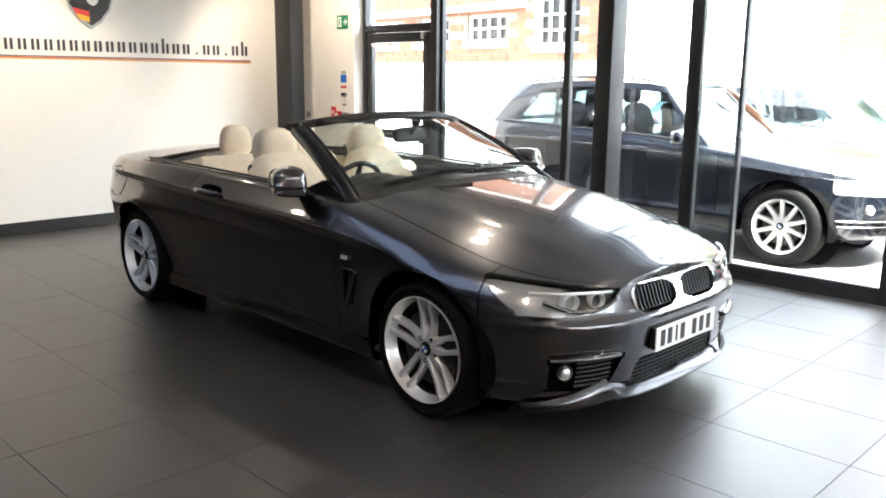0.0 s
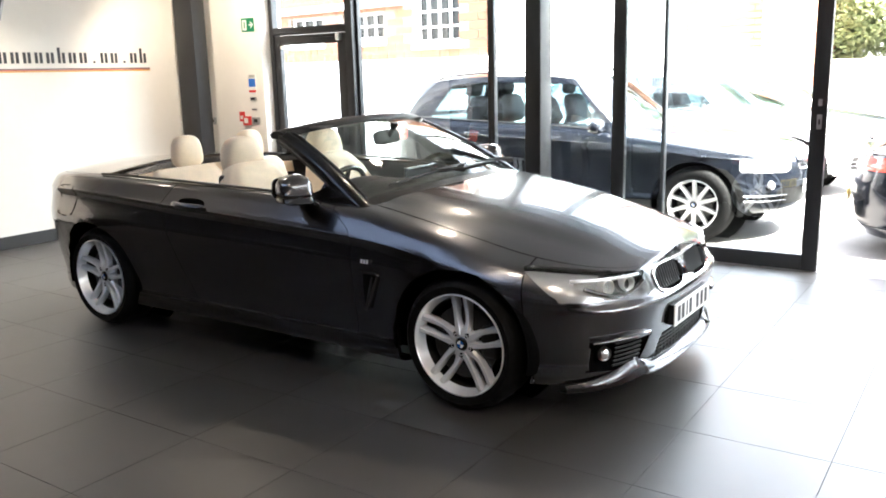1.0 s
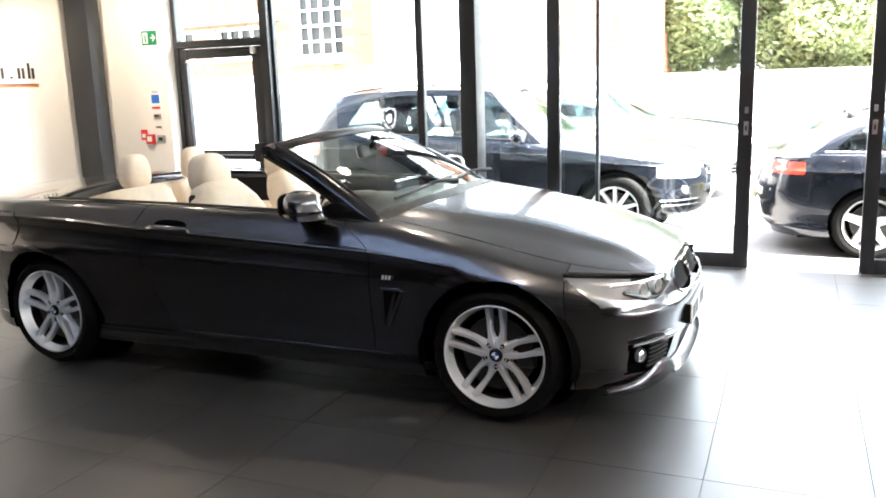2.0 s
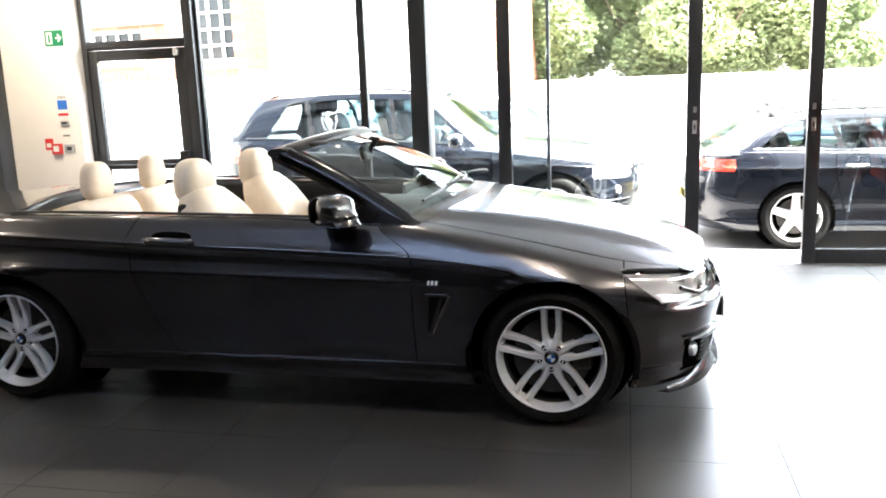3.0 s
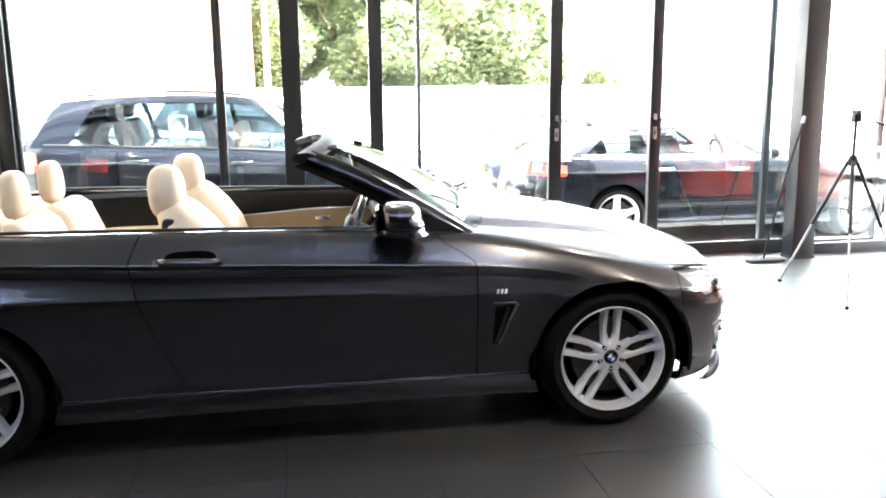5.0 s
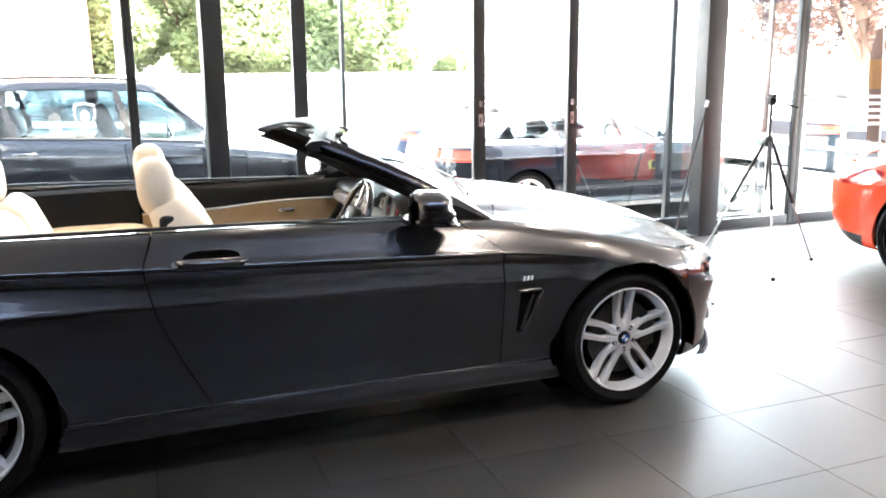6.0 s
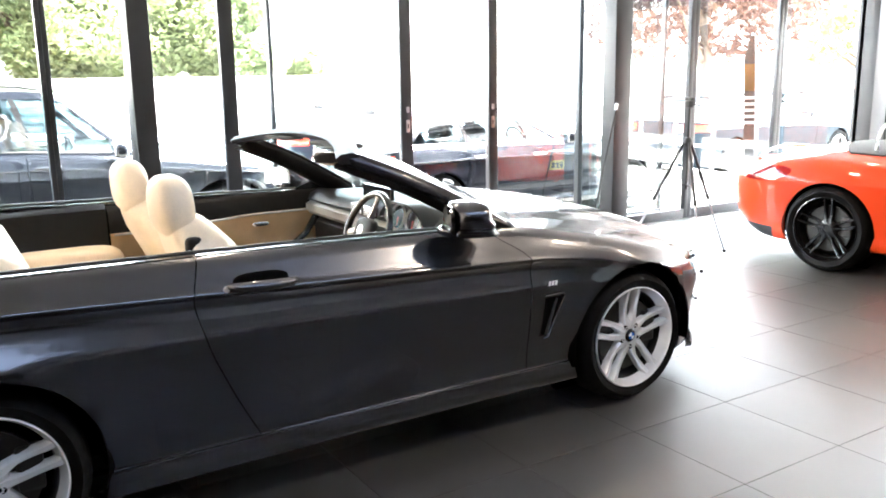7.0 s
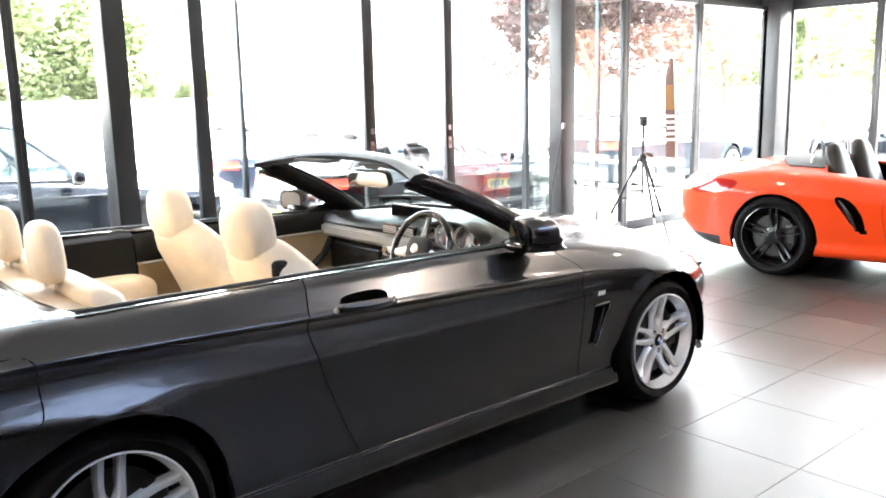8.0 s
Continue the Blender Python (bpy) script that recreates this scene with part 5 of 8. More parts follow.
def cabin(car):
    # floor tub and sides
    bm = bmesh.new()
    box(bm, (-0.70, 0.70, 0.22), (0.70, 2.72, 0.28))
    part("cabin_floor", bm, BLACK_LEATHER, car)
    for s in (-1, 1):
        # black upper door lining, cream lower panel with armrest
        bm = bmesh.new()
        rows = []
        for i in range(20):
            y = 0.80 + 1.28 * i / 19
            rows.append([(s * 0.765, y, 0.952), (s * 0.735, y, 0.955), (s * 0.705, y, 0.93), (s * 0.690, y, 0.84), (s * 0.700, y, 0.78)])
        grid(bm, rows)
        thicken(bm, 0.01)
        part("door_top_lining", bm, BLACK_LEATHER, car, "black door top lining", smooth=50)
        bm = bmesh.new()
        rows = []
        for i in range(20):
            y = 0.82 + 1.26 * i / 19
            zt = 0.855 - 0.035 * smoothstep(1.25, 1.9, y)
            rows.append([(s * 0.696, y, zt), (s * 0.680, y, zt - 0.012), (s * 0.684, y, zt - 0.10), (s * 0.672, y, 0.62), (s * 0.655, y, 0.60), (s * 0.665, y, 0.50), (s * 0.690, y, 0.35)])
        grid(bm, rows)
        thicken(bm, 0.01)
        dp = part("door_panel", bm, TAN_LEATHER, car, "tan leather door panel", smooth=50)
        bm = bmesh.new()
        sweep(bm, [(s * 0.672, 0.90, 0.84), (s * 0.650, 0.96, 0.80), (s * 0.640, 1.02, 0.72), (s * 0.648, 1.12, 0.64)], 0.025, 12, flat=0.7)
        part("door_pull", bm, GLOSS_BLACK, dp, smooth=60)
        bm = bmesh.new()
        superbox(bm, (s * 0.668, 1.28, 0.79), (0.010, 0.05, 0.013), 0.6)
        part("inner_handle", bm, CHROME, dp, smooth=60)
        bm = bmesh.new()
        sweep(bm, [(s * 0.676, y, 0.847 - 0.035 * smoothstep(1.25, 1.9, y)) for y in np.linspace(0.83, 2.06, 14)], 0.006, 8)
        part("panel_piping", bm, SATIN_SILVER, dp, smooth=60)
        # rear side linings
        bm = bmesh.new()
        rows = []
        for i in range(14):
            y = 2.09 + 0.78 * i / 13
            xin = 0.690 - 0.10 * (i / 13) ** 2
            rows.append([(s * 0.768, y, 0.972), (s * (xin + 0.035), y, 0.972), (s * xin, y, 0.95), (s * (xin - 0.012), y, 0.80), (s * (xin - 0.02), y, 0.76)])
        grid(bm, rows)
        thicken(bm, 0.01)
        part("rear_side_lining", bm, BLACK_LEATHER, car, "black rear side lining", smooth=50)
        bm = bmesh.new()
        superbox(bm, (s * 0.60, 2.34, 0.66), (0.085, 0.30, 0.12), 0.4)
        part("rear_armrest", bm, LEATHER, car, "cream leather rear armrest", smooth=50)
        # seats
        seat(car, s * 0.362 + 0.018)
        rear_head(car, s * 0.275 + 0.065)
    # rear bench
    bm = bmesh.new()
    superbox(bm, (0, 2.36, 0.50), (0.54, 0.26, 0.10), 0.45, 28, 10)
    part("rear_cushion", bm, LEATHER, car, "cream leather rear seat cushion", smooth=60)
    for s in (-1, 1):
        bm = bmesh.new()
        loft_rings(bm, [((s * 0.29, 2.50, 0.52), 0.22, 0.06, 0), ((s * 0.29, 2.54, 0.60), 0.255, 0.085, 0), ((s * 0.29, 2.60, 0.78), 0.26, 0.09, -10), ((s * 0.29, 2.655, 0.94), 0.25, 0.075, -12), ((s * 0.29, 2.68, 0.985), 0.23, 0.045, -12), ((s * 0.29, 2.685, 0.995), 0.20, 0.015, -12)], 32, 0.5)
        part("rear_backrest", bm, LEATHER, car, "cream leather rear backrest", smooth=60)
    # deck trim behind the bench
    bm = bmesh.new()
    rows = []
    for i in range(25):
        x = -0.74 + 1.48 * i / 24
        t = abs(x) / 0.74
        y1 = 2.975 - 0.10 * (abs(x) / 0.70) ** 3
        rows.append([(x, y1, 1.016 - 0.045 * t ** 2), (x, y1 - 0.06, 1.006 - 0.045 * t ** 2), (x, y1 - 0.11, 0.975 - 0.03 * t ** 2), (x, y1 - 0.16, 0.955 - 0.03 * t ** 2), (x, y1 - 0.27, 0.94), (x, y1 - 0.29, 0.86)])
    grid(bm, [r[:3] for r in rows])
    thicken(bm, 0.008)
    part("hood_cover_lip", bm, PAINT, car, "dark grey painted lip of the hood cover", smooth=50)
    bm = bmesh.new()
    grid(bm, [r[2:] for r in rows])
    thicken(bm, 0.008)
    part("deck_trim", bm, LEATHER, car, "cream trim behind the rear seats", smooth=50)
    bm = bmesh.new()
    sweep(bm, [(x, 2.982 - 0.10 * (abs(x) / 0.70) ** 3, 1.022 - 0.046 * (abs(x) / 0.74) ** 2) for x in np.linspace(-0.74, 0.74, 29)], 0.012, 8, flat=0.7)
    part("deck_seal", bm, SATIN_BLACK, car, "black seal along the hood cover", smooth=60)
    dashboard(car)


def seat(car, x):
    e = new("front_seat")
    e.parent = car
    e.matrix_local = Matrix.Translation((x, 0, 0))
    tagged(e, "cream leather front seat with side bolsters")
    bm = bmesh.new()
    superbox(bm, (0, 1.52, 0.50), (0.235, 0.27, 0.085), 0.5, 28, 10, lambda p: Vector((p.x, p.y, p.z + 0.10 * (abs(p.x) / 0.235) ** 4 * (p.z > 0) - 0.06 * p.y)))
    part("seat_cushion", bm, LEATHER, e, smooth=60)
    bm = bmesh.new()
    loft_rings(bm, [((0, 1.76, 0.44), 0.19, 0.07, 0), ((0, 1.77, 0.52), 0.245, 0.10, -8), ((0, 1.80, 0.66), 0.275, 0.115, -12), ((0, 1.865, 0.82), 0.262, 0.125, -15), ((0, 1.930, 0.925), 0.236, 0.114, -18), ((0, 1.968, 0.985), 0.198, 0.096, -20), ((0, 1.992, 1.025), 0.166, 0.080, -20), ((0, 2.006, 1.052), 0.120, 0.055, -20)], 36, 0.62)
    # hollow of the back between the bolsters
    for v in bm.verts:
        k = math.exp(-(v.co.x / 0.13) ** 4)
        yc = 1.77 + 0.40 * max(0, v.co.z - 0.52)
        if v.co.y < yc:
            v.co.y += 0.055 * k * (1 - smoothstep(0.86, 1.0, v.co.z))
    part("seat_back", bm, LEATHER, e, smooth=60)
    bm = bmesh.new()
    superbox(bm, (0, 2.026, 1.098), (0.145, 0.080, 0.126), 0.72, 28, 14, lambda p: Vector((p.x * (1.0 - 0.09 * (p.z / 0.13)), p.y + 0.05 * p.z - 0.10 * p.x * p.x, p.z)))
    part("headrest", bm, LEATHER, e, smooth=60)
    for s in (-1, 1):
        bm = bmesh.new()
        sweep(bm, [(s * 0.05, 1.985, 0.98), (s * 0.05, 2.0, 1.05)], 0.008, 8)
        part("headrest_post", bm, CHROME, e, smooth=60)
        bm = bmesh.new()
        pts = [(s * (0.20 - 0.04 * t), 1.72 + 0.27 * t - 0.02, 0.56 + 0.42 * t) for t in np.linspace(0, 1, 10)]
        sweep(bm, pts, 0.004, 6)
        part("piping", bm, LEATHER_DARK, e, smooth=60)
    side = -1 if x < 0 else 1
    bm = bmesh.new()
    superbox(bm, (side * 0.172, 1.990, 0.955), (0.030, 0.040, 0.042), 0.6)
    part("belt_guide", bm, BLACK_LEATHER, e, "black seat belt guide", smooth=60)
    bm = bmesh.new()
    sweep(bm, [(side * 0.205, 1.95, 0.945), (side * 0.25, 1.84, 0.72), (side * 0.27, 1.74, 0.45)], 0.022, 8, flat=0.12)
    part("seat_belt", bm, CANVAS, e, "grey seat belt", smooth=60)


def rear_head(car, x):
    bm = bmesh.new()
    superbox(bm, (x, 2.75, 1.09), (0.114, 0.052, 0.114), 0.66, 28, 14, lambda p: Vector((p.x * (1.0 - 0.12 * (p.z / 0.105)), p.y + 0.05 * p.z, p.z)))
    h = part("rear_headrest", bm, LEATHER, car, "cream leather rear headrest", smooth=60)
    for s in (-1, 1):
        bm = bmesh.new()
        sweep(bm, [(x + s * 0.05, 2.745, 0.95), (x + s * 0.05, 2.745, 1.02)], 0.007, 8)
        part("headrest_post", bm, CHROME, h, smooth=60)
    bm = bmesh.new()
    superbox(bm, (x, 2.73, 0.995), (0.06, 0.02, 0.010), 0.5)
    part("headrest_socket", bm, GLOSS_BLACK, h, smooth=60)


def dashboard(car):
    def hump(x):
        return 0.040 * math.exp(-((x + 0.37) / 0.17) ** 4) + 0.012 * math.exp(-(x / 0.2) ** 4)
    bm = bmesh.new()
    rows = []
    for i in range(41):
        x = -0.715 + 1.43 * i / 40
        t = abs(x) / 0.715
        h = hump(x)
        base_y = 0.66 + 0.25 * t ** 2.2
        rows.append([(x, base_y, 0.985 - 0.06 * t * t), (x, base_y + 0.10, 0.99 - 0.05 * t * t + h * 0.5), (x, 1.02, 0.975 - 0.02 * t + h), (x, 1.085, 0.945 - 0.02 * t + h), (x, 1.100, 0.915 - 0.02 * t + h * 0.3), (x, 1.080, 0.885), (x, 1.095, 0.86), (x, 1.105, 0.84), (x, 1.06, 0.80), (x, 1.075, 0.74), (x, 1.04, 0.60), (x, 0.95, 0.45)])
    grid(bm, rows)
    thicken(bm, 0.01)
    d = part("dashboard", bm, DASH_SKIN, car, "black dashboard with silver trim strips", smooth=45)
    d.matrix_local = Matrix.Translation((0, -0.125, 0.005))
    bm = bmesh.new()
    rows = [[(x, 1.086 + 0.006 * math.sin(6 * x), 0.896 - 0.006), (x, 1.114, 0.874), (x, 1.118, 0.838), (x, 1.100, 0.818)] for x in np.linspace(-0.70, 0.70, 41)]
    grid(bm, rows)
    thicken(bm, 0.004)
    part("trim_strip", bm, INNER_SILVER, d, "satin silver trim strip", smooth=45)
    # centre display, vents, radio and climate panels
    part("display", boxed((-0.13, 1.000, 0.965), (0.17, 1.022, 1.042), 0.008), GLOSS_BLACK, d, "black centre display")
    for x in (-0.06, 0.07):
        v = part("air_vent", boxed((x - 0.060, 1.080, 0.898), (x + 0.060, 1.112, 0.950), 0.006), GLOSS_BLACK, d, "centre air vent")
        for k in range(4):
            part("vent_slat", boxed((x - 0.052, 1.108, 0.906 + 0.010 * k), (x + 0.052, 1.117, 0.909 + 0.010 * k)), INNER_SILVER, v)
    part("radio_panel", boxed((-0.125, 1.085, 0.775), (0.135, 1.116, 0.828), 0.006), INNER_SILVER, d, "silver radio panel")
    for k in range(6):
        part("radio_button", boxed((-0.105 + 0.035 * k, 1.113, 0.782), (-0.080 + 0.035 * k, 1.120, 0.796), 0.002), GLOSS_BLACK, d)
    for x in (-0.095, 0.105):
        bm = bmesh.new()
        lathe(bm, [(0.0, 0.022), (0.016, 0.021), (0.019, 0.016), (0.020, 0.0)], 20, axis="y", centre=(x, 1.108, 0.808))
        part("radio_knob", bm, CHROME, d, smooth=50)
    part("climate_panel", boxed((-0.125, 1.075, 0.715), (0.135, 1.100, 0.765), 0.006), GLOSS_BLACK, d)
    part("glovebox", boxed((0.20, 1.06, 0.62), (0.66, 1.085, 0.79), 0.012), BLACK_LEATHER, d)
    # instrument binnacle with four dials
    for x, r in ((-0.462, 0.060), (-0.330, 0.060), (-0.548, 0.028), (-0.244, 0.028)):
        bm = bmesh.new()
        lathe(bm, [(0.0, 0.0), (r * 0.90, 0.0), (r * 0.94, 0.010), (r, 0.012), (r * 1.03, 0.0)], 32, axis="y")
        ring = part("dial", bm, [INNER_SILVER], d, "round dial with a bright ring", smooth=50)
        ring.matrix_local = Matrix.Translation((x, 1.098, 0.938)) @ Matrix.Rotation(radians(14), 4, "X")
        bm = bmesh.new()
        lathe(bm, [(0.0, 0.002), (r * 0.90, 0.002)], 28, axis="y")
        merge_into(ring, bm, GLOSS_BLACK)
        for k in range(11):
            a = radians(225 - 27 * k)
            bm = bmesh.new()
            box(bm, (r * 0.72 * math.cos(a) - 0.0013, 0.0025, r * 0.72 * math.sin(a) - 0.0013), (r * 0.72 * math.cos(a) + 0.0013, 0.0035, r * 0.72 * math.sin(a) + 0.0013))
            merge_into(ring, bm, PLATE_WHITE)
        bm = bmesh.new()
        slab(bm, [(-0.0015, 0.0), (0.0015, 0.0), (0.0, -r * 0.7)], 0.002, lambda u, v, dd: (u * 1.0, 0.0035 + dd, v))
        merge_into(ring, bm, SIGN_RED)
    bm = bmesh.new()
    rows = []
    for i in range(21):
        u = -1 + 2 * i / 20
        x = -0.396 + 0.215 * u
        z = 0.925 + 0.095 * (1 - abs(u) ** 3.0)
        rows.append([(x, 0.99, z - 0.012), (x, 1.06, z), (x, 1.128, z - 0.004), (x, 1.132, z - 0.014)])
    grid(bm, rows)
    thicken(bm, 0.008)
    part("binnacle_hood", bm, DASH_SKIN, d, "black hood over the dials", smooth=50)
    # steering wheel
    e = new("steering_wheel")
    e.parent = car
    e.matrix_local = Matrix.Translation((-0.37, 1.165, 0.895)) @ Matrix.Rotation(radians(-68), 4, "X")
    tagged(e, "black three-spoke steering wheel with silver spoke trims")
    R = 0.183
    bm = bmesh.new()
    sweep(bm, [(R * math.cos(a), R * math.sin(a), 0) for a in np.linspace(0, 2 * math.pi, 40, endpoint=False)], 0.016, 12, closed=True)
    part("wheel_rim", bm, GLOSS_BLACK, e, smooth=70)
    bm = bmesh.new()
    superbox(bm, (0, -0.005, 0.010), (0.075, 0.062, 0.028), 0.6, 24, 10)
    part("airbag_cover", bm, BLACK_LEATHER, e, smooth=60)
    for a in (8, 172, 270):
        bm = bmesh.new()
        c, s2 = math.cos(radians(a)), math.sin(radians(a))
        sweep(bm, [(0.05 * c, 0.05 * s2, 0.004), (0.11 * c, 0.11 * s2, 0.0), (0.175 * c, 0.175 * s2, 0.0)], [0.030, 0.022, 0.017], 8, flat=0.45)
        part("wheel_spoke", bm, INNER_SILVER if a != 270 else GLOSS_BLACK, e, smooth=60)
    bm = bmesh.new()
    lathe(bm, [(0.0, 0.0405), (0.022, 0.0395), (0.024, 0.034)], 20, axis="z", centre=(0, -0.005, 0))
    part("wheel_badge", bm, CHROME, e, smooth=60)
    bm = bmesh.new()
    sweep(bm, [(0, 0, -0.01), (0, 0.01, -0.24)], [0.045, 0.06], 16)
    part("steering_column", bm, BLACK_LEATHER, e, smooth=60)
    # centre console and gear lever
    bm = boxed((-0.10, 1.06, 0.28), (0.10, 2.02, 0.62), 0.03)
    part("centre_console", bm, BLACK_LEATHER, car, smooth=50)
    bm = boxed((-0.085, 1.62, 0.60), (0.085, 1.98, 0.70), 0.03, 3)
    part("console_lid", bm, LEATHER, car, "cream leather armrest lid", smooth=50)
    bm = bmesh.new()
    sweep(bm, [(0, 1.32, 0.60), (0, 1.31, 0.66), (0, 1.32, 0.70)], [0.012, 0.018, 0.016], 10)
    part("gear_lever", bm, GLOSS_BLACK, car, smooth=60)


part("underbody", boxed((-0.66, -0.30, 0.172), (0.66, 3.35, 0.20), 0.01), DARK_VOID, convertible)
SKIN_POINTS = [(v.co.y, v.co.z, v.co.x) for v in CONV_SKIN.verts if v.co.x > 0.7]
front_details(convertible)
side_details(convertible)
windscreen(convertible)
cabin(convertible)

# ---- other cars ----
def greenhouse(P):
    """Half of a car's upper body, from the waist to the roof. Layer w: 0 at the waist, 1 at the roof's edge, 2 on its middle line."""
    G = P["green"]
    wd = tab(P["width"])
    zs, roof = tab(P["shoulder"]), tab(G["roof"])
    us = [i / 14 for i in range(14)] + [1 + i / 36 for i in range(36)] + [2 + i / 14 for i in range(15)]

    def ring(u, f, c0, c1, r, xw):
        if u < 1:
            a = u * math.pi / 2
            return xw * math.sin(a) ** (2 / 2.6), c0 - (c0 - f) * math.cos(a) ** (2 / 2.2)
        if u <= 2:
            return xw, c0 + (c1 - c0) * (u - 1)
        a = (3 - u) * math.pi / 2
        return xw * math.sin(a) ** (2 / 2.8), c1 + (r - c1) * math.cos(a) ** (2 / 2.4)
    bm = bmesh.new()
    lay = bm.verts.layers.float.new("w")
    rows = []
    for i in range(17):
        h = i / 16
        k = h ** 0.92
        row = []
        for u in us:
            xa, ya = ring(u, *G["waist"])
            xb, yb = ring(u, *G["top"])
            x, y = xa + (xb - xa) * k + G.get("bulge", 0.02) * math.sin(math.pi * h) * min(1, xa / 0.5), ya + (yb - ya) * k
            z0 = zs(ya) - 0.02
            z1 = roof(yb)
            v = bm.verts.new((max(0, x), y, z0 + (z1 - z0) * h))
            v[lay] = h
            row.append(v)
        rows.append(row)
    for i in range(1, 9):
        t = i / 8
        row = []
        for v0 in rows[16]:
            x = v0.co.x * (1 - t)
            v = bm.verts.new((x, v0.co.y, v0.co.z + G.get("crown", 0.05) * (1 - (1 - t) ** 2) * smoothstep(0, 0.3, v0.co.x)))
            v[lay] = 1 + t
            row.append(v)
        rows.append(row)
    for i in range(len(rows) - 1):
        for j in range(len(us) - 1):
            bm.faces.new((rows[i][j], rows[i][j + 1], rows[i + 1][j + 1], rows[i + 1][j]))
    bmesh.ops.remove_doubles(bm, verts=bm.verts[:], dist=5e-4)
    bmesh.ops.dissolve_degenerate(bm, edges=bm.edges[:], dist=3e-4)
    bmesh.ops.recalc_face_normals(bm, faces=bm.faces[:])
    f = max(bm.faces, key=lambda q: q.calc_center_median().x)
    f.normal_update()
    if f.normal.x < 0:
        bmesh.ops.reverse_faces(bm, faces=bm.faces[:])
    return bm


def closed_car(name, at, P, paint, label, glass=CAR_GLASS, group=""):
    """A closed car: panels, lamps, glazed upper body, seats and wheels."""
    car = thing(name, at, label, "car", group)
    S = car_shell(P)
    wb, hz, R = P["wb"], P["hub"], P["arch"]
    af = lambda x, y, z, w: math.hypot(y, z - hz) - R if x > 0.4 else 1.0
    ar = lambda x, y, z, w: math.hypot(y - wb, z - hz) - R if x > 0.4 else 1.0
    hx0, hx1, hz0, hz1, hy = P["head"]
    tx0, tz0, tz1, ty = P["taillamp"]
    head = lambda x, y, z, w: min(hz1 + 0.04 * (x - hx0) - z, z - hz0 - 0.06 * max(0, x - hx0 - 0.15), x - hx0, hy - y) if (y < 0 and w < 0.3) else -1.0
    tail_l = lambda x, y, z, w: min(tz1 - z, z - tz0, x - tx0, y - ty) if (y > wb and w < 0.25) else -1.0
    gx, gz, gh = P["grille"]
    grille = lambda x, y, z, w: (1 - abs((x - gx[0]) / gx[1]) ** 4 - abs((z - gz) / gh) ** 4) * 0.05 if y < -0.3 else -1.0
    low = lambda x, y, z, w: min(P["low"][1] - z, z - P["low"][0], P["low"][2] - x) if y < -0.3 else -1.0
    clad = lambda x, y, z, w: z - P["clad"]
    g = 0.003
    d0, d1, d2 = P["doors"]
    joints = [lambda x, y, z, w: y - d0 if w < 0.1 else 1.0, lambda x, y, z, w: y - d1 - 0.06 * (z - 0.7) if w < 0.1 else 1.0, lambda x, y, z, w: y - d2 + 0.25 * max(0, 0.75 - z) if w < 0.1 else 1.0]
    hood = lambda x, y, z, w: (w - 0.12) * 0.8
    for f in (af, ar, head, tail_l, grille, low):
        iso(S, f)
    for f in (*joints, clad, hood):
        iso(S, lambda *q: f(*q) - g)
        iso(S, lambda *q: f(*q) + g)
    solid = lambda *q: af(*q) > 0 and ar(*q) > 0
    body = lambda *q: solid(*q) and head(*q) < 0 and tail_l(*q) < 0 and grille(*q) < 0 and low(*q) < 0
    lining = shrunk(pick(S, solid, 0), 0.02)
    part("inner_lining", mirror_x(lining), DARK_VOID, car)

    def both(nm, test, mat, lab=""):
        a = pick(S, test, 0.012)
        b = flipped(a.copy())
        part(nm, a, mat, car, lab, smooth=32)
        part(nm, b, mat, car, lab, smooth=32)
    yw = P["green"]["waist"][0]
    a0, a1, a2 = joints
    flank = lambda *q: body(*q) and clad(*q) > g and q[3] < 0.1
    part("bonnet", mirror_x(pick(S, lambda *q: body(*q) and hood(*q) > g and q[1] < yw + 0.3)), paint, car, smooth=32)
    part("rear_deck", mirror_x(pick(S, lambda *q: body(*q) and hood(*q) > g and q[1] >= yw + 0.3)), paint, car, smooth=32)
    part("front_bumper", mirror_x(pick(S, lambda *q: body(*q) and hood(*q) < -g and q[1] < -0.36)), paint, car, smooth=32)
    both("front_wing", lambda *q: flank(*q) and q[1] >= -0.36 and a0(*q) < -g, paint)
    both("front_door", lambda *q: flank(*q) and a0(*q) > g and a1(*q) < -g, paint)
    both("rear_door", lambda *q: flank(*q) and a1(*q) > g and a2(*q) < -g, paint)
    both("rear_wing", lambda *q: flank(*q) and a2(*q) > g, paint)
    both("sill_cladding", lambda *q: body(*q) and clad(*q) < -g and q[1] >= -0.36, P.get("clad_mat", paint))
    both("headlight", lambda *q: head(*q) > 0, LAMP_SILVER, "bright headlight")
    both("tail_light", lambda *q: tail_l(*q) > 0, RED_LENS, "red rear light")
    gb = pick(S, lambda *q: grille(*q) > 0, 0)
    part("grille", mirror_x(gb), GLOSS_BLACK, car)
    part("lower_intake", mirror_x(pick(S, lambda *q: low(*q) > 0, 0)), SATIN_BLACK, car)
    # chrome round the grille
    bm = bmesh.new()
    for s in (-1, 1):
        pts = []
        for k in range(28):
            a = 2 * math.pi * k / 28
            x = gx[0] + gx[1] * math.copysign(abs(math.cos(a)) ** 0.5, math.cos(a))
            z = gz + gh * math.copysign(abs(math.sin(a)) ** 0.5, math.sin(a))
            pts.append((s * x, front_y(P, x, z, 0.004), z))
        sweep(bm, pts, 0.010, 6, closed=True)
    part("grille_surround", bm, CHROME, car, smooth=60)
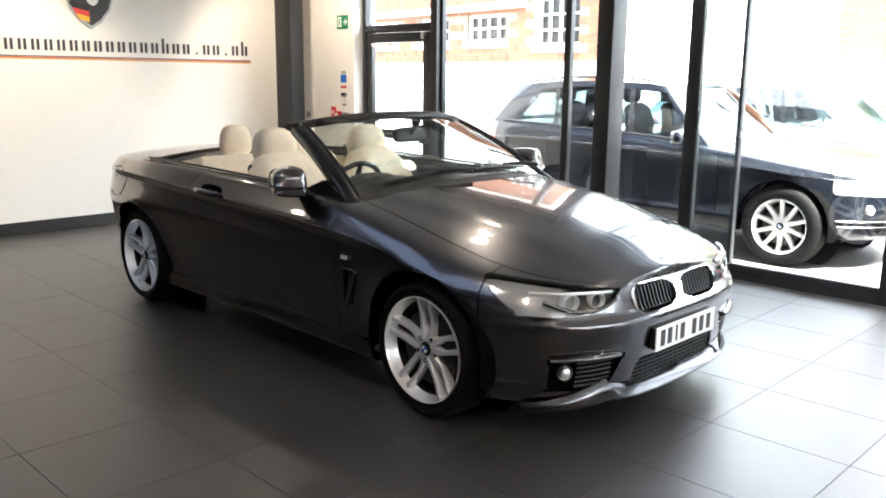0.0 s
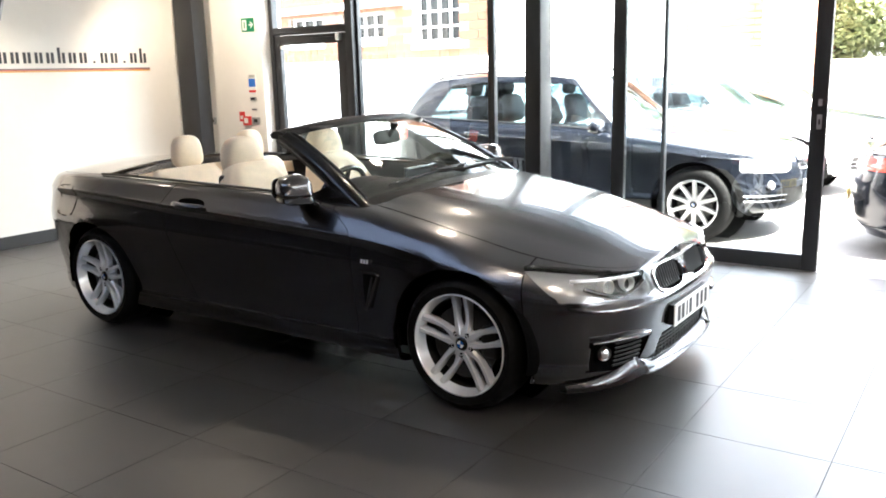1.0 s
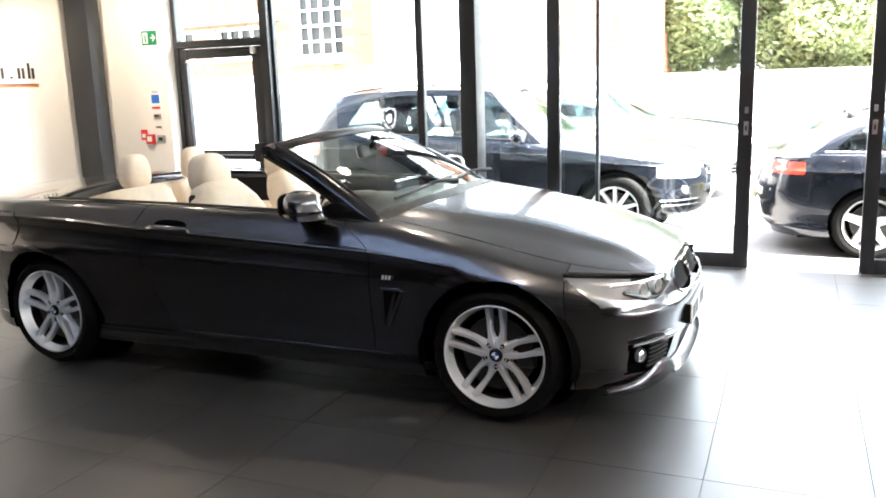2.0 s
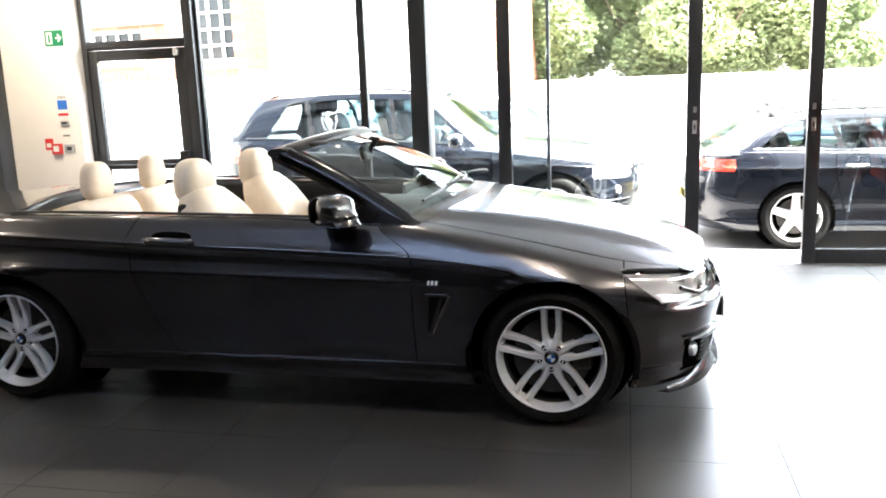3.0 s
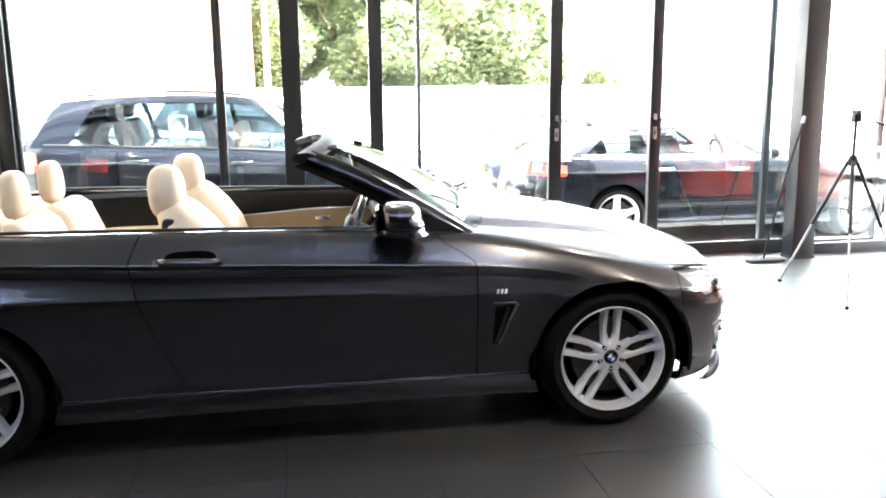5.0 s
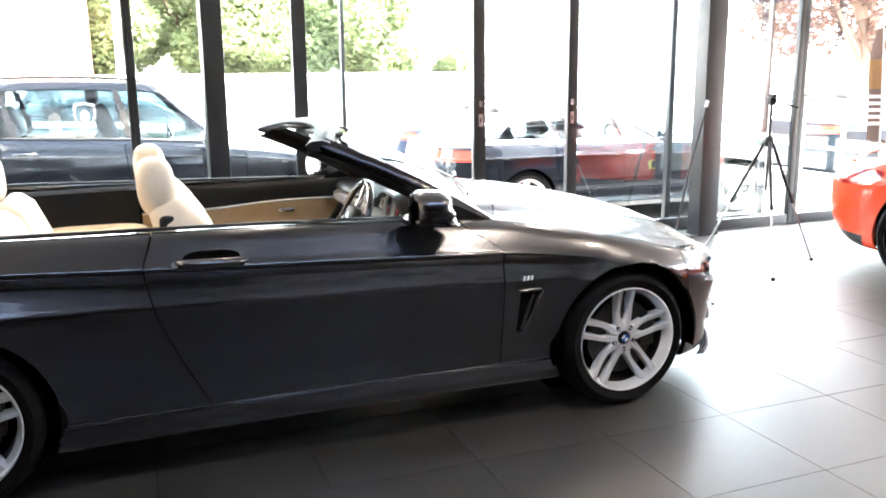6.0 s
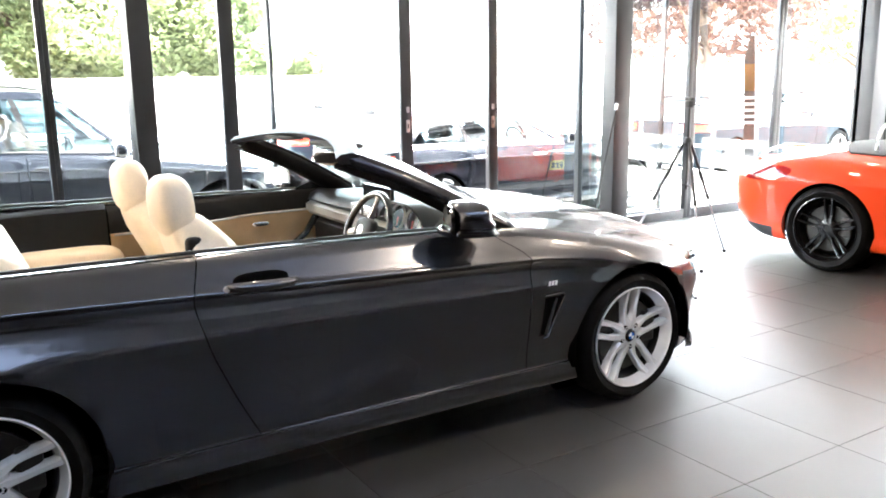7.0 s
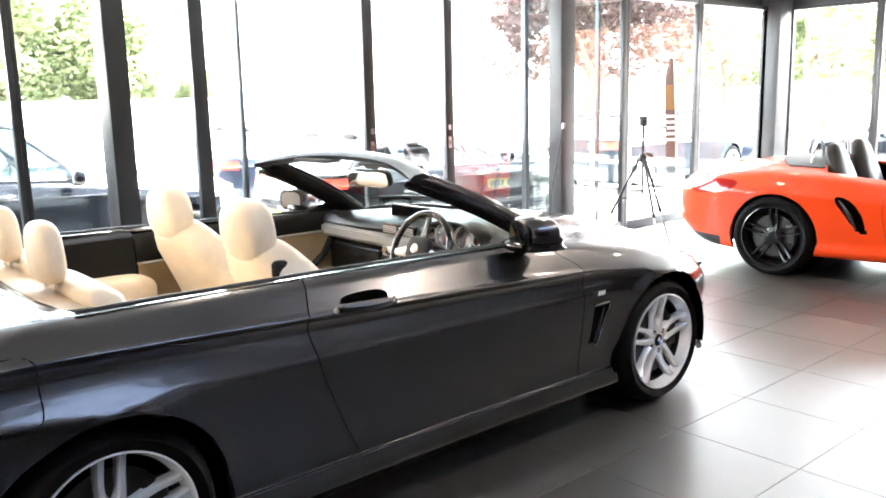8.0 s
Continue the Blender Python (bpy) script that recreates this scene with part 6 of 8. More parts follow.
    for s in (-1, 1):
        for k in range(7):
            x = gx[0] + gx[1] * (-0.8 + 1.6 * k / 6)
            bm = bmesh.new()
            sweep(bm, [(s * x, front_y(P, x, z, 0.002), z) for z in (gz - gh * 0.8, gz, gz + gh * 0.8)], 0.006, 6)
            part("grille_slat", bm, CHROME, car, smooth=60)
    # fog lamps and the bright bars of the bumper corners
    for s in (-1, 1) if P.get("fog") else ():
        for z in (0.455, 0.405):
            bm = bmesh.new()
            sweep(bm, [(s * x, front_y(P, x, z) - 0.010, z + 0.05 * max(0, x - 0.72)) for x in np.linspace(0.46, 0.82, 9)], 0.010, 8)
            part("bumper_bar", bm, PAINT, car, "grey bumper bar", smooth=60)
        bm = bmesh.new()
        lathe(bm, [(0.0, -0.014), (0.024, -0.012), (0.032, -0.004), (0.038, -0.008), (0.043, 0.02)], 24, axis="y")
        fog = part("fog_lamp", bm, LAMP_SILVER, car, "round fog lamp", smooth=40)
        fog.matrix_local = Matrix.Translation((s * 0.62, front_y(P, 0.62, 0.56) - 0.004, 0.56)) @ Matrix.Rotation(s * 0.4, 4, "Z")
    # upper body
    G = P["green"]
    U = greenhouse(P)
    c0a, c0b, c1a, c1b = G["waist"][1], G["top"][1], G["waist"][2], G["top"][2]
    pA = lambda h: c0a + (c0b - c0a) * h ** 0.92
    pD = lambda h: c1a + (c1b - c1a) * h ** 0.92
    lo, hi = 0.10, 0.88
    front = lambda x, y, z, w: min(w - lo + 0.06, hi + 0.04 - w, (pA(w) - 0.075 - y) * 2) if w <= 1.2 else -1.0
    rear = lambda x, y, z, w: min(w - lo - 0.05, hi - w, (y - pD(w) - 0.075) * 2) if w <= 1.2 else -1.0
    side = lambda x, y, z, w: min(w - lo, hi - w, (y - pA(w) - 0.015) * 2, (pD(w) - 0.01 - y) * 2) if w <= 1.2 else -1.0
    e0, e1 = G["side_end"]
    wide_side = side
    side = lambda x, y, z, w: min(wide_side(x, y, z, w), (e0 + e1 * w - y) * 0.8, (e0 + 0.06 - y + 1.1 * (w - lo)) * 0.6)
    posts = [lambda x, y, z, w, p=p, q=q: abs(y - p - q * w) - 0.028 for p, q in G["posts"]]
    for f in (front, rear, side):
        iso(U, f)
    for f in posts:
        iso(U, f)
    pane = lambda *q: front(*q) > 0 or rear(*q) > 0 or side(*q) > 0
    frame_body = mirror_x(pick(U, lambda *q: not pane(*q), 0.025))
    part("upper_body", frame_body, paint, car, smooth=35)
    for nm, f in (("windscreen", front), ("rear_window", rear)):
        o = part(nm, mirror_x(pick(U, lambda *q: f(*q) > 0, 0)), glass, car, smooth=40)
        o.visible_shadow = False
    for s in (0, 1):
        mesh = pick(U, lambda *q: side(*q) > 0 and all(f(*q) > 0 for f in posts), 0)
        o = part("side_glazing", flipped(mesh) if s else mesh, glass, car, smooth=40)
        o.visible_shadow = False
        for post in posts:
            mesh = pick(U, lambda *q: side(*q) > 0 and post(*q) <= 0, 0)
            part("door_post", flipped(mesh) if s else mesh, GLOSS_BLACK, car, smooth=40)
        # bright waist trim and roof rail
        sg = -1 if s else 1
        bm = bmesh.new()
        pts = []
        for v in np.linspace(0.05, 0.97, 16):
            y = c0a + (c1a - c0a) * v
            pts.append((sg * (G["waist"][4] + 0.008), y, tab(P["shoulder"])(y) + 0.03))
        sweep(bm, pts, 0.008, 6)
        part("waist_trim", bm, CHROME if P.get("bright") else SATIN_BLACK, car, smooth=60)
        bm = bmesh.new()
        rf = tab(G["roof"])
        pts = [(sg * (G["top"][4] - 0.02), y, rf(y) + 0.02 + 0.025 * math.sin(math.pi * k / 11) ** 0.4) for k, y in enumerate(np.linspace(c0b + 0.1, c1b - 0.05, 12))]
        sweep(bm, pts, 0.012, 8)
        part("roof_rail", bm, SATIN_BLACK, car, smooth=60)
        # door handles and mirror
        for y in (d1 - 0.14, d2 - 0.18):
            bm = bmesh.new()
            zh = tab(P["crease"])(y) + 0.02
            xh = tab(P["width"])(y)
            sweep(bm, [(sg * (xh - 0.01), y - 0.09, zh), (sg * (xh + 0.024), y - 0.05, zh), (sg * (xh + 0.024), y + 0.05, zh), (sg * (xh - 0.01), y + 0.09, zh)], 0.013, 8)
            part("door_handle", bm, CHROME if P.get("bright") else paint, car, smooth=60)
        bm = bmesh.new()
        superbox(bm, (sg * (G["waist"][4] + 0.16), c0a + 0.16, tab(P["shoulder"])(c0a) + 0.09), (0.11, 0.06, 0.075), 0.7)
        wm = part("wing_mirror", bm, paint, car, smooth=50)
        bm = bmesh.new()
        superbox(bm, (sg * (G["waist"][4] + 0.16), c0a + 0.216, tab(P["shoulder"])(c0a) + 0.09), (0.095, 0.008, 0.06), 0.6)
        part("mirror_glass", bm, CHROME, wm, smooth=50)
        # wheels and liners
        tr = P["track"]
        wheel(car, "front_wheel", (sg * tr, 0, hz), sg, *P["wheel"])
        wheel(car, "rear_wheel", (sg * tr, wb, hz), sg, *P["wheel"])
        for y in (0, wb):
            bm = bmesh.new()
            lathe(bm, [(R + 0.03, sg * 0.45), (R + 0.03, sg * (tr + 0.06)), (R - 0.004, sg * (tr + 0.09))], 24, a0=-12, a1=192, centre=(0, y, hz))
            part("arch_liner", bm, DARK_VOID, car, smooth=60)
            bm = bmesh.new()
            lathe(bm, [(0.0, sg * 0.55), (R + 0.03, sg * 0.55)], 24, centre=(0, y, hz))
            part("well_wall", bm, DARK_VOID, car)
    part("underbody", boxed((-0.78, -0.5, P["levels"][0][0]), (0.78, wb + 0.6, P["levels"][0][0] + 0.04), 0.01), DARK_VOID, car)
    # seats
    zs0 = P["seat_z"]
    for x in (-0.38, 0.38):
        for y in (c0a + 0.95, c0a + 1.80):
            bm = bmesh.new()
            loft_rings(bm, [((x, y, zs0), 0.2, 0.08, 0), ((x, y + 0.05, zs0 + 0.25), 0.24, 0.09, -10), ((x, y + 0.13, zs0 + 0.50), 0.20, 0.07, -14), ((x, y + 0.15, zs0 + 0.54), 0.12, 0.05, -14)], 20, 0.6)
            st = part("seat", bm, P.get("seat_mat", BLACK_LEATHER), car, smooth=60)
            bm = bmesh.new()
            superbox(bm, (x, y + 0.19, zs0 + 0.64), (0.13, 0.055, 0.095), 0.6)
            part("headrest", bm, P.get("seat_mat", BLACK_LEATHER), st, smooth=60)
    bm = boxed((-G["waist"][4] + 0.12, c0a - 0.1, zs0 - 0.3), (G["waist"][4] - 0.12, c1a, zs0 - 0.2), 0.02)
    part("cabin_floor", bm, DARK_VOID, car)
    bm = bmesh.new()
    sweep(bm, [(x, c0a + 0.22, tab(P["shoulder"])(c0a) + 0.0) for x in np.linspace(-0.6, 0.6, 9)], 0.11, 12, flat=0.6)
    part("dashboard", bm, BLACK_LEATHER, car, smooth=60)
    bm = bmesh.new()
    sweep(bm, [(-0.36 + 0.18 * math.cos(a), c0a + 0.42 + 0.06 * math.sin(a), tab(P["shoulder"])(c0a) + 0.02 + 0.17 * math.sin(a)) for a in np.linspace(0, 2 * math.pi, 28, endpoint=False)], 0.015, 8, closed=True)
    part("steering_wheel", bm, BLACK_LEATHER, car, smooth=60)
    return car


def number_plate(car, y, z, mat, front=False, tilt=0.0):
    d = -1 if front else 1
    p = part("number_plate", boxed((-0.26, y - 0.004, z - 0.056), (0.26, y + 0.004, z + 0.056), 0.003), mat, car, "number plate")
    for x in (-0.205, -0.145, -0.085, -0.025, 0.075, 0.135, 0.195):
        part("plate_bar", boxed((x - 0.021, y + d * 0.0035, z - 0.039), (x + 0.021, y + d * 0.0055, z + 0.039)), INK, p)


SUV = dict(
    shoulder=[(-0.85, 0.84), (-0.5, 0.885), (0.0, 0.935), (0.6, 1.01), (1.4, 1.08), (2.6, 1.13), (3.4, 1.16), (4.0, 1.15)],
    centre=[(-0.85, 0.89), (-0.6, 0.965), (-0.2, 1.03), (0.4, 1.09), (0.8, 1.14), (3.4, 1.17), (4.0, 1.15)],
    width=[(-0.85, 0.92), (0.0, 0.965), (1.0, 0.955), (2.2, 0.96), (3.0, 0.967), (3.6, 0.945), (4.0, 0.92)],
    nose=[(0.25, -0.72), (0.35, -0.83), (0.55, -0.87), (0.75, -0.86), (0.88, -0.80), (1.0, -0.72)],
    tail=[(0.25, 3.80), (0.4, 3.93), (0.65, 3.96), (0.85, 3.90), (1.15, 3.86)],
    levels=[(0.27, 0.14), (0.29, 0.05), (0.34, 0.02), (0.42, 0.012), (0.47, 0.03), (0.60, 0.03), (1.0, 0.012), (1.8, 0.008), (1.96, 0.006), (2.0, 0.0), (2.12, 0.006), (2.6, 0.018), (3.0, 0.045)],
    tall=1.35, crease=[(-0.85, 0.78), (0.3, 0.92), (1.5, 0.97), (3.0, 1.01), (4.0, 1.0)], corners=(0.15, 3.2), round=(2.4, 2.05, 2.8, 2.8), fog=True,
    nf=18, ns=44, nr=14, nk=36, nt=12, wb=2.93, hub=0.37, arch=0.425, head=(0.40, 0.9, 0.675, 0.795, -0.40), taillamp=(0.45, 0.93, 1.12, 3.40), grille=((0.16, 0.13), 0.78, 0.085),
    low=(0.36, 0.52, 0.55), clad=0.40, clad_mat=SATIN_BLACK, doors=(0.62, 1.66, 2.68), track=0.815, seat_z=0.86,
    wheel=(0.37, 0.252, 0.255, 10, ALLOY, 0.03, True, False, False, 0.030),
    green=dict(waist=(0.42, 0.80, 3.42, 3.88, 0.885), top=(1.22, 1.40, 3.18, 3.55, 0.665), roof=[(1.2, 1.565), (1.6, 1.620), (2.3, 1.635), (3.0, 1.605), (3.5, 1.545)], posts=[(1.62, 0.12), (2.56, 0.14)], bulge=0.025, crown=0.05, side_end=(3.16, -0.30)))

ESTATE = dict(
    shoulder=[(-0.9, 0.68), (-0.5, 0.73), (0.0, 0.80), (0.5, 0.86), (1.2, 0.90), (2.4, 0.93), (3.2, 0.945), (3.9, 0.93)],
    centre=[(-0.9, 0.72), (-0.6, 0.82), (0.0, 0.93), (0.5, 0.99), (0.8, 1.0), (3.2, 1.0), (3.9, 0.95)],
    width=[(-0.9, 0.87), (0.0, 0.905), (1.0, 0.90), (2.2, 0.905), (2.9, 0.913), (3.4, 0.89), (3.9, 0.87)],
    nose=[(0.15, -0.78), (0.22, -0.86), (0.45, -0.905), (0.60, -0.90), (0.70, -0.86), (0.9, -0.8)],
    tail=[(0.2, 3.68), (0.32, 3.80), (0.55, 3.83), (0.75, 3.79), (0.95, 3.74)],
    levels=[(0.17, 0.12), (0.185, 0.05), (0.21, 0.025), (0.26, 0.015), (0.30, 0.035), (0.38, 0.035), (0.49, 0.018), (1.0, 0.006), (1.8, 0.010), (1.95, 0.008), (2.0, 0.0), (2.12, 0.008), (2.6, 0.022), (3.0, 0.050)],
    crease=[(-0.9, 0.57), (0.2, 0.72), (1.0, 0.77), (2.5, 0.80), (3.9, 0.80)], corners=(0.05, 3.05), round=(2.7, 2.2, 2.8, 2.8),
    nf=18, ns=44, nr=14, nk=36, nt=12, wb=2.81, hub=0.325, arch=0.352, head=(0.40, 0.8, 0.55, 0.66, -0.36), taillamp=(0.40, 0.765, 0.880, 3.37), grille=((0.14, 0.22), 0.46, 0.16),
    low=(0.20, 0.28, 0.60), clad=0.275, doors=(0.70, 1.62, 2.48), track=0.775, seat_z=0.60, bright=True, seat_mat=BLACK_LEATHER,
    wheel=(0.325, 0.238, 0.225, 5, ALLOY, 0.03, False, False, False, 0.055),
    green=dict(waist=(0.62, 1.00, 3.28, 3.74, 0.835), top=(1.50, 1.70, 2.90, 3.24, 0.60), roof=[(1.4, 1.245), (1.9, 1.290), (2.6, 1.285), (3.0, 1.255), (3.3, 1.215)], posts=[(1.58, 0.12), (2.40, 0.10)], bulge=0.02, crown=0.035, side_end=(3.22, -0.42)))

suv = closed_car("black_suv", pose(8.45, 3.25, OUT_Z), SUV, BLACK_PAINT, "black four-wheel-drive car parked outside on silver wheels")
number_plate(suv, 3.93, 0.72, PLATE_YELLOW)
number_plate(suv, -0.875, 0.52, PLATE_WHITE, True)
estate = closed_car("black_estate_car", pose(8.30, -1.88, OUT_Z), ESTATE, BLACK_PAINT, "black estate car with bright window trim, parked outside")
number_plate(estate, 3.84, 0.48, PLATE_YELLOW)
for kk, (xx, yy, pp, pt, lb) in enumerate(((11.7, 3.05, SUV, SILVER_PAINT, "silver four-wheel-drive car in the row outside"), (14.5, 2.9, ESTATE, BLACK_PAINT, "black car in the row outside"), (17.4, 2.7, ESTATE, WHITE_PAINT, "white car in the row outside"))):
    closed_car("parked_car", pose(xx, yy, OUT_Z), pp, pt, lb, group="cars parked outside")
blue = closed_car("blue_car", pose(11.6, -2.35, OUT_Z), ESTATE, BLUE_PAINT, "blue car parked beyond the black estate", group="cars parked outside")
number_plate(blue, 3.84, 0.48, PLATE_YELLOW)
for xx, yy, pt in ((9.6, -8.3, GREY_PAINT), (12.5, -10.2, BLUE_PAINT), (7.0, -9.8, BLACK_PAINT)):
    closed_car("parked_car", pose(xx, yy, OUT_Z, 0, 0, 0 if pt is GREY_PAINT else 70), ESTATE, pt, "dark car parked by the road" if pt is BLACK_PAINT else "grey-blue car parked by the road", group="cars parked outside")


# ---- buildings and trees outside ----
def brick_wall_parts(house, x0, y0, x1, y1, z0, z1, holes):
    """A brick facade between two ground points, with openings left free."""
    d = Vector((x1 - x0, y1 - y0, 0))
    L = d.length
    d.normalize()
    n = Vector((d.y, -d.x, 0))
    if n.dot(Vector((-1, -0.3, 0))) < 0:
        n = -n

    def p3(u, z, o=0.0):
        q = Vector((x0, y0, 0)) + d * u + n * o
        return (q.x, q.y, z)
    us = sorted({0.0, L, *[q for h in holes for q in h[:2]]})
    zz = sorted({z0, z1, *[q for h in holes for q in h[2:]]})
    bm = bmesh.new()
    for i in range(len(us) - 1):
        for k in range(len(zz) - 1):
            um, zm = (us[i] + us[i + 1]) / 2, (zz[k] + zz[k + 1]) / 2
            if any(h[0] < um < h[1] and h[2] < zm < h[3] for h in holes):
                continue
            slab(bm, [(us[i], zz[k]), (us[i + 1], zz[k]), (us[i + 1], zz[k + 1]), (us[i], zz[k + 1])], -0.25, lambda u, z, o: p3(u, z, o))
    w = part("brick_wall", bm, MORTAR, house)
    bm = bmesh.new()
    rows = int((z1 - z0) / 0.15)
    verts, faces = [], []
    for r in range(rows):
        z = z0 + r * 0.15
        u = -0.22 if r % 2 else 0.0
        while u < L:
            a, b = max(0, u + 0.008), min(L, u + 0.43)
            if b - a > 0.05 and not any(h[0] < b and a < h[1] and h[2] < z + 0.14 and z + 0.01 < h[3] for h in holes):
                i0 = len(verts)
                for o in (0.0, 0.012):
                    for uu, zq in ((a, z + 0.008), (b, z + 0.008), (b, z + 0.142), (a, z + 0.142)):
                        verts.append(p3(uu, zq, o))
                faces += [(i0 + 4, i0 + 5, i0 + 6, i0 + 7)] + [(i0 + k, i0 + (k + 1) % 4, i0 + 4 + (k + 1) % 4, i0 + 4 + k) for k in range(4)]
            u += 0.44
    bm.free()
    me = bpy.data.meshes.new("bricks")
    me.from_pydata(verts, [], faces)
    me.materials.append(BRICK)
    ob = new("bricks", me)
    ob.parent = w
    tagged(ob, kind="stuff")
    # windows in the openings
    for u0, u1, a, b in holes:
        wn_ = part("window", slab(bmesh.new(), [(u0 - 0.06, a - 0.12), (u1 + 0.06, a - 0.12), (u1 + 0.06, a), (u0 - 0.06, a)], 0.06, lambda u, z, o: p3(u, z, o)), WHITE_GLOSS, house, "white multi-pane window")
        bm = bmesh.new()
        nv, nh = max(2, int((u1 - u0) / 0.25)), max(2, int((b - a) / 0.27))
        for i in range(nv + 1):
            u = u0 + (u1 - u0) * i / nv
            t = 0.045 if i in (0, nv) else 0.017
            slab(bm, [(u - t, a), (u + t, a), (u + t, b), (u - t, b)], 0.05, lambda q, z, o: p3(q, z, o - 0.11))
        for i in range(nh + 1):
            z = a + (b - a) * i / nh
            t = 0.045 if i in (0, nh) else 0.017
            slab(bm, [(u0, z - t), (u1, z - t), (u1, z + t), (u0, z + t)], 0.044, lambda q, zq, o: p3(q, zq, o - 0.107))
        part("window_frame", bm, WHITE_GLOSS, wn_)
        bm = bmesh.new()
        slab(bm, [(u0, a), (u1, a), (u1, b), (u0, b)], 0.02, lambda q, z, o: p3(q, z, o - 0.13))
        part("pane", bm, material_dark_pane(), wn_)
    return p3


DARK_PANE = []


def material_dark_pane():
    if not DARK_PANE:
        DARK_PANE.append(material("dark_window_pane", (0.012, 0.013, 0.014), rough=0.08, spec=0.25))
    return DARK_PANE[0]


def build_house():
    house = thing("brick_house", pose(0, 0, OUT_Z), "orange brick house with white multi-pane windows and a tiled roof", "house")
    z = -OUT_Z
    # the gabled front with its windows, the rendered side wall and the far brick wing
    ax, ay = 12.14, 8.25
    d = Vector((0.12, 1.0, 0)).normalized()
    n = Vector((-d.y, d.x, 0))
    bx, by = ax + d.x * 10, ay + d.y * 10
    front = lambda u, q, o: tuple(Vector((ax, ay, q)) + d * u + n * o)
    brick_wall_parts(house, ax, ay, bx, by, 0.0, 5.6, [(0.65, 1.68, 2.13 + z, 3.75 + z), (2.50, 3.62, 2.24 + z, 2.74 + z), (4.22, 5.20, 2.24 + z, 2.74 + z), (6.0, 7.0, 2.24 + z, 2.74 + z)])
    brick_wall_parts(house, 19.2, 7.15, 19.2, 5.46, 0.0, 5.6, [])
    brick_wall_parts(house, 19.2, 5.46, 30.0, 5.46, 0.0, 5.6, [])
    # pale rendered walls
    bm = bmesh.new()
    box(bm, (19.08, 5.40, 0.0), (19.19, 7.15, 2.0))
    part("rendered_plinth", bm, WHITE_GLOSS, house, "pale rendered lower wall")
    bm = bmesh.new()
    slab(bm, [(0.0, 0.0), (9.9, 0.0), (9.9, 1.95), (0.0, 1.95)], 0.06, lambda u, q, o: front(u, q, o + 0.016))
    part("rendered_plinth", bm, WHITE_GLOSS, house, "pale rendered lower wall")
    bm = bmesh.new()
    slab(bm, [(ax + 0.25, 0.0), (19.2, 0.0), (19.2, 5.6), (ax + 0.25, 5.6)], 0.2, lambda u, q, o: (u, ay + (u - ax) * 0.11 + o, q))
    part("rendered_wall", bm, WHITE_GLOSS, house, "pale rendered side wall")
    bm = bmesh.new()
    box(bm, (19.21, 7.16, 0), (19.40, 9.2, 5.6))
    part("rendered_wall", bm, WHITE_GLOSS, house, "pale rendered side wall")
    # low eaves board beside the tall window, main eaves, gutters and roof slopes
    bm = bmesh.new()
    slab(bm, [(1.95, 2.82 + z), (9.95, 2.82 + z), (9.95, 2.93 + z), (1.95, 2.93 + z)], 0.22, lambda u, q, o: front(u, q, o + 0.013))
    part("eaves_board", bm, WHITE_GLOSS, house, "white painted eaves board")
    for a, b in ((front(-0.2, 5.55, 0.15), front(10, 5.55, 0.15)), ((18.95, 7.15, 5.55), (18.95, 5.2, 5.55)), ((18.95, 5.2, 5.55), (30, 5.2, 5.55))):
        bm = bmesh.new()
        sweep(bm, [a, b], 0.09, 8)
        part("gutter", bm, WHITE_GLOSS, house, smooth=60)
    bm = bmesh.new()
    grid(bm, [[front(-0.3, 5.62, 0.2), front(10.3, 5.62, 0.2)], [(16.5, 8.0, 8.6), (17.5, 18.5, 8.6)]])
    thicken(bm, 0.15)
    part("roof", bm, ROOF_TILE, house)
    bm = bmesh.new()
    grid(bm, [[(18.8, 5.0, 5.62), (31, 5.0, 5.62)], [(18.8, 10.0, 8.8), (31, 10.0, 8.8)]])
    thicken(bm, 0.15)
    part("roof", bm, ROOF_TILE, house)
    bm = bmesh.new()
    box(bm, (13.6, 10.0, 0), (30, 18, 5.5))
    part("back_wall", bm, BRICK, house)


def leaf_cloud(centre, radii, count, size, seed):
    """Many small bent leaf sprays inside a lumpy ellipsoid."""
    rnd = random.Random(seed)
    lobes = [(Vector((rnd.uniform(-0.7, 0.7), rnd.uniform(-0.7, 0.7), rnd.uniform(-0.6, 0.7))), rnd.uniform(0.28, 0.5)) for _ in range(16)]
    verts, faces = [], []
    for _ in range(count):
        c, r = rnd.choice(lobes)
        v = Vector((rnd.gauss(0, 1), rnd.gauss(0, 1), rnd.gauss(0, 1))).normalized() * r * rnd.uniform(0.6, 1.0) ** 0.5 + c
        p = Vector((v.x * radii[0], v.y * radii[1], v.z * radii[2])) + Vector(centre)
        a = Vector((rnd.gauss(0, 1), rnd.gauss(0, 1), rnd.gauss(0, 0.6))).normalized()
        b = a.cross(Vector((rnd.gauss(0, 1), rnd.gauss(0, 1), rnd.gauss(0, 1)))).normalized()
        s = size * rnd.uniform(0.5, 1.3)
        n = a.cross(b)
        i = len(verts)
        verts += [tuple(p - a * s), tuple(p + b * s * 0.45 + n * s * 0.15), tuple(p + a * s), tuple(p - b * s * 0.45 + n * s * 0.15)]
        faces += [(i, i + 1, i + 2, i + 3)]
    me = bpy.data.meshes.new("crown")
    me.from_pydata(verts, [], faces)
    return me


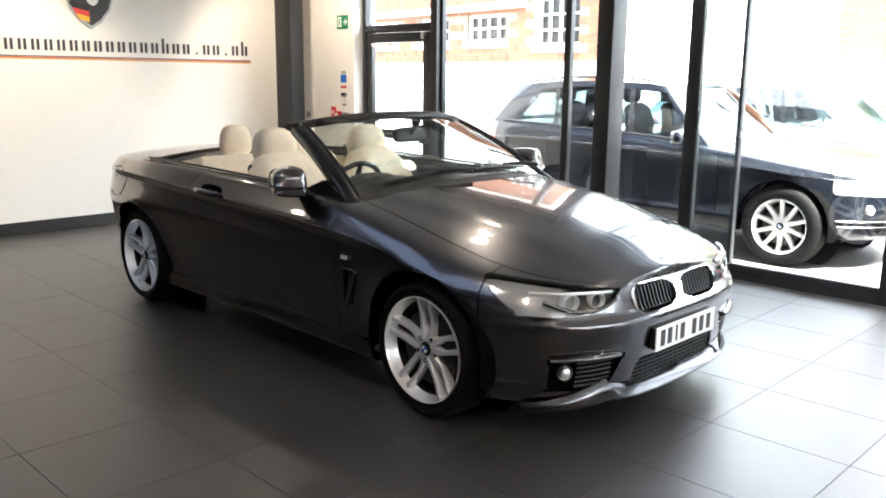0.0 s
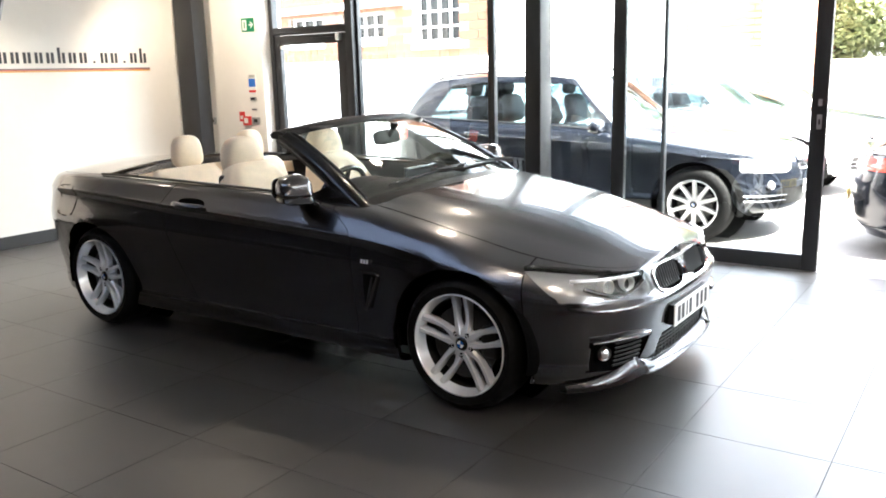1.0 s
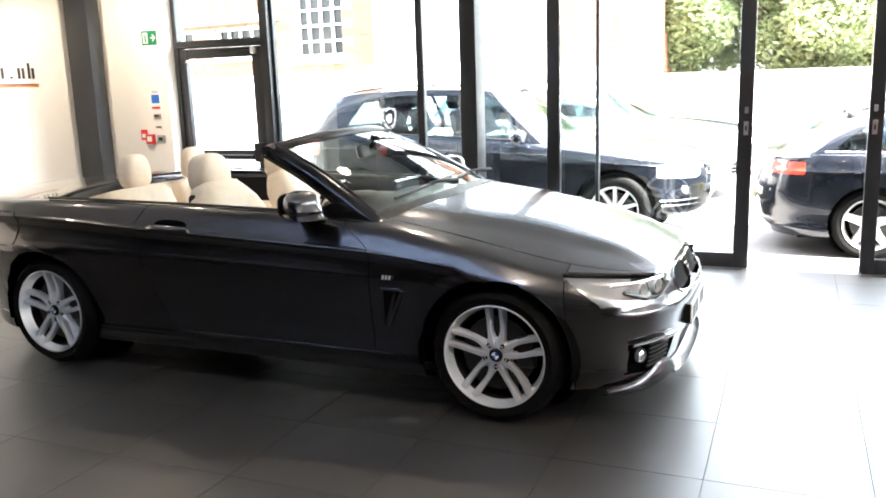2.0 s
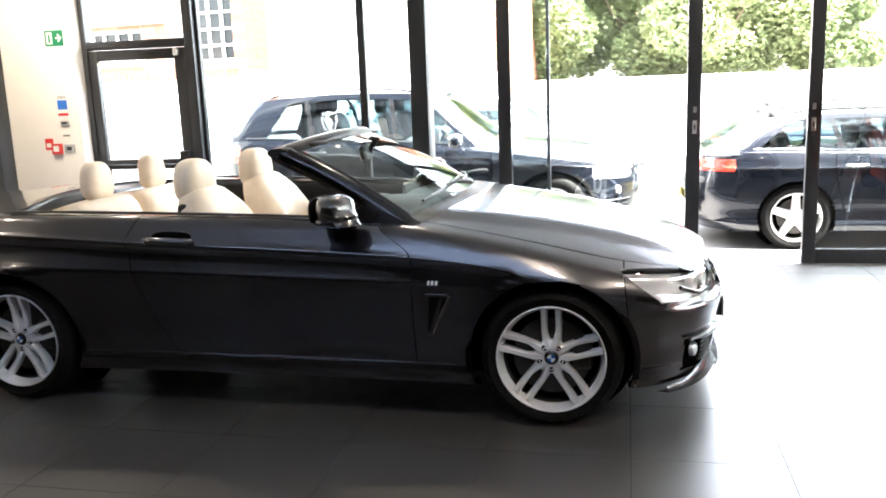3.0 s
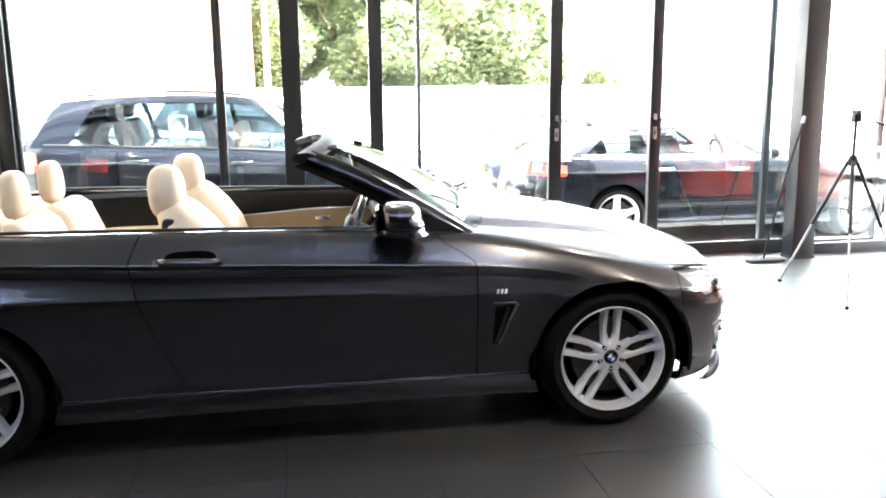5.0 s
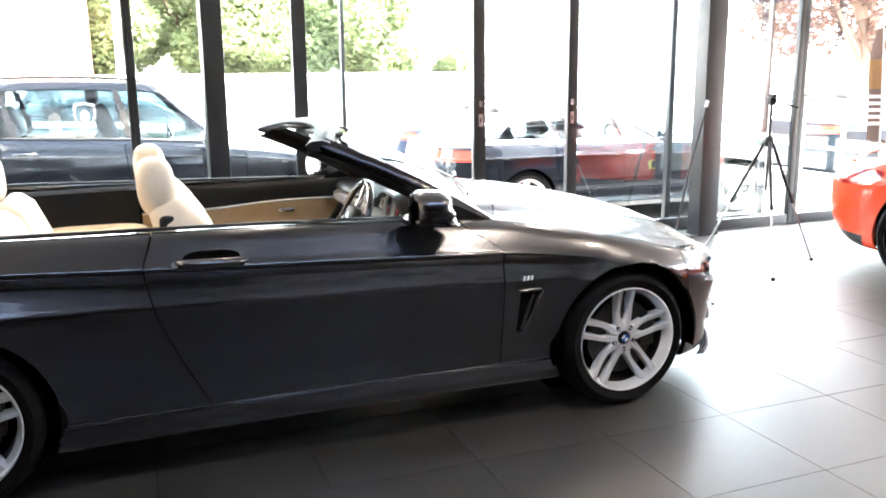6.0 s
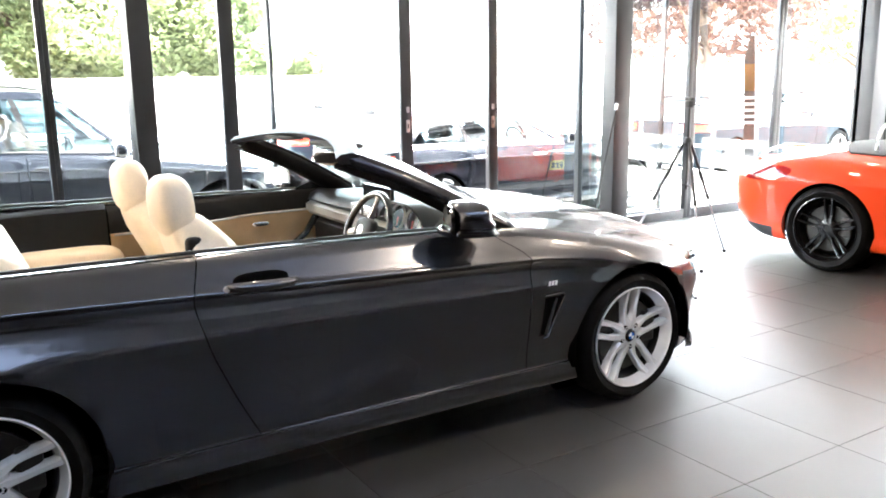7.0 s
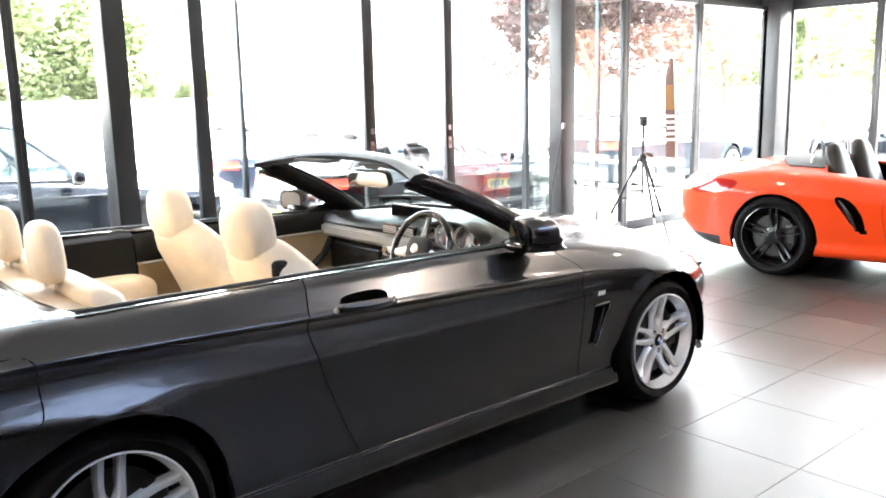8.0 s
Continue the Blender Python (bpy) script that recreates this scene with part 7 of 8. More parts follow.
def tree(name, x, y, h, radii, leaf, seed, count=9000, size=0.16, label="", lift=0.62):
    t = thing(name, pose(x, y, OUT_Z), label, "tree", group="trees outside")
    rnd = random.Random(seed)
    bm = bmesh.new()
    pts = [(rnd.uniform(-0.1, 0.1) * k, rnd.uniform(-0.1, 0.1) * k, h * lift * k / 5) for k in range(6)]
    sweep(bm, pts, [0.26, 0.20, 0.17, 0.15, 0.12, 0.08], 10)
    for k in range(9):
        a = 2 * math.pi * k / 9 + rnd.uniform(-0.3, 0.3)
        z0 = h * rnd.uniform(0.25, 0.55)
        rr = rnd.uniform(0.5, 0.8)
        sweep(bm, [(0, 0, z0), (math.cos(a) * radii[0] * rr * 0.5, math.sin(a) * radii[1] * rr * 0.5, z0 + 0.12 * h), (math.cos(a) * radii[0] * rr, math.sin(a) * radii[1] * rr, z0 + 0.26 * h)], [0.09, 0.05, 0.02], 7)
    part("trunk", bm, BARK, t, smooth=60)
    me = leaf_cloud((0, 0, h * 0.62), radii, count, size, seed)
    me.materials.append(leaf)
    ob = new("crown", me)
    ob.parent = t


build_house()
for k, (x, y, h, r) in enumerate(((30, 7.5, 8.5, 4.2), (31, 2.2, 8.0, 4.5), (32, -2.6, 7.0, 3.4), (36, 11.5, 10, 5), (37, 4.5, 11, 5.5), (37.5, -1.0, 9, 5), (29, 5.6, 6.5, 3.0), (29.5, -0.4, 6.0, 3.0), (30.5, -4.0, 5.5, 2.2), (30, -7.4, 2.7, 1.0))):
    tree("leafy_tree", x, y, h, (r, r, h * 0.42), LEAF, 10 + k, 34000, 0.115, "bushy green tree behind the car park")
for k, (x, y, h, r) in enumerate(((14.2, -11.0, 7.5, 2.6), (18.5, -16.0, 8.0, 3.0))):
    tree("copper_tree", x, y, h, (r, r, h * 0.36), LEAF_RED, 30 + k, 12000, 0.11, "sparse copper-leaved tree by the road")
for k, (x, y, h, r) in enumerate(((12.0, -27, 5, 2.5), (17.0, -30, 6, 2.6), (24, -34, 6, 3.5))):
    tree("leafy_tree", x, y, h, (r, r, h * 0.42), LEAF, 50 + k, 4000, 0.22, "green garden tree across the road")
# pale boundary wall below the trees
bm = bmesh.new()
for k in range(14):
    y0 = -10 + 2.4 * k
    box(bm, (26.0, y0 + 0.01, OUT_Z - 0.1), (26.3, y0 + 2.39, 1.58), 0.01)
box(bm, (25.96, -10, 1.58), (26.34, 23.6, 1.68), 0.01)
structure("boundary_wall", bm, WHITE_GLOSS, "pale boundary wall of the car park")
# pale commercial building on the far side
pb = thing("pale_building", pose(0, 0, OUT_Z), "long pale flat-roofed building across the road", "building")
part("wall", boxed((33, -46, 0), (45, -6.5, 7.5)), WHITE_GLOSS, pb)
part("parapet", boxed((32.8, -46, 7.5), (45, -6.4, 7.9), 0.02), WHITE_GLOSS, pb)
for za in (4.35, 2.10):
    bm = bmesh.new()
    sweep(bm, [(32.9, -6.6, za), (32.9, -9.6, za)], 0.05, 6)
    part("eaves_gutter", bm, ROOF_TILE, pb, smooth=60)
bm = bmesh.new()
sweep(bm, [(26.4, -9.0, 3.75), (31.0, -15.0, 4.55), (36.0, -21.5, 5.3)], 0.04, 6)
cb = thing("overhead_cable", pose(0, 0, 0), "thin dark cable sagging between two poles across the road", "cable")
part("cable", bm, SATIN_BLACK, cb, smooth=60)
for px, py in ((26.4, -9.0), (36.0, -21.5)):
    bm = bmesh.new()
    sweep(bm, [(px, py, OUT_Z), (px, py, 5.4)], [0.06, 0.045], 8)
    part("pole", bm, WHITE_GLOSS, cb, smooth=60)
pb2 = thing("pale_house", pose(0, 0, OUT_Z), "pale rendered house across the road", "house")
part("wall", boxed((-4, -44, 0), (14, -36, 5.2)), WHITE_GLOSS, pb2)
bm = bmesh.new()
grid(bm, [[(-4.6, -35.5, 5.1), (14.6, -35.5, 5.1)], [(-4.6, -40, 7.8), (14.6, -40, 7.8)], [(-4.6, -44.5, 5.1), (14.6, -44.5, 5.1)]])
thicken(bm, 0.15)
part("roof", bm, ROOF_TILE, pb2)
# unseen brick block, added south-west to keep bright sky out of the pane reflections
veil_block = thing("brick_terrace", pose(0, 0, OUT_Z), "unseen brown brick block that darkens the pane reflections", "building")
part("wall", boxed((-46, -34, 0), (-7, -26, 6.2)), BRICK, veil_block)
bm = bmesh.new()
grid(bm, [[(-46.5, -25.6, 6.1), (-6.5, -25.6, 6.1)], [(-46.5, -30, 9.0), (-6.5, -30, 9.0)], [(-46.5, -34.4, 6.1), (-6.5, -34.4, 6.1)]])
thicken(bm, 0.15)
part("roof", bm, ROOF_TILE, veil_block)
# unseen wall, added so that the panes don't mirror the sunlit ground
structure("boundary_wall_south", boxed((-16, -12.3, OUT_Z), (1.5, -12.0, 2.3), 0.01), BRICK, "unseen brown brick wall that hides sunlit ground from the panes")
# street lamp
lp = thing("street_lamp", pose(18.1, 4.8, OUT_Z), "slim grey street lamp post", "street lamp")
bm = bmesh.new()
sweep(bm, [(0, 0, 0), (0, 0, 1.2), (0, 0, 6.5)], [0.075, 0.07, 0.05], 12)
part("post", bm, STEEL_GREY, lp, smooth=60)
bm = bmesh.new()
superbox(bm, (-0.3, 0, 6.5), (0.35, 0.13, 0.07), 0.6)
part("lamp_head", bm, STEEL_GREY, lp, smooth=60)

# ---- the orange sports car ----
ROAD = dict(
    shoulder=[(-0.97, 0.58), (-0.5, 0.73), (0.0, 0.815), (0.4, 0.815), (1.0, 0.805), (1.6, 0.835), (2.1, 0.890), (2.5, 0.905), (2.9, 0.875), (3.4, 0.80)],
    centre=[(-0.97, 0.58), (-0.5, 0.70), (0.0, 0.79), (0.5, 0.87), (0.75, 0.90), (1.8, 0.93), (2.3, 0.985), (2.6, 0.98), (3.0, 0.93), (3.4, 0.82)],
    width=[(-0.97, 0.80), (0.0, 0.885), (0.8, 0.865), (1.5, 0.872), (2.2, 0.895), (2.55, 0.902), (3.0, 0.87), (3.45, 0.80)],
    nose=[(0.15, -0.80), (0.22, -0.90), (0.40, -0.95), (0.55, -0.93), (0.65, -0.85), (0.8, -0.7)],
    tail=[(0.18, 3.29), (0.28, 3.49), (0.38, 3.59), (0.55, 3.61), (0.70, 3.59), (0.80, 3.51), (0.92, 3.39)],
    levels=[(0.185, 0.14), (0.20, 0.06), (0.225, 0.03), (0.265, 0.02), (0.33, 0.03), (0.42, 0.02), (0.49, 0.012), (1.0, 0.002), (1.7, 0.000), (2.0, 0.006), (2.3, 0.026), (2.7, 0.07), (2.9, 0.11), (3.0, 0.15)],
    crease=[(-0.97, 0.50), (0.0, 0.68), (1.0, 0.68), (2.4, 0.74), (3.4, 0.70)], corners=(0.05, 2.72), round=(2.2, 2.0, 2.6, 2.8), crown=2.4, nf=20, ns=56, nr=22, nk=44, nt=16)


def build_roadster(at):
    car = thing("orange_sports_car", at, "orange-red open two-seat sports car on black wheels", "car")
    S = car_shell(ROAD)
    wb, hz, R = 2.475, 0.345, 0.372
    af = lambda x, y, z, w: math.hypot(y, z - hz) - R if x > 0.4 else 1.0
    ar = lambda x, y, z, w: math.hypot(y - wb, z - hz) - R if x > 0.4 else 1.0
    cab = lambda x, y, z, w: min(y - 0.72 - 0.2 * x * x, 2.22 - 0.25 * x * x - y, (w - 0.06) * 0.7)
    hoodc = lambda x, y, z, w: min(y - 2.24 + 0.25 * x * x, 2.66 - 0.55 * x * x - y, (w - 0.16) * 0.7)
    vent = lambda x, y, z, w: (1 - abs((y - 1.83 - 0.62 * (z - 0.57) - 0.9 * (z - 0.57) ** 2) / (0.058 + 0.14 * (z - 0.47))) ** 2.5 - abs((z - 0.57) / 0.155) ** 2.5) * 0.05 if (x > 0.5 and 1.4 < y < 2.3) else -1.0
    tl = lambda x, y, z, w: (1 - abs((y - 3.06 + 0.5 * (z - 0.76)) / 0.25) ** 2.2 - abs((z - 0.755 + 0.10 * (y - 3.0)) / 0.060) ** 2.2) * 0.05 if (x > 0.3 and y > 2.7) else -1.0
    dif = lambda x, y, z, w: min(0.300 - z, y - 2.95) if y > 2.5 else -1.0
    g = 0.003
    d0 = lambda x, y, z, w: y - 0.62 if w < 0.15 else 1.0
    d1 = lambda x, y, z, w: y - 1.62 + 0.18 * max(0, 0.6 - z) if w < 0.15 else 1.0
    lid = lambda x, y, z, w: (w - 0.22) * 0.8
    for f in (af, ar, cab, hoodc, vent, tl, dif):
        iso(S, f)
    for f in (d0, d1, lid):
        iso(S, lambda *q: f(*q) - g)
        iso(S, lambda *q: f(*q) + g)
    solid = lambda *q: af(*q) > 0 and ar(*q) > 0 and cab(*q) < 0
    body = lambda *q: solid(*q) and hoodc(*q) < 0 and vent(*q) < 0 and tl(*q) < 0 and dif(*q) < 0
    part("inner_lining", mirror_x(shrunk(pick(S, solid, 0), 0.03)), DARK_VOID, car)

    def both(nm, test, mat, lab="", fl=0.012):
        a = pick(S, test, fl)
        b = flipped(a.copy())
        part(nm, a, mat, car, lab, smooth=35)
        part(nm, b, mat, car, lab, smooth=35)
    part("front_lid", mirror_x(pick(S, lambda *q: body(*q) and lid(*q) > g and q[1] < 1.3)), ORANGE_PAINT, car, smooth=35)
    part("rear_lid", mirror_x(pick(S, lambda *q: body(*q) and lid(*q) > g and q[1] >= 1.3)), ORANGE_PAINT, car, smooth=35)
    both("front_wing", lambda *q: body(*q) and lid(*q) < -g and d0(*q) < -g, ORANGE_PAINT)
    both("door", lambda *q: body(*q) and lid(*q) < -g and d0(*q) > g and d1(*q) < -g, ORANGE_PAINT)
    both("rear_wing", lambda *q: body(*q) and lid(*q) < -g and d1(*q) > g, ORANGE_PAINT)
    both("tail_light", lambda *q: tl(*q) > 0, DARK_RED_LENS, "dark red tail light")
    part("rear_diffuser", mirror_x(pick(S, lambda *q: dif(*q) > 0)), SATIN_BLACK, car, "black lower rear valance", smooth=35)
    hood = pick(S, lambda *q: hoodc(*q) > 0, 0)
    for v in hood.verts:
        v.co.z += 0.012
    part("folded_roof", mirror_x(rim(hood, 0.03)), CANVAS, car, "dark grey folded canvas roof", smooth=40)
    for s in (-1, 1):
        bm = bmesh.new()
        sweep(bm, [(s * 0.868, 1.858 + 0.62 * (z - 0.57) + 0.9 * (z - 0.57) ** 2, z) for z in np.linspace(0.46, 0.69, 8)], [0.008 + 0.013 * math.sin(math.pi * k / 7) for k in range(8)], 8)
        part("vent_blade", bm, GLOSS_BLACK, car, "black side intake blade", smooth=60)
        wheel(car, "front_wheel", (s * 0.78, 0, hz), s, 0.345, 0.262, 0.235, 5, BLACK_ALLOY, 0.03, False, True, False, 0.026)
        wheel(car, "rear_wheel", (s * 0.775, wb, hz), s, 0.345, 0.262, 0.265, 5, BLACK_ALLOY, 0.045, False, True, False, 0.026)
        for y in (0, wb):
            bm = bmesh.new()
            lathe(bm, [(R + 0.03, s * 0.45), (R + 0.03, s * 0.84), (R - 0.004, s * 0.872)], 24, a0=-12, a1=192, centre=(0, y, hz))
            part("arch_liner", bm, DARK_VOID, car, smooth=60)
            bm = bmesh.new()
            lathe(bm, [(0.0, s * 0.55), (R + 0.03, s * 0.55)], 24, centre=(0, y, hz))
            part("well_wall", bm, DARK_VOID, car)
        # seats, hoops, mirrors
        bm = bmesh.new()
        loft_rings(bm, [((s * 0.36, 1.94, 0.40), 0.19, 0.07, 0), ((s * 0.36, 2.00, 0.60), 0.235, 0.09, -10), ((s * 0.36, 2.08, 0.84), 0.215, 0.085, -14), ((s * 0.36, 2.125, 0.97), 0.165, 0.080, -14), ((s * 0.36, 2.150, 1.05), 0.130, 0.072, -14), ((s * 0.36, 2.165, 1.105), 0.100, 0.055, -14), ((s * 0.36, 2.172, 1.125), 0.055, 0.028, -14)], 28, 0.75)
        st = part("seat", bm, BLACK_LEATHER, car, "black leather sports seat", smooth=60)
        bm = bmesh.new()
        sweep(bm, [(s * 0.36 + dx, 2.02 + 0.10 * k, 0.80 + 0.28 * k) for dx in (0.10,) for k in (0, 0.5, 1.0)], 0.012, 6)
        part("seat_piping", bm, LEATHER, st, smooth=60)
        bm = bmesh.new()
        sweep(bm, [(s * 0.36 + 0.15 * math.cos(a), 2.29, 0.95 + 0.21 * math.sin(a)) for a in np.linspace(0, math.pi, 14)], 0.014, 10)
        part("roll_hoop", bm, SATIN_SILVER, car, "silver roll hoop", smooth=60)
        bm = bmesh.new()
        superbox(bm, (s * 0.93, 0.86, 0.94), (0.10, 0.055, 0.065), 0.7)
        part("wing_mirror", bm, ORANGE_PAINT, car, smooth=50)
        bm = bmesh.new()
        sweep(bm, [(s * 0.66, 0.75, 0.86), (s * 0.60, 1.05, 1.08), (s * 0.54, 1.24, 1.20)], [0.035, 0.028, 0.024], 10, flat=0.7)
        part("screen_pillar", bm, ORANGE_PAINT, car, smooth=60)
        bm = bmesh.new()
        lathe(bm, [(0.035, 0.0), (0.042, 0.0), (0.042, 0.07), (0.035, 0.07)], 20, axis="y", centre=(s * 0.10, 3.54, 0.27))
        part("exhaust_tip", bm, CHROME, car, "chrome exhaust tip", smooth=60)
    bm = bmesh.new()
    sweep(bm, [(0.56 * t, 1.24 - 0.12 * (1 - t * t), 1.20 + 0.035 * (1 - t * t)) for t in np.linspace(-1, 1, 15)], 0.024, 10)
    part("header_rail", bm, GLOSS_BLACK, car, smooth=60)
    bm = bmesh.new()
    rows = [[Vector((0.64 * t, 0.55 + 0.2 * t * t, 0.90 - 0.03 * t * t)).lerp(Vector((0.54 * t, 1.13 + 0.11 * t * t, 1.235 - 0.035 * t * t)), v) for t in np.linspace(-1, 1, 15)] for v in np.linspace(0, 1, 6)]
    grid(bm, rows)
    thicken(bm, 0.004)
    part("windscreen", bm, SCREEN_GLASS, car, smooth=60).visible_shadow = False
    bm = bmesh.new()
    sweep(bm, [(x, 1.02, 0.80) for x in np.linspace(-0.66, 0.66, 9)], 0.13, 12, flat=0.6)
    part("dashboard", bm, BLACK_LEATHER, car, smooth=60)
    part("wind_deflector", boxed((-0.22, 2.24, 0.92), (0.22, 2.25, 1.13), 0.004), SATIN_BLACK, car, "black mesh wind deflector", smooth=50)
    part("cabin_floor", boxed((-0.68, 0.75, 0.24), (0.68, 2.18, 0.30), 0.01), BLACK_LEATHER, car)
    # rear spoiler edge and plate
    bm = bmesh.new()
    sweep(bm, [(x, 3.35 - 0.35 * x * x, 0.905 - 0.12 * x * x) for x in np.linspace(-0.66, 0.66, 15)], 0.018, 8, flat=0.6)
    part("rear_spoiler", bm, ORANGE_PAINT, car, smooth=60)
    number_plate(car, 3.625, 0.50, PLATE_YELLOW)
    bm = bmesh.new()
    for k in range(7):
        box(bm, (-0.21 + 0.062 * k, 3.595, 0.665), (-0.17 + 0.062 * k, 3.612, 0.70), 0.002)
    part("rear_badge", bm, CHROME, car, "row of plain bright badge shapes")
    return car


build_roadster(pose(1.42, -1.55, 0, 0, 0, -83))


# ---- on the end wall ----
def wall_sign():
    y = NORTH_Y
    root = thing("wall_lettering", pose(0, 0, 0), "dark grey lettering over thin dark, red and gold lines", "sign")
    # pairs of plain upright bars in the rhythm of the letters: f x-height, t tall, d dot
    kinds = "ttffffffffffffftff" + "d" + "ff" + "d" + "ft"
    x, step = 2.70, 0.1215
    base, xh, st = 1.775, 0.105, 0.024
    for k, c in enumerate(kinds):
        x0 = x + k * step + 0.006
        wdt, h = 0.074, (0.155 if c == "t" else xh)
        bm = bmesh.new()
        if c == "d":
            box(bm, (x0 + 0.03, y - 0.012, base), (x0 + 0.052, y - 0.001, base + 0.022), 0.002, 1)
        else:
            for u0, z0, u1, z1 in ((0, 0, st, h), (wdt - st, 0, wdt, xh)):
                box(bm, (x0 + u0, y - 0.012, base + z0), (x0 + u1, y - 0.001, base + z1))
        part("letter_bar", bm, GREY_VINYL, root)
    part("dark_line", boxed((2.66, y - 0.005, 1.715), (5.62, y - 0.001, 1.724)), GREY_VINYL, root, "thin dark line")
    part("red_line", boxed((2.66, y - 0.005, 1.704), (5.62, y - 0.001, 1.711)), SIGN_RED, root, "thin red line")
    part("gold_line", boxed((2.66, y - 0.005, 1.691), (5.62, y - 0.001, 1.700)), GOLD_INK, root, "thin gold line")
    # the shield
    sh = thing("wall_shield", pose(3.78, y, 2.31), "grey heraldic shield plaque with black, red and gold stripes", "sign")

    def outline(k):
        pts = [(-0.24, 0.30), (0.0, 0.335), (0.24, 0.30), (0.255, 0.05), (0.20, -0.13), (0.10, -0.25), (0.0, -0.315), (-0.10, -0.25), (-0.20, -0.13), (-0.255, 0.05)]
        return [(u * k, v * k) for u, v in pts]
    to3 = lambda u, v, d: (u, -0.004 - d, v)
    bm = bmesh.new()
    slab(bm, outline(1.0), 0.02, to3)
    part("shield_rim", bm, STEEL_GREY, sh)
    bm = bmesh.new()
    slab(bm, outline(0.90), 0.026, to3)
    part("shield_field", bm, GREY_VINYL, sh)
    for k, mt in enumerate((INK, SIGN_RED, GOLD_INK)):
        bm = bmesh.new()
        z1, z0 = -0.06 - 0.055 * k, -0.115 - 0.055 * k
        xl = lambda z: -0.225 + max(0, -0.05 - z) * 0.62
        slab(bm, [(xl(z0), z0), (-0.02, z0 - 0.03), (-0.02, z1 - 0.03), (xl(z1), z1)], 0.030, to3)
        part("stripe", bm, mt, sh)
    bm = bmesh.new()
    slab(bm, [(0.02 + 0.07 * math.cos(a), 0.02 + 0.11 * math.sin(a)) for a in np.linspace(0, 2 * math.pi, 16, endpoint=False)], 0.031, to3)
    part("emblem", bm, SIGN_WHITE, sh, "plain white emblem shape")


def wall_plate(name, y0, y1, z0, z1, mat, label, category="sign", depth=0.006):
    e = thing(name, pose(6.23, (y0 + y1) / 2, (z0 + z1) / 2), label, category)
    part("plate", boxed((-depth, -(y1 - y0) / 2, -(z1 - z0) / 2), (-0.0005, (y1 - y0) / 2, (z1 - z0) / 2), 0.002), mat, e)
    return e


def small_signs():
    # emergency exit sign: running figure left as a plain white bar group, arrow and door
    e = wall_plate("exit_sign", 7.735, 7.945, 2.075, 2.235, SIGN_WHITE, "green and white emergency exit sign with an arrow")
    part("green_field", boxed((-0.0085, -0.098, -0.073), (-0.006, 0.098, 0.073)), SIGN_GREEN, e)
    to3 = lambda u, v, d: (-0.0085 - d, u, v)
    for a, b in (((0.018, -0.055), (0.080, 0.055)),):
        part("door_shape", boxed((-0.0100, a[0], a[1]), (-0.0085, b[0], b[1])), SIGN_WHITE, e)
    part("figure_bar", boxed((-0.0115, 0.040, -0.040), (-0.0100, 0.058, 0.035)), SIGN_GREEN, e)
    part("arrow_shaft", boxed((-0.0100, -0.060, -0.008), (-0.0085, -0.018, 0.008)), SIGN_WHITE, e)
    bm = bmesh.new()
    slab(bm, [(-0.085, 0.0), (-0.045, 0.040), (-0.040, 0.026), (-0.062, 0.0), (-0.040, -0.026), (-0.045, -0.040)], 0.0015, to3)
    part("arrow_head", bm, SIGN_WHITE, e)
    # fire notice
    e = wall_plate("fire_notice", 7.775, 7.895, 1.405, 1.625, SIGN_WHITE, "small white and blue fire action notice")
    part("blue_field", boxed((-0.0075, -0.052, -0.03), (-0.006, 0.052, 0.06)), SIGN_BLUE, e)
    part("red_band", boxed((-0.0075, -0.055, -0.09), (-0.006, 0.055, -0.065)), SIGN_RED, e)
    for k in range(3):
        part("text_bar", boxed((-0.0075, -0.045, 0.075 + 0.01 * k), (-0.006, 0.045, 0.079 + 0.01 * k)), INK, e)
    e = wall_plate("thermostat", 7.785, 7.87, 1.335, 1.375, STEEL_GREY, "small grey wall control", "wall control", 0.02)
    part("display", boxed((-0.0215, -0.03, -0.01), (-0.020, 0.03, 0.01)), INK, e)
    e = wall_plate("wall_label", 7.79, 7.87, 1.225, 1.245, STEEL_GREY, "narrow grey label strip")
    part("text_bar", boxed((-0.0075, -0.03, -0.003), (-0.006, 0.03, 0.003)), INK, e)
    e = wall_plate("fire_sign", 7.985, 8.075, 1.10, 1.21, SIGN_RED, "red and white fire equipment sign")
    part("white_shape", boxed((-0.0075, -0.02, -0.03), (-0.006, 0.03, 0.01)), SIGN_WHITE, e)
    e = wall_plate("call_point", 7.885, 7.985, 1.06, 1.16, SIGN_RED, "red fire alarm call point", "alarm", 0.04)
    part("glass_plate", boxed((-0.0415, -0.03, -0.025), (-0.040, 0.03, 0.03)), SIGN_WHITE, e)
    e = wall_plate("key_switch", 7.755, 7.865, 1.07, 1.15, STEEL_GREY, "brushed steel key switch plate", "switch", 0.012)
    part("switch_insert", boxed((-0.0155, -0.028, -0.018), (-0.012, 0.028, 0.018), 0.002), INK, e)
    e = wall_plate("wall_socket", 8.475, 8.555, 1.06, 1.14, STEEL_GREY, "brushed steel wall socket", "socket", 0.01)
    part("socket_hole", boxed((-0.0125, -0.014, -0.014), (-0.010, 0.014, 0.014), 0.003), INK, e)


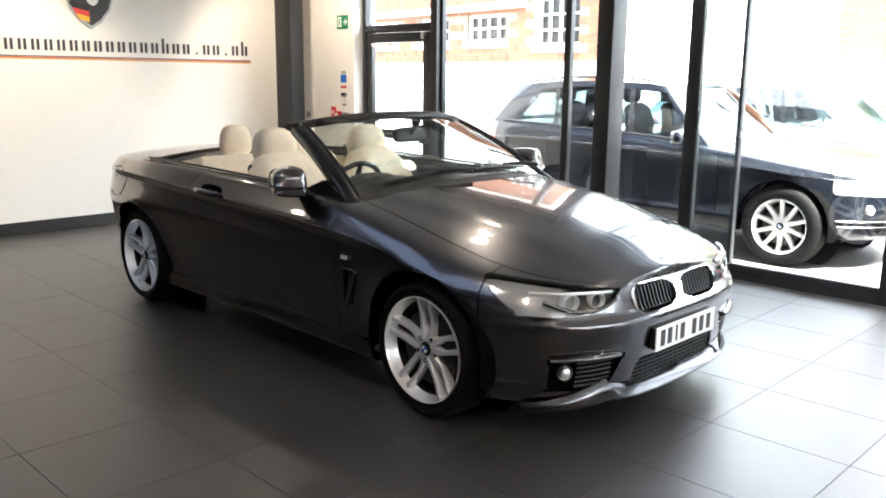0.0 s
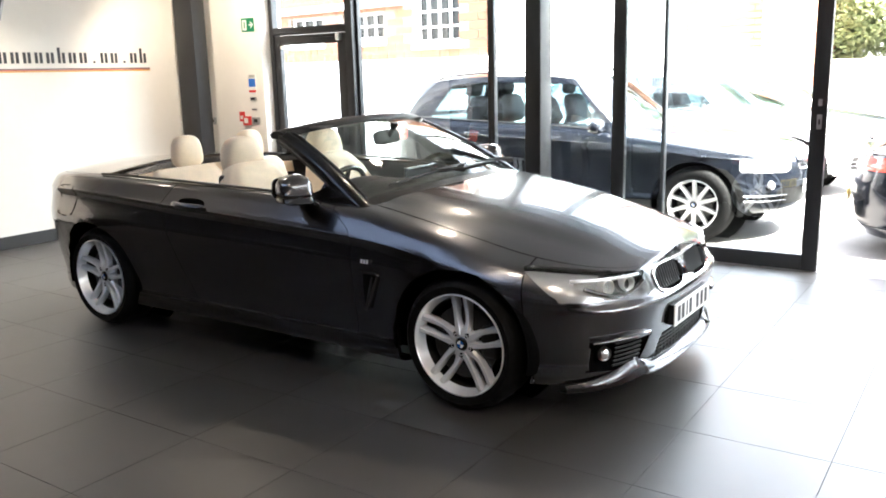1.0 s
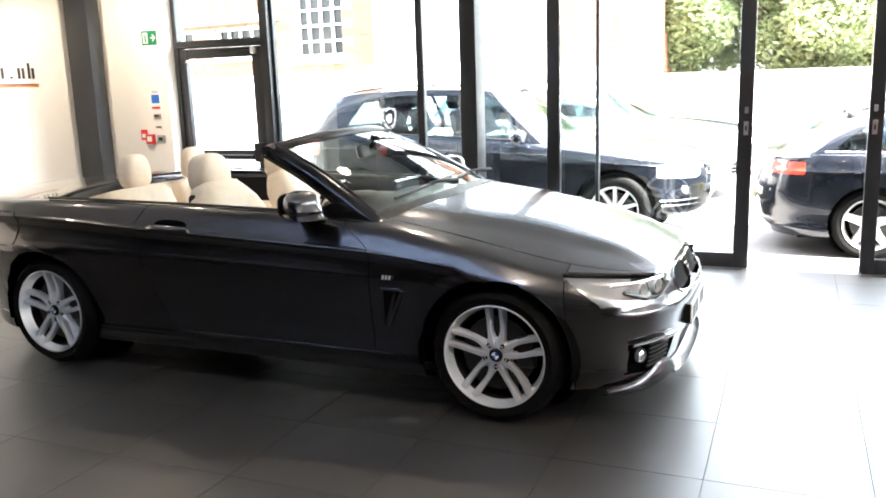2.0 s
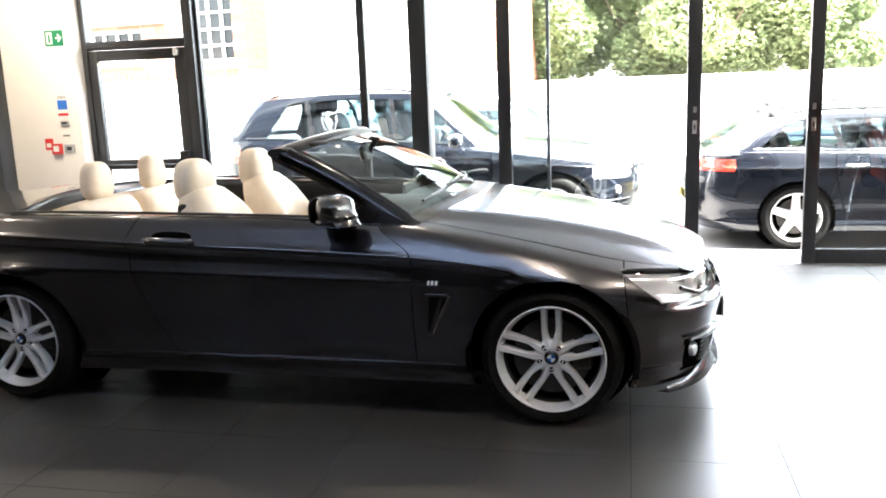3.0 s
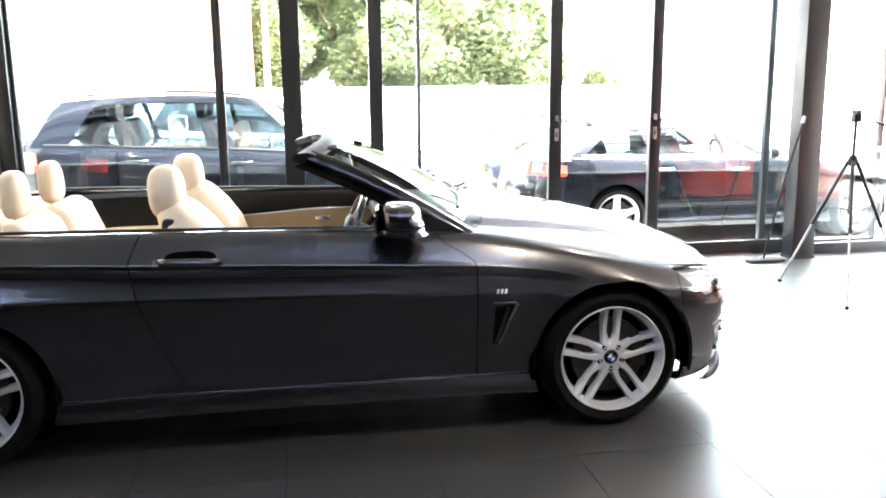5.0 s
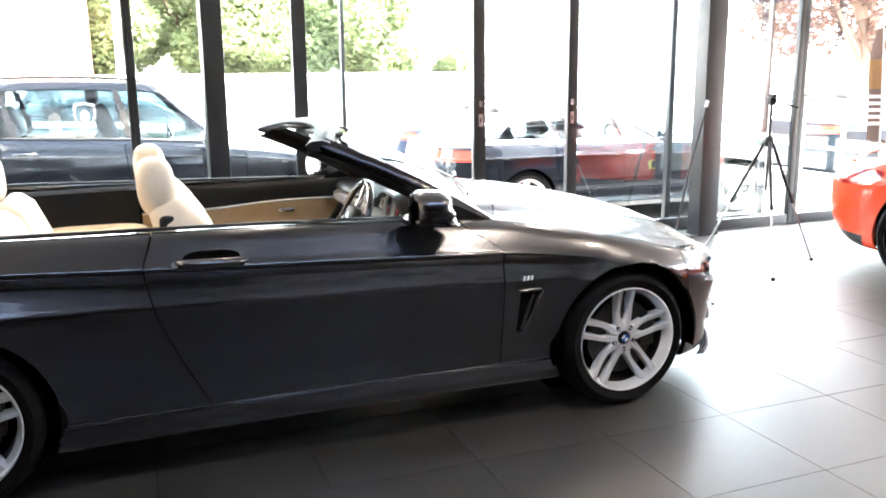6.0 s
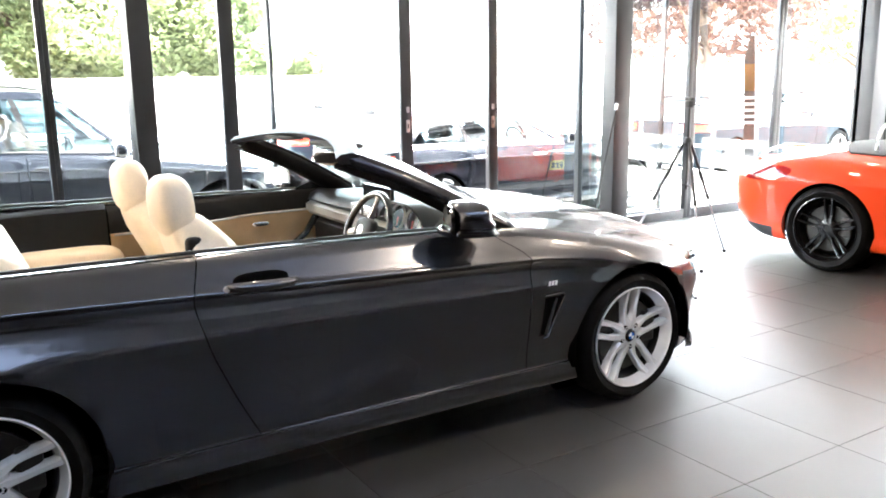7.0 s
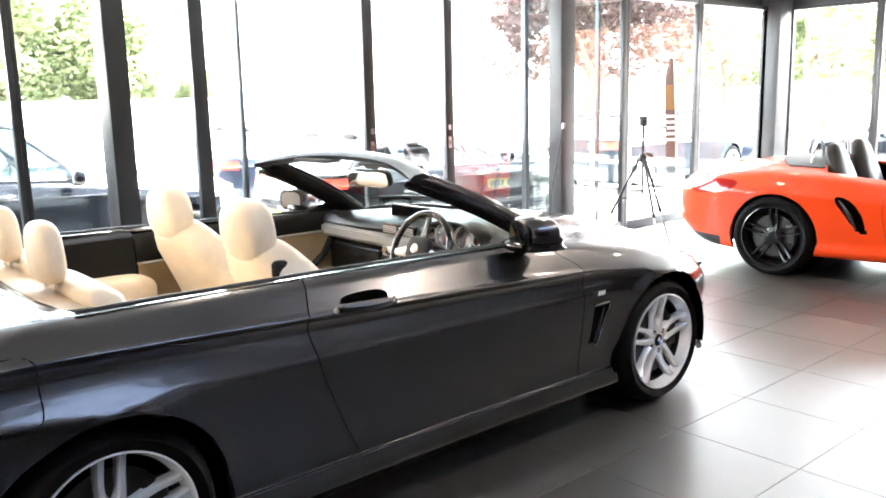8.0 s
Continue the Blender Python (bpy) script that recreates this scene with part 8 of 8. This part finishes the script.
def tripod():
    t = thing("camera_tripod", pose(4.70, 0.21, 0), "black folding camera tripod standing on the tiles", "tripod")
    bm = bmesh.new()
    sweep(bm, [(0, 0, 0.62), (0, 0, 1.30)], 0.011, 10)
    part("centre_column", bm, SATIN_BLACK, t, smooth=60)
    bm = bmesh.new()
    lathe(bm, [(0.0, 1.06), (0.022, 1.06), (0.036, 1.035), (0.036, 1.0), (0.022, 0.98), (0.0, 0.98)], 20, axis="z")
    part("shoulder", bm, SATIN_BLACK, t, smooth=40)
    for k in range(3):
        a = radians(28 + 120 * k)
        c, s = math.cos(a), math.sin(a)
        leg = lambda q: (c * (0.03 + 0.49 * q), s * (0.03 + 0.49 * q), 1.02 - 1.01 * q)
        bm = bmesh.new()
        sweep(bm, [leg(0), leg(0.5)], 0.013, 10)
        lg = part("leg", bm, SATIN_BLACK, t, smooth=60)
        bm = bmesh.new()
        sweep(bm, [leg(0.48), leg(0.99)], 0.0085, 10)
        part("leg_tube", bm, STEEL_GREY, lg, smooth=60)
        bm = bmesh.new()
        superbox(bm, leg(0.985), (0.016, 0.016, 0.014), 0.8)
        part("rubber_foot", bm, RUBBER, lg, smooth=60)
        bm = bmesh.new()
        sweep(bm, [leg(0.46), leg(0.50)], 0.017, 10)
        part("clamp", bm, SATIN_BLACK, lg, smooth=60)
        bm = bmesh.new()
        sweep(bm, [(0, 0, 0.66), leg(0.36)], 0.005, 6)
        part("brace", bm, SATIN_BLACK, t, smooth=60)
    part("pan_head", boxed((-0.025, -0.03, 1.30), (0.025, 0.03, 1.36), 0.008), SATIN_BLACK, t)
    part("phone_clamp", boxed((-0.035, -0.02, 1.36), (0.035, 0.02, 1.39), 0.006), SATIN_BLACK, t)
    bm = bmesh.new()
    sweep(bm, [(0, 0, 1.34), (-0.08, -0.06, 1.315), (-0.16, -0.12, 1.28)], [0.006, 0.006, 0.011], 8)
    part("pan_handle", bm, SATIN_BLACK, t, smooth=60)


def mop():
    m = thing("floor_mop", pose(0, 0, 0), "flat floor mop with a thin black handle leaning on the column", "mop")
    bm = bmesh.new()
    sweep(bm, [(5.95, 0.12, 0.03), (5.975, -0.03, 0.65), (5.996, -0.21, 1.26)], [0.011, 0.011, 0.012], 10)
    part("handle", bm, SATIN_BLACK, m, smooth=60)
    bm = bmesh.new()
    sweep(bm, [(5.995, -0.205, 1.24), (5.998, -0.222, 1.30)], 0.016, 10)
    part("grip", bm, STEEL_GREY, m, smooth=60)
    bm = bmesh.new()
    superbox(bm, (5.95, 0.10, 0.018), (0.06, 0.18, 0.017), 0.4)
    part("mop_head", bm, CANVAS, m, "grey mop pad", smooth=60)


def feather_flag(x, y):
    """A tall narrow banner on a bent pole, with a yellow field over white stripes."""
    f = thing("feather_flag", pose(x, y, OUT_Z, 0, 0, 52), "tall narrow grey feather flag with a yellow panel and white stripes", "flag")
    lean = lambda z: 0.10 * (z / 2.4) ** 2
    bm = bmesh.new()
    sweep(bm, [(lean(z) - 0.085, 0, z) for z in np.linspace(0.02, 2.14, 12)], [0.012 - 0.0005 * k for k in range(12)], 8)
    part("pole", bm, STEEL_GREY, f, smooth=60)
    bm = bmesh.new()
    lathe(bm, [(0.0, 0.03), (0.16, 0.025), (0.18, 0.0), (0.0, 0.0)], 20, axis="z")
    part("base", bm, SATIN_BLACK, f, smooth=40)

    def band(name, z0, z1, mat, out, label=""):
        bm = bmesh.new()
        rows = []
        for z in np.linspace(z0, z1, 8):
            w = 0.140 * (1 - 0.60 * smoothstep(1.80, 2.12, z)) * (0.75 + 0.25 * smoothstep(0.4, 0.9, z))
            rows.append([(lean(z) - 0.085 + w * u, 0.012 * math.sin(3 * z + 4 * u) + out, z) for u in np.linspace(0, 1, 6)])
        grid(bm, rows)
        thicken(bm, 0.002)
        return part(name, bm, mat, f, label, smooth=60)
    band("cloth", 0.45, 2.12, FLAG_GREY, 0.0, "grey-brown banner cloth")
    band("yellow_panel", 1.46, 1.78, FLAG_YELLOW, 0.004, "yellow panel")
    for k in range(5):
        band("white_stripe", 1.06 + 0.075 * k, 1.095 + 0.075 * k, SIGN_WHITE, 0.004)


def barrier(x0, y0, x1, y1):
    b = thing("pedestrian_barrier", pose(x0, y0, OUT_Z), "pale galvanised pedestrian barrier beside the road", "barrier")
    d = Vector((x1 - x0, y1 - y0, 0))
    for z in (0.25, 0.62, 0.98):
        bm = bmesh.new()
        sweep(bm, [Vector((0, 0, z)), d * 0.5 + Vector((0, 0, z)), d + Vector((0, 0, z))], 0.022, 10)
        part("rail", bm, WHITE_GLOSS, b, smooth=60)
    for k in range(4):
        bm = bmesh.new()
        p = d * (k / 3)
        sweep(bm, [p, p + Vector((0, 0, 1.0))], 0.024, 10)
        part("post", bm, WHITE_GLOSS, b, smooth=60)


def window_decal(y, z):
    d = thing("window_decal", pose(GLASS_X + 0.085, y, z), "frosted shield decal on the shop window", "decal")
    to3 = lambda u, v, q: (-q, u, v)
    pts = [(-0.075, 0.09), (0.0, 0.105), (0.075, 0.09), (0.08, 0.01), (0.055, -0.06), (0.0, -0.105), (-0.055, -0.06), (-0.08, 0.01)]
    bm = bmesh.new()
    lo = [bm.verts.new(to3(u, v, 0.0)) for u, v in pts]
    hi = [bm.verts.new(to3(u * 0.8, v * 0.8, 0.0)) for u, v in pts]
    for i in range(len(pts)):
        j = (i + 1) % len(pts)
        bm.faces.new((lo[i], lo[j], hi[j], hi[i]))
    thicken(bm, 0.001)
    part("outline", bm, FROSTED, d)
    bm = bmesh.new()
    slab(bm, [(0.03 * math.cos(a), 0.045 * math.sin(a)) for a in np.linspace(0, 2 * math.pi, 14, endpoint=False)], 0.001, to3)
    part("emblem", bm, FROSTED, d)


def downlight(x, y):
    e = thing("ceiling_downlight", pose(x, y, CEIL_Z), "round recessed ceiling downlight", "lamp", group="ceiling downlights")
    bm = bmesh.new()
    lathe(bm, [(0.065, -0.012), (0.085, -0.012), (0.090, -0.004), (0.090, 0.0), (0.065, 0.0)], 24, axis="z")
    part("trim_ring", bm, SIGN_WHITE, e, smooth=40)
    bm = bmesh.new()
    lathe(bm, [(0.0, -0.003), (0.065, -0.003)], 20, axis="z")
    part("lens", bm, LAMP_GLOW, e)
    return e


wall_sign()
small_signs()
tripod()
mop()
window_decal(5.21, 1.28)
feather_flag(6.55, -2.98)
barrier(7.3, -4.1, 9.6, -4.25)
first_light = downlight(*DOWNLIGHTS[0])
for dx, dy in DOWNLIGHTS[1:] + [(w[0], 7.45) for w in WASHERS]:
    copy_thing(first_light, pose(dx, dy, CEIL_Z))


# ---- floor tiles ----
def build_floor():
    """Large porcelain tiles on a dark bed; each tile is a piece of its own in the part of the room that the camera passes."""
    bed = structure("floor", boxed((WEST_X, SOUTH_Y, -0.28), (6.64, NORTH_Y, -0.0035)), GROUT, "charcoal porcelain tile floor with fine dark joints")
    px, py, j = 0.60, 0.62, 0.0028
    def tile_mesh(w, d):
        bm = bmesh.new()
        b = 0.0004
        lo = [bm.verts.new((x, y, -0.0036)) for x, y in ((0, 0), (w, 0), (w, d), (0, d))]
        mid = [bm.verts.new((x, y, -b * 0.6)) for x, y in ((0, 0), (w, 0), (w, d), (0, d))]
        hi = [bm.verts.new((x, y, 0)) for x, y in ((b, b), (w - b, b), (w - b, d - b), (b, d - b))]
        bm.faces.new(hi)
        for i in range(4):
            k = (i + 1) % 4
            bm.faces.new((lo[i], lo[k], mid[k], mid[i]))
            bm.faces.new((mid[i], mid[k], hi[k], hi[i]))
        me = bpy.data.meshes.new("tile")
        bm.to_mesh(me)
        bm.free()
        me.materials.append(TILE)
        return me
    shared = {}
    far = bmesh.new()
    x0, y0 = 1.19, 1.25
    for i in range(-13, 10):
        for k in range(-11, 13):
            xa, xb = max(WEST_X, x0 + i * px + j / 2), min(6.34, x0 + (i + 1) * px - j / 2)
            ya, yb = max(SOUTH_Y, y0 + k * py + j / 2), min(NORTH_Y, y0 + (k + 1) * py - j / 2)
            if xb - xa < 0.02 or yb - ya < 0.02:
                continue
            key = (round(xb - xa, 3), round(yb - ya, 3))
            if xa > 0.5:
                if key not in shared:
                    shared[key] = tile_mesh(*key)
                ob = new("tile", shared[key])
                ob.parent = bed
                ob.location = (xa, ya, 0)
            else:
                box(far, (xa, ya, -0.0036), (xb, yb, 0.0))
    tagged(part("far_tiles", far, TILE, bed), kind="stuff")


build_floor()
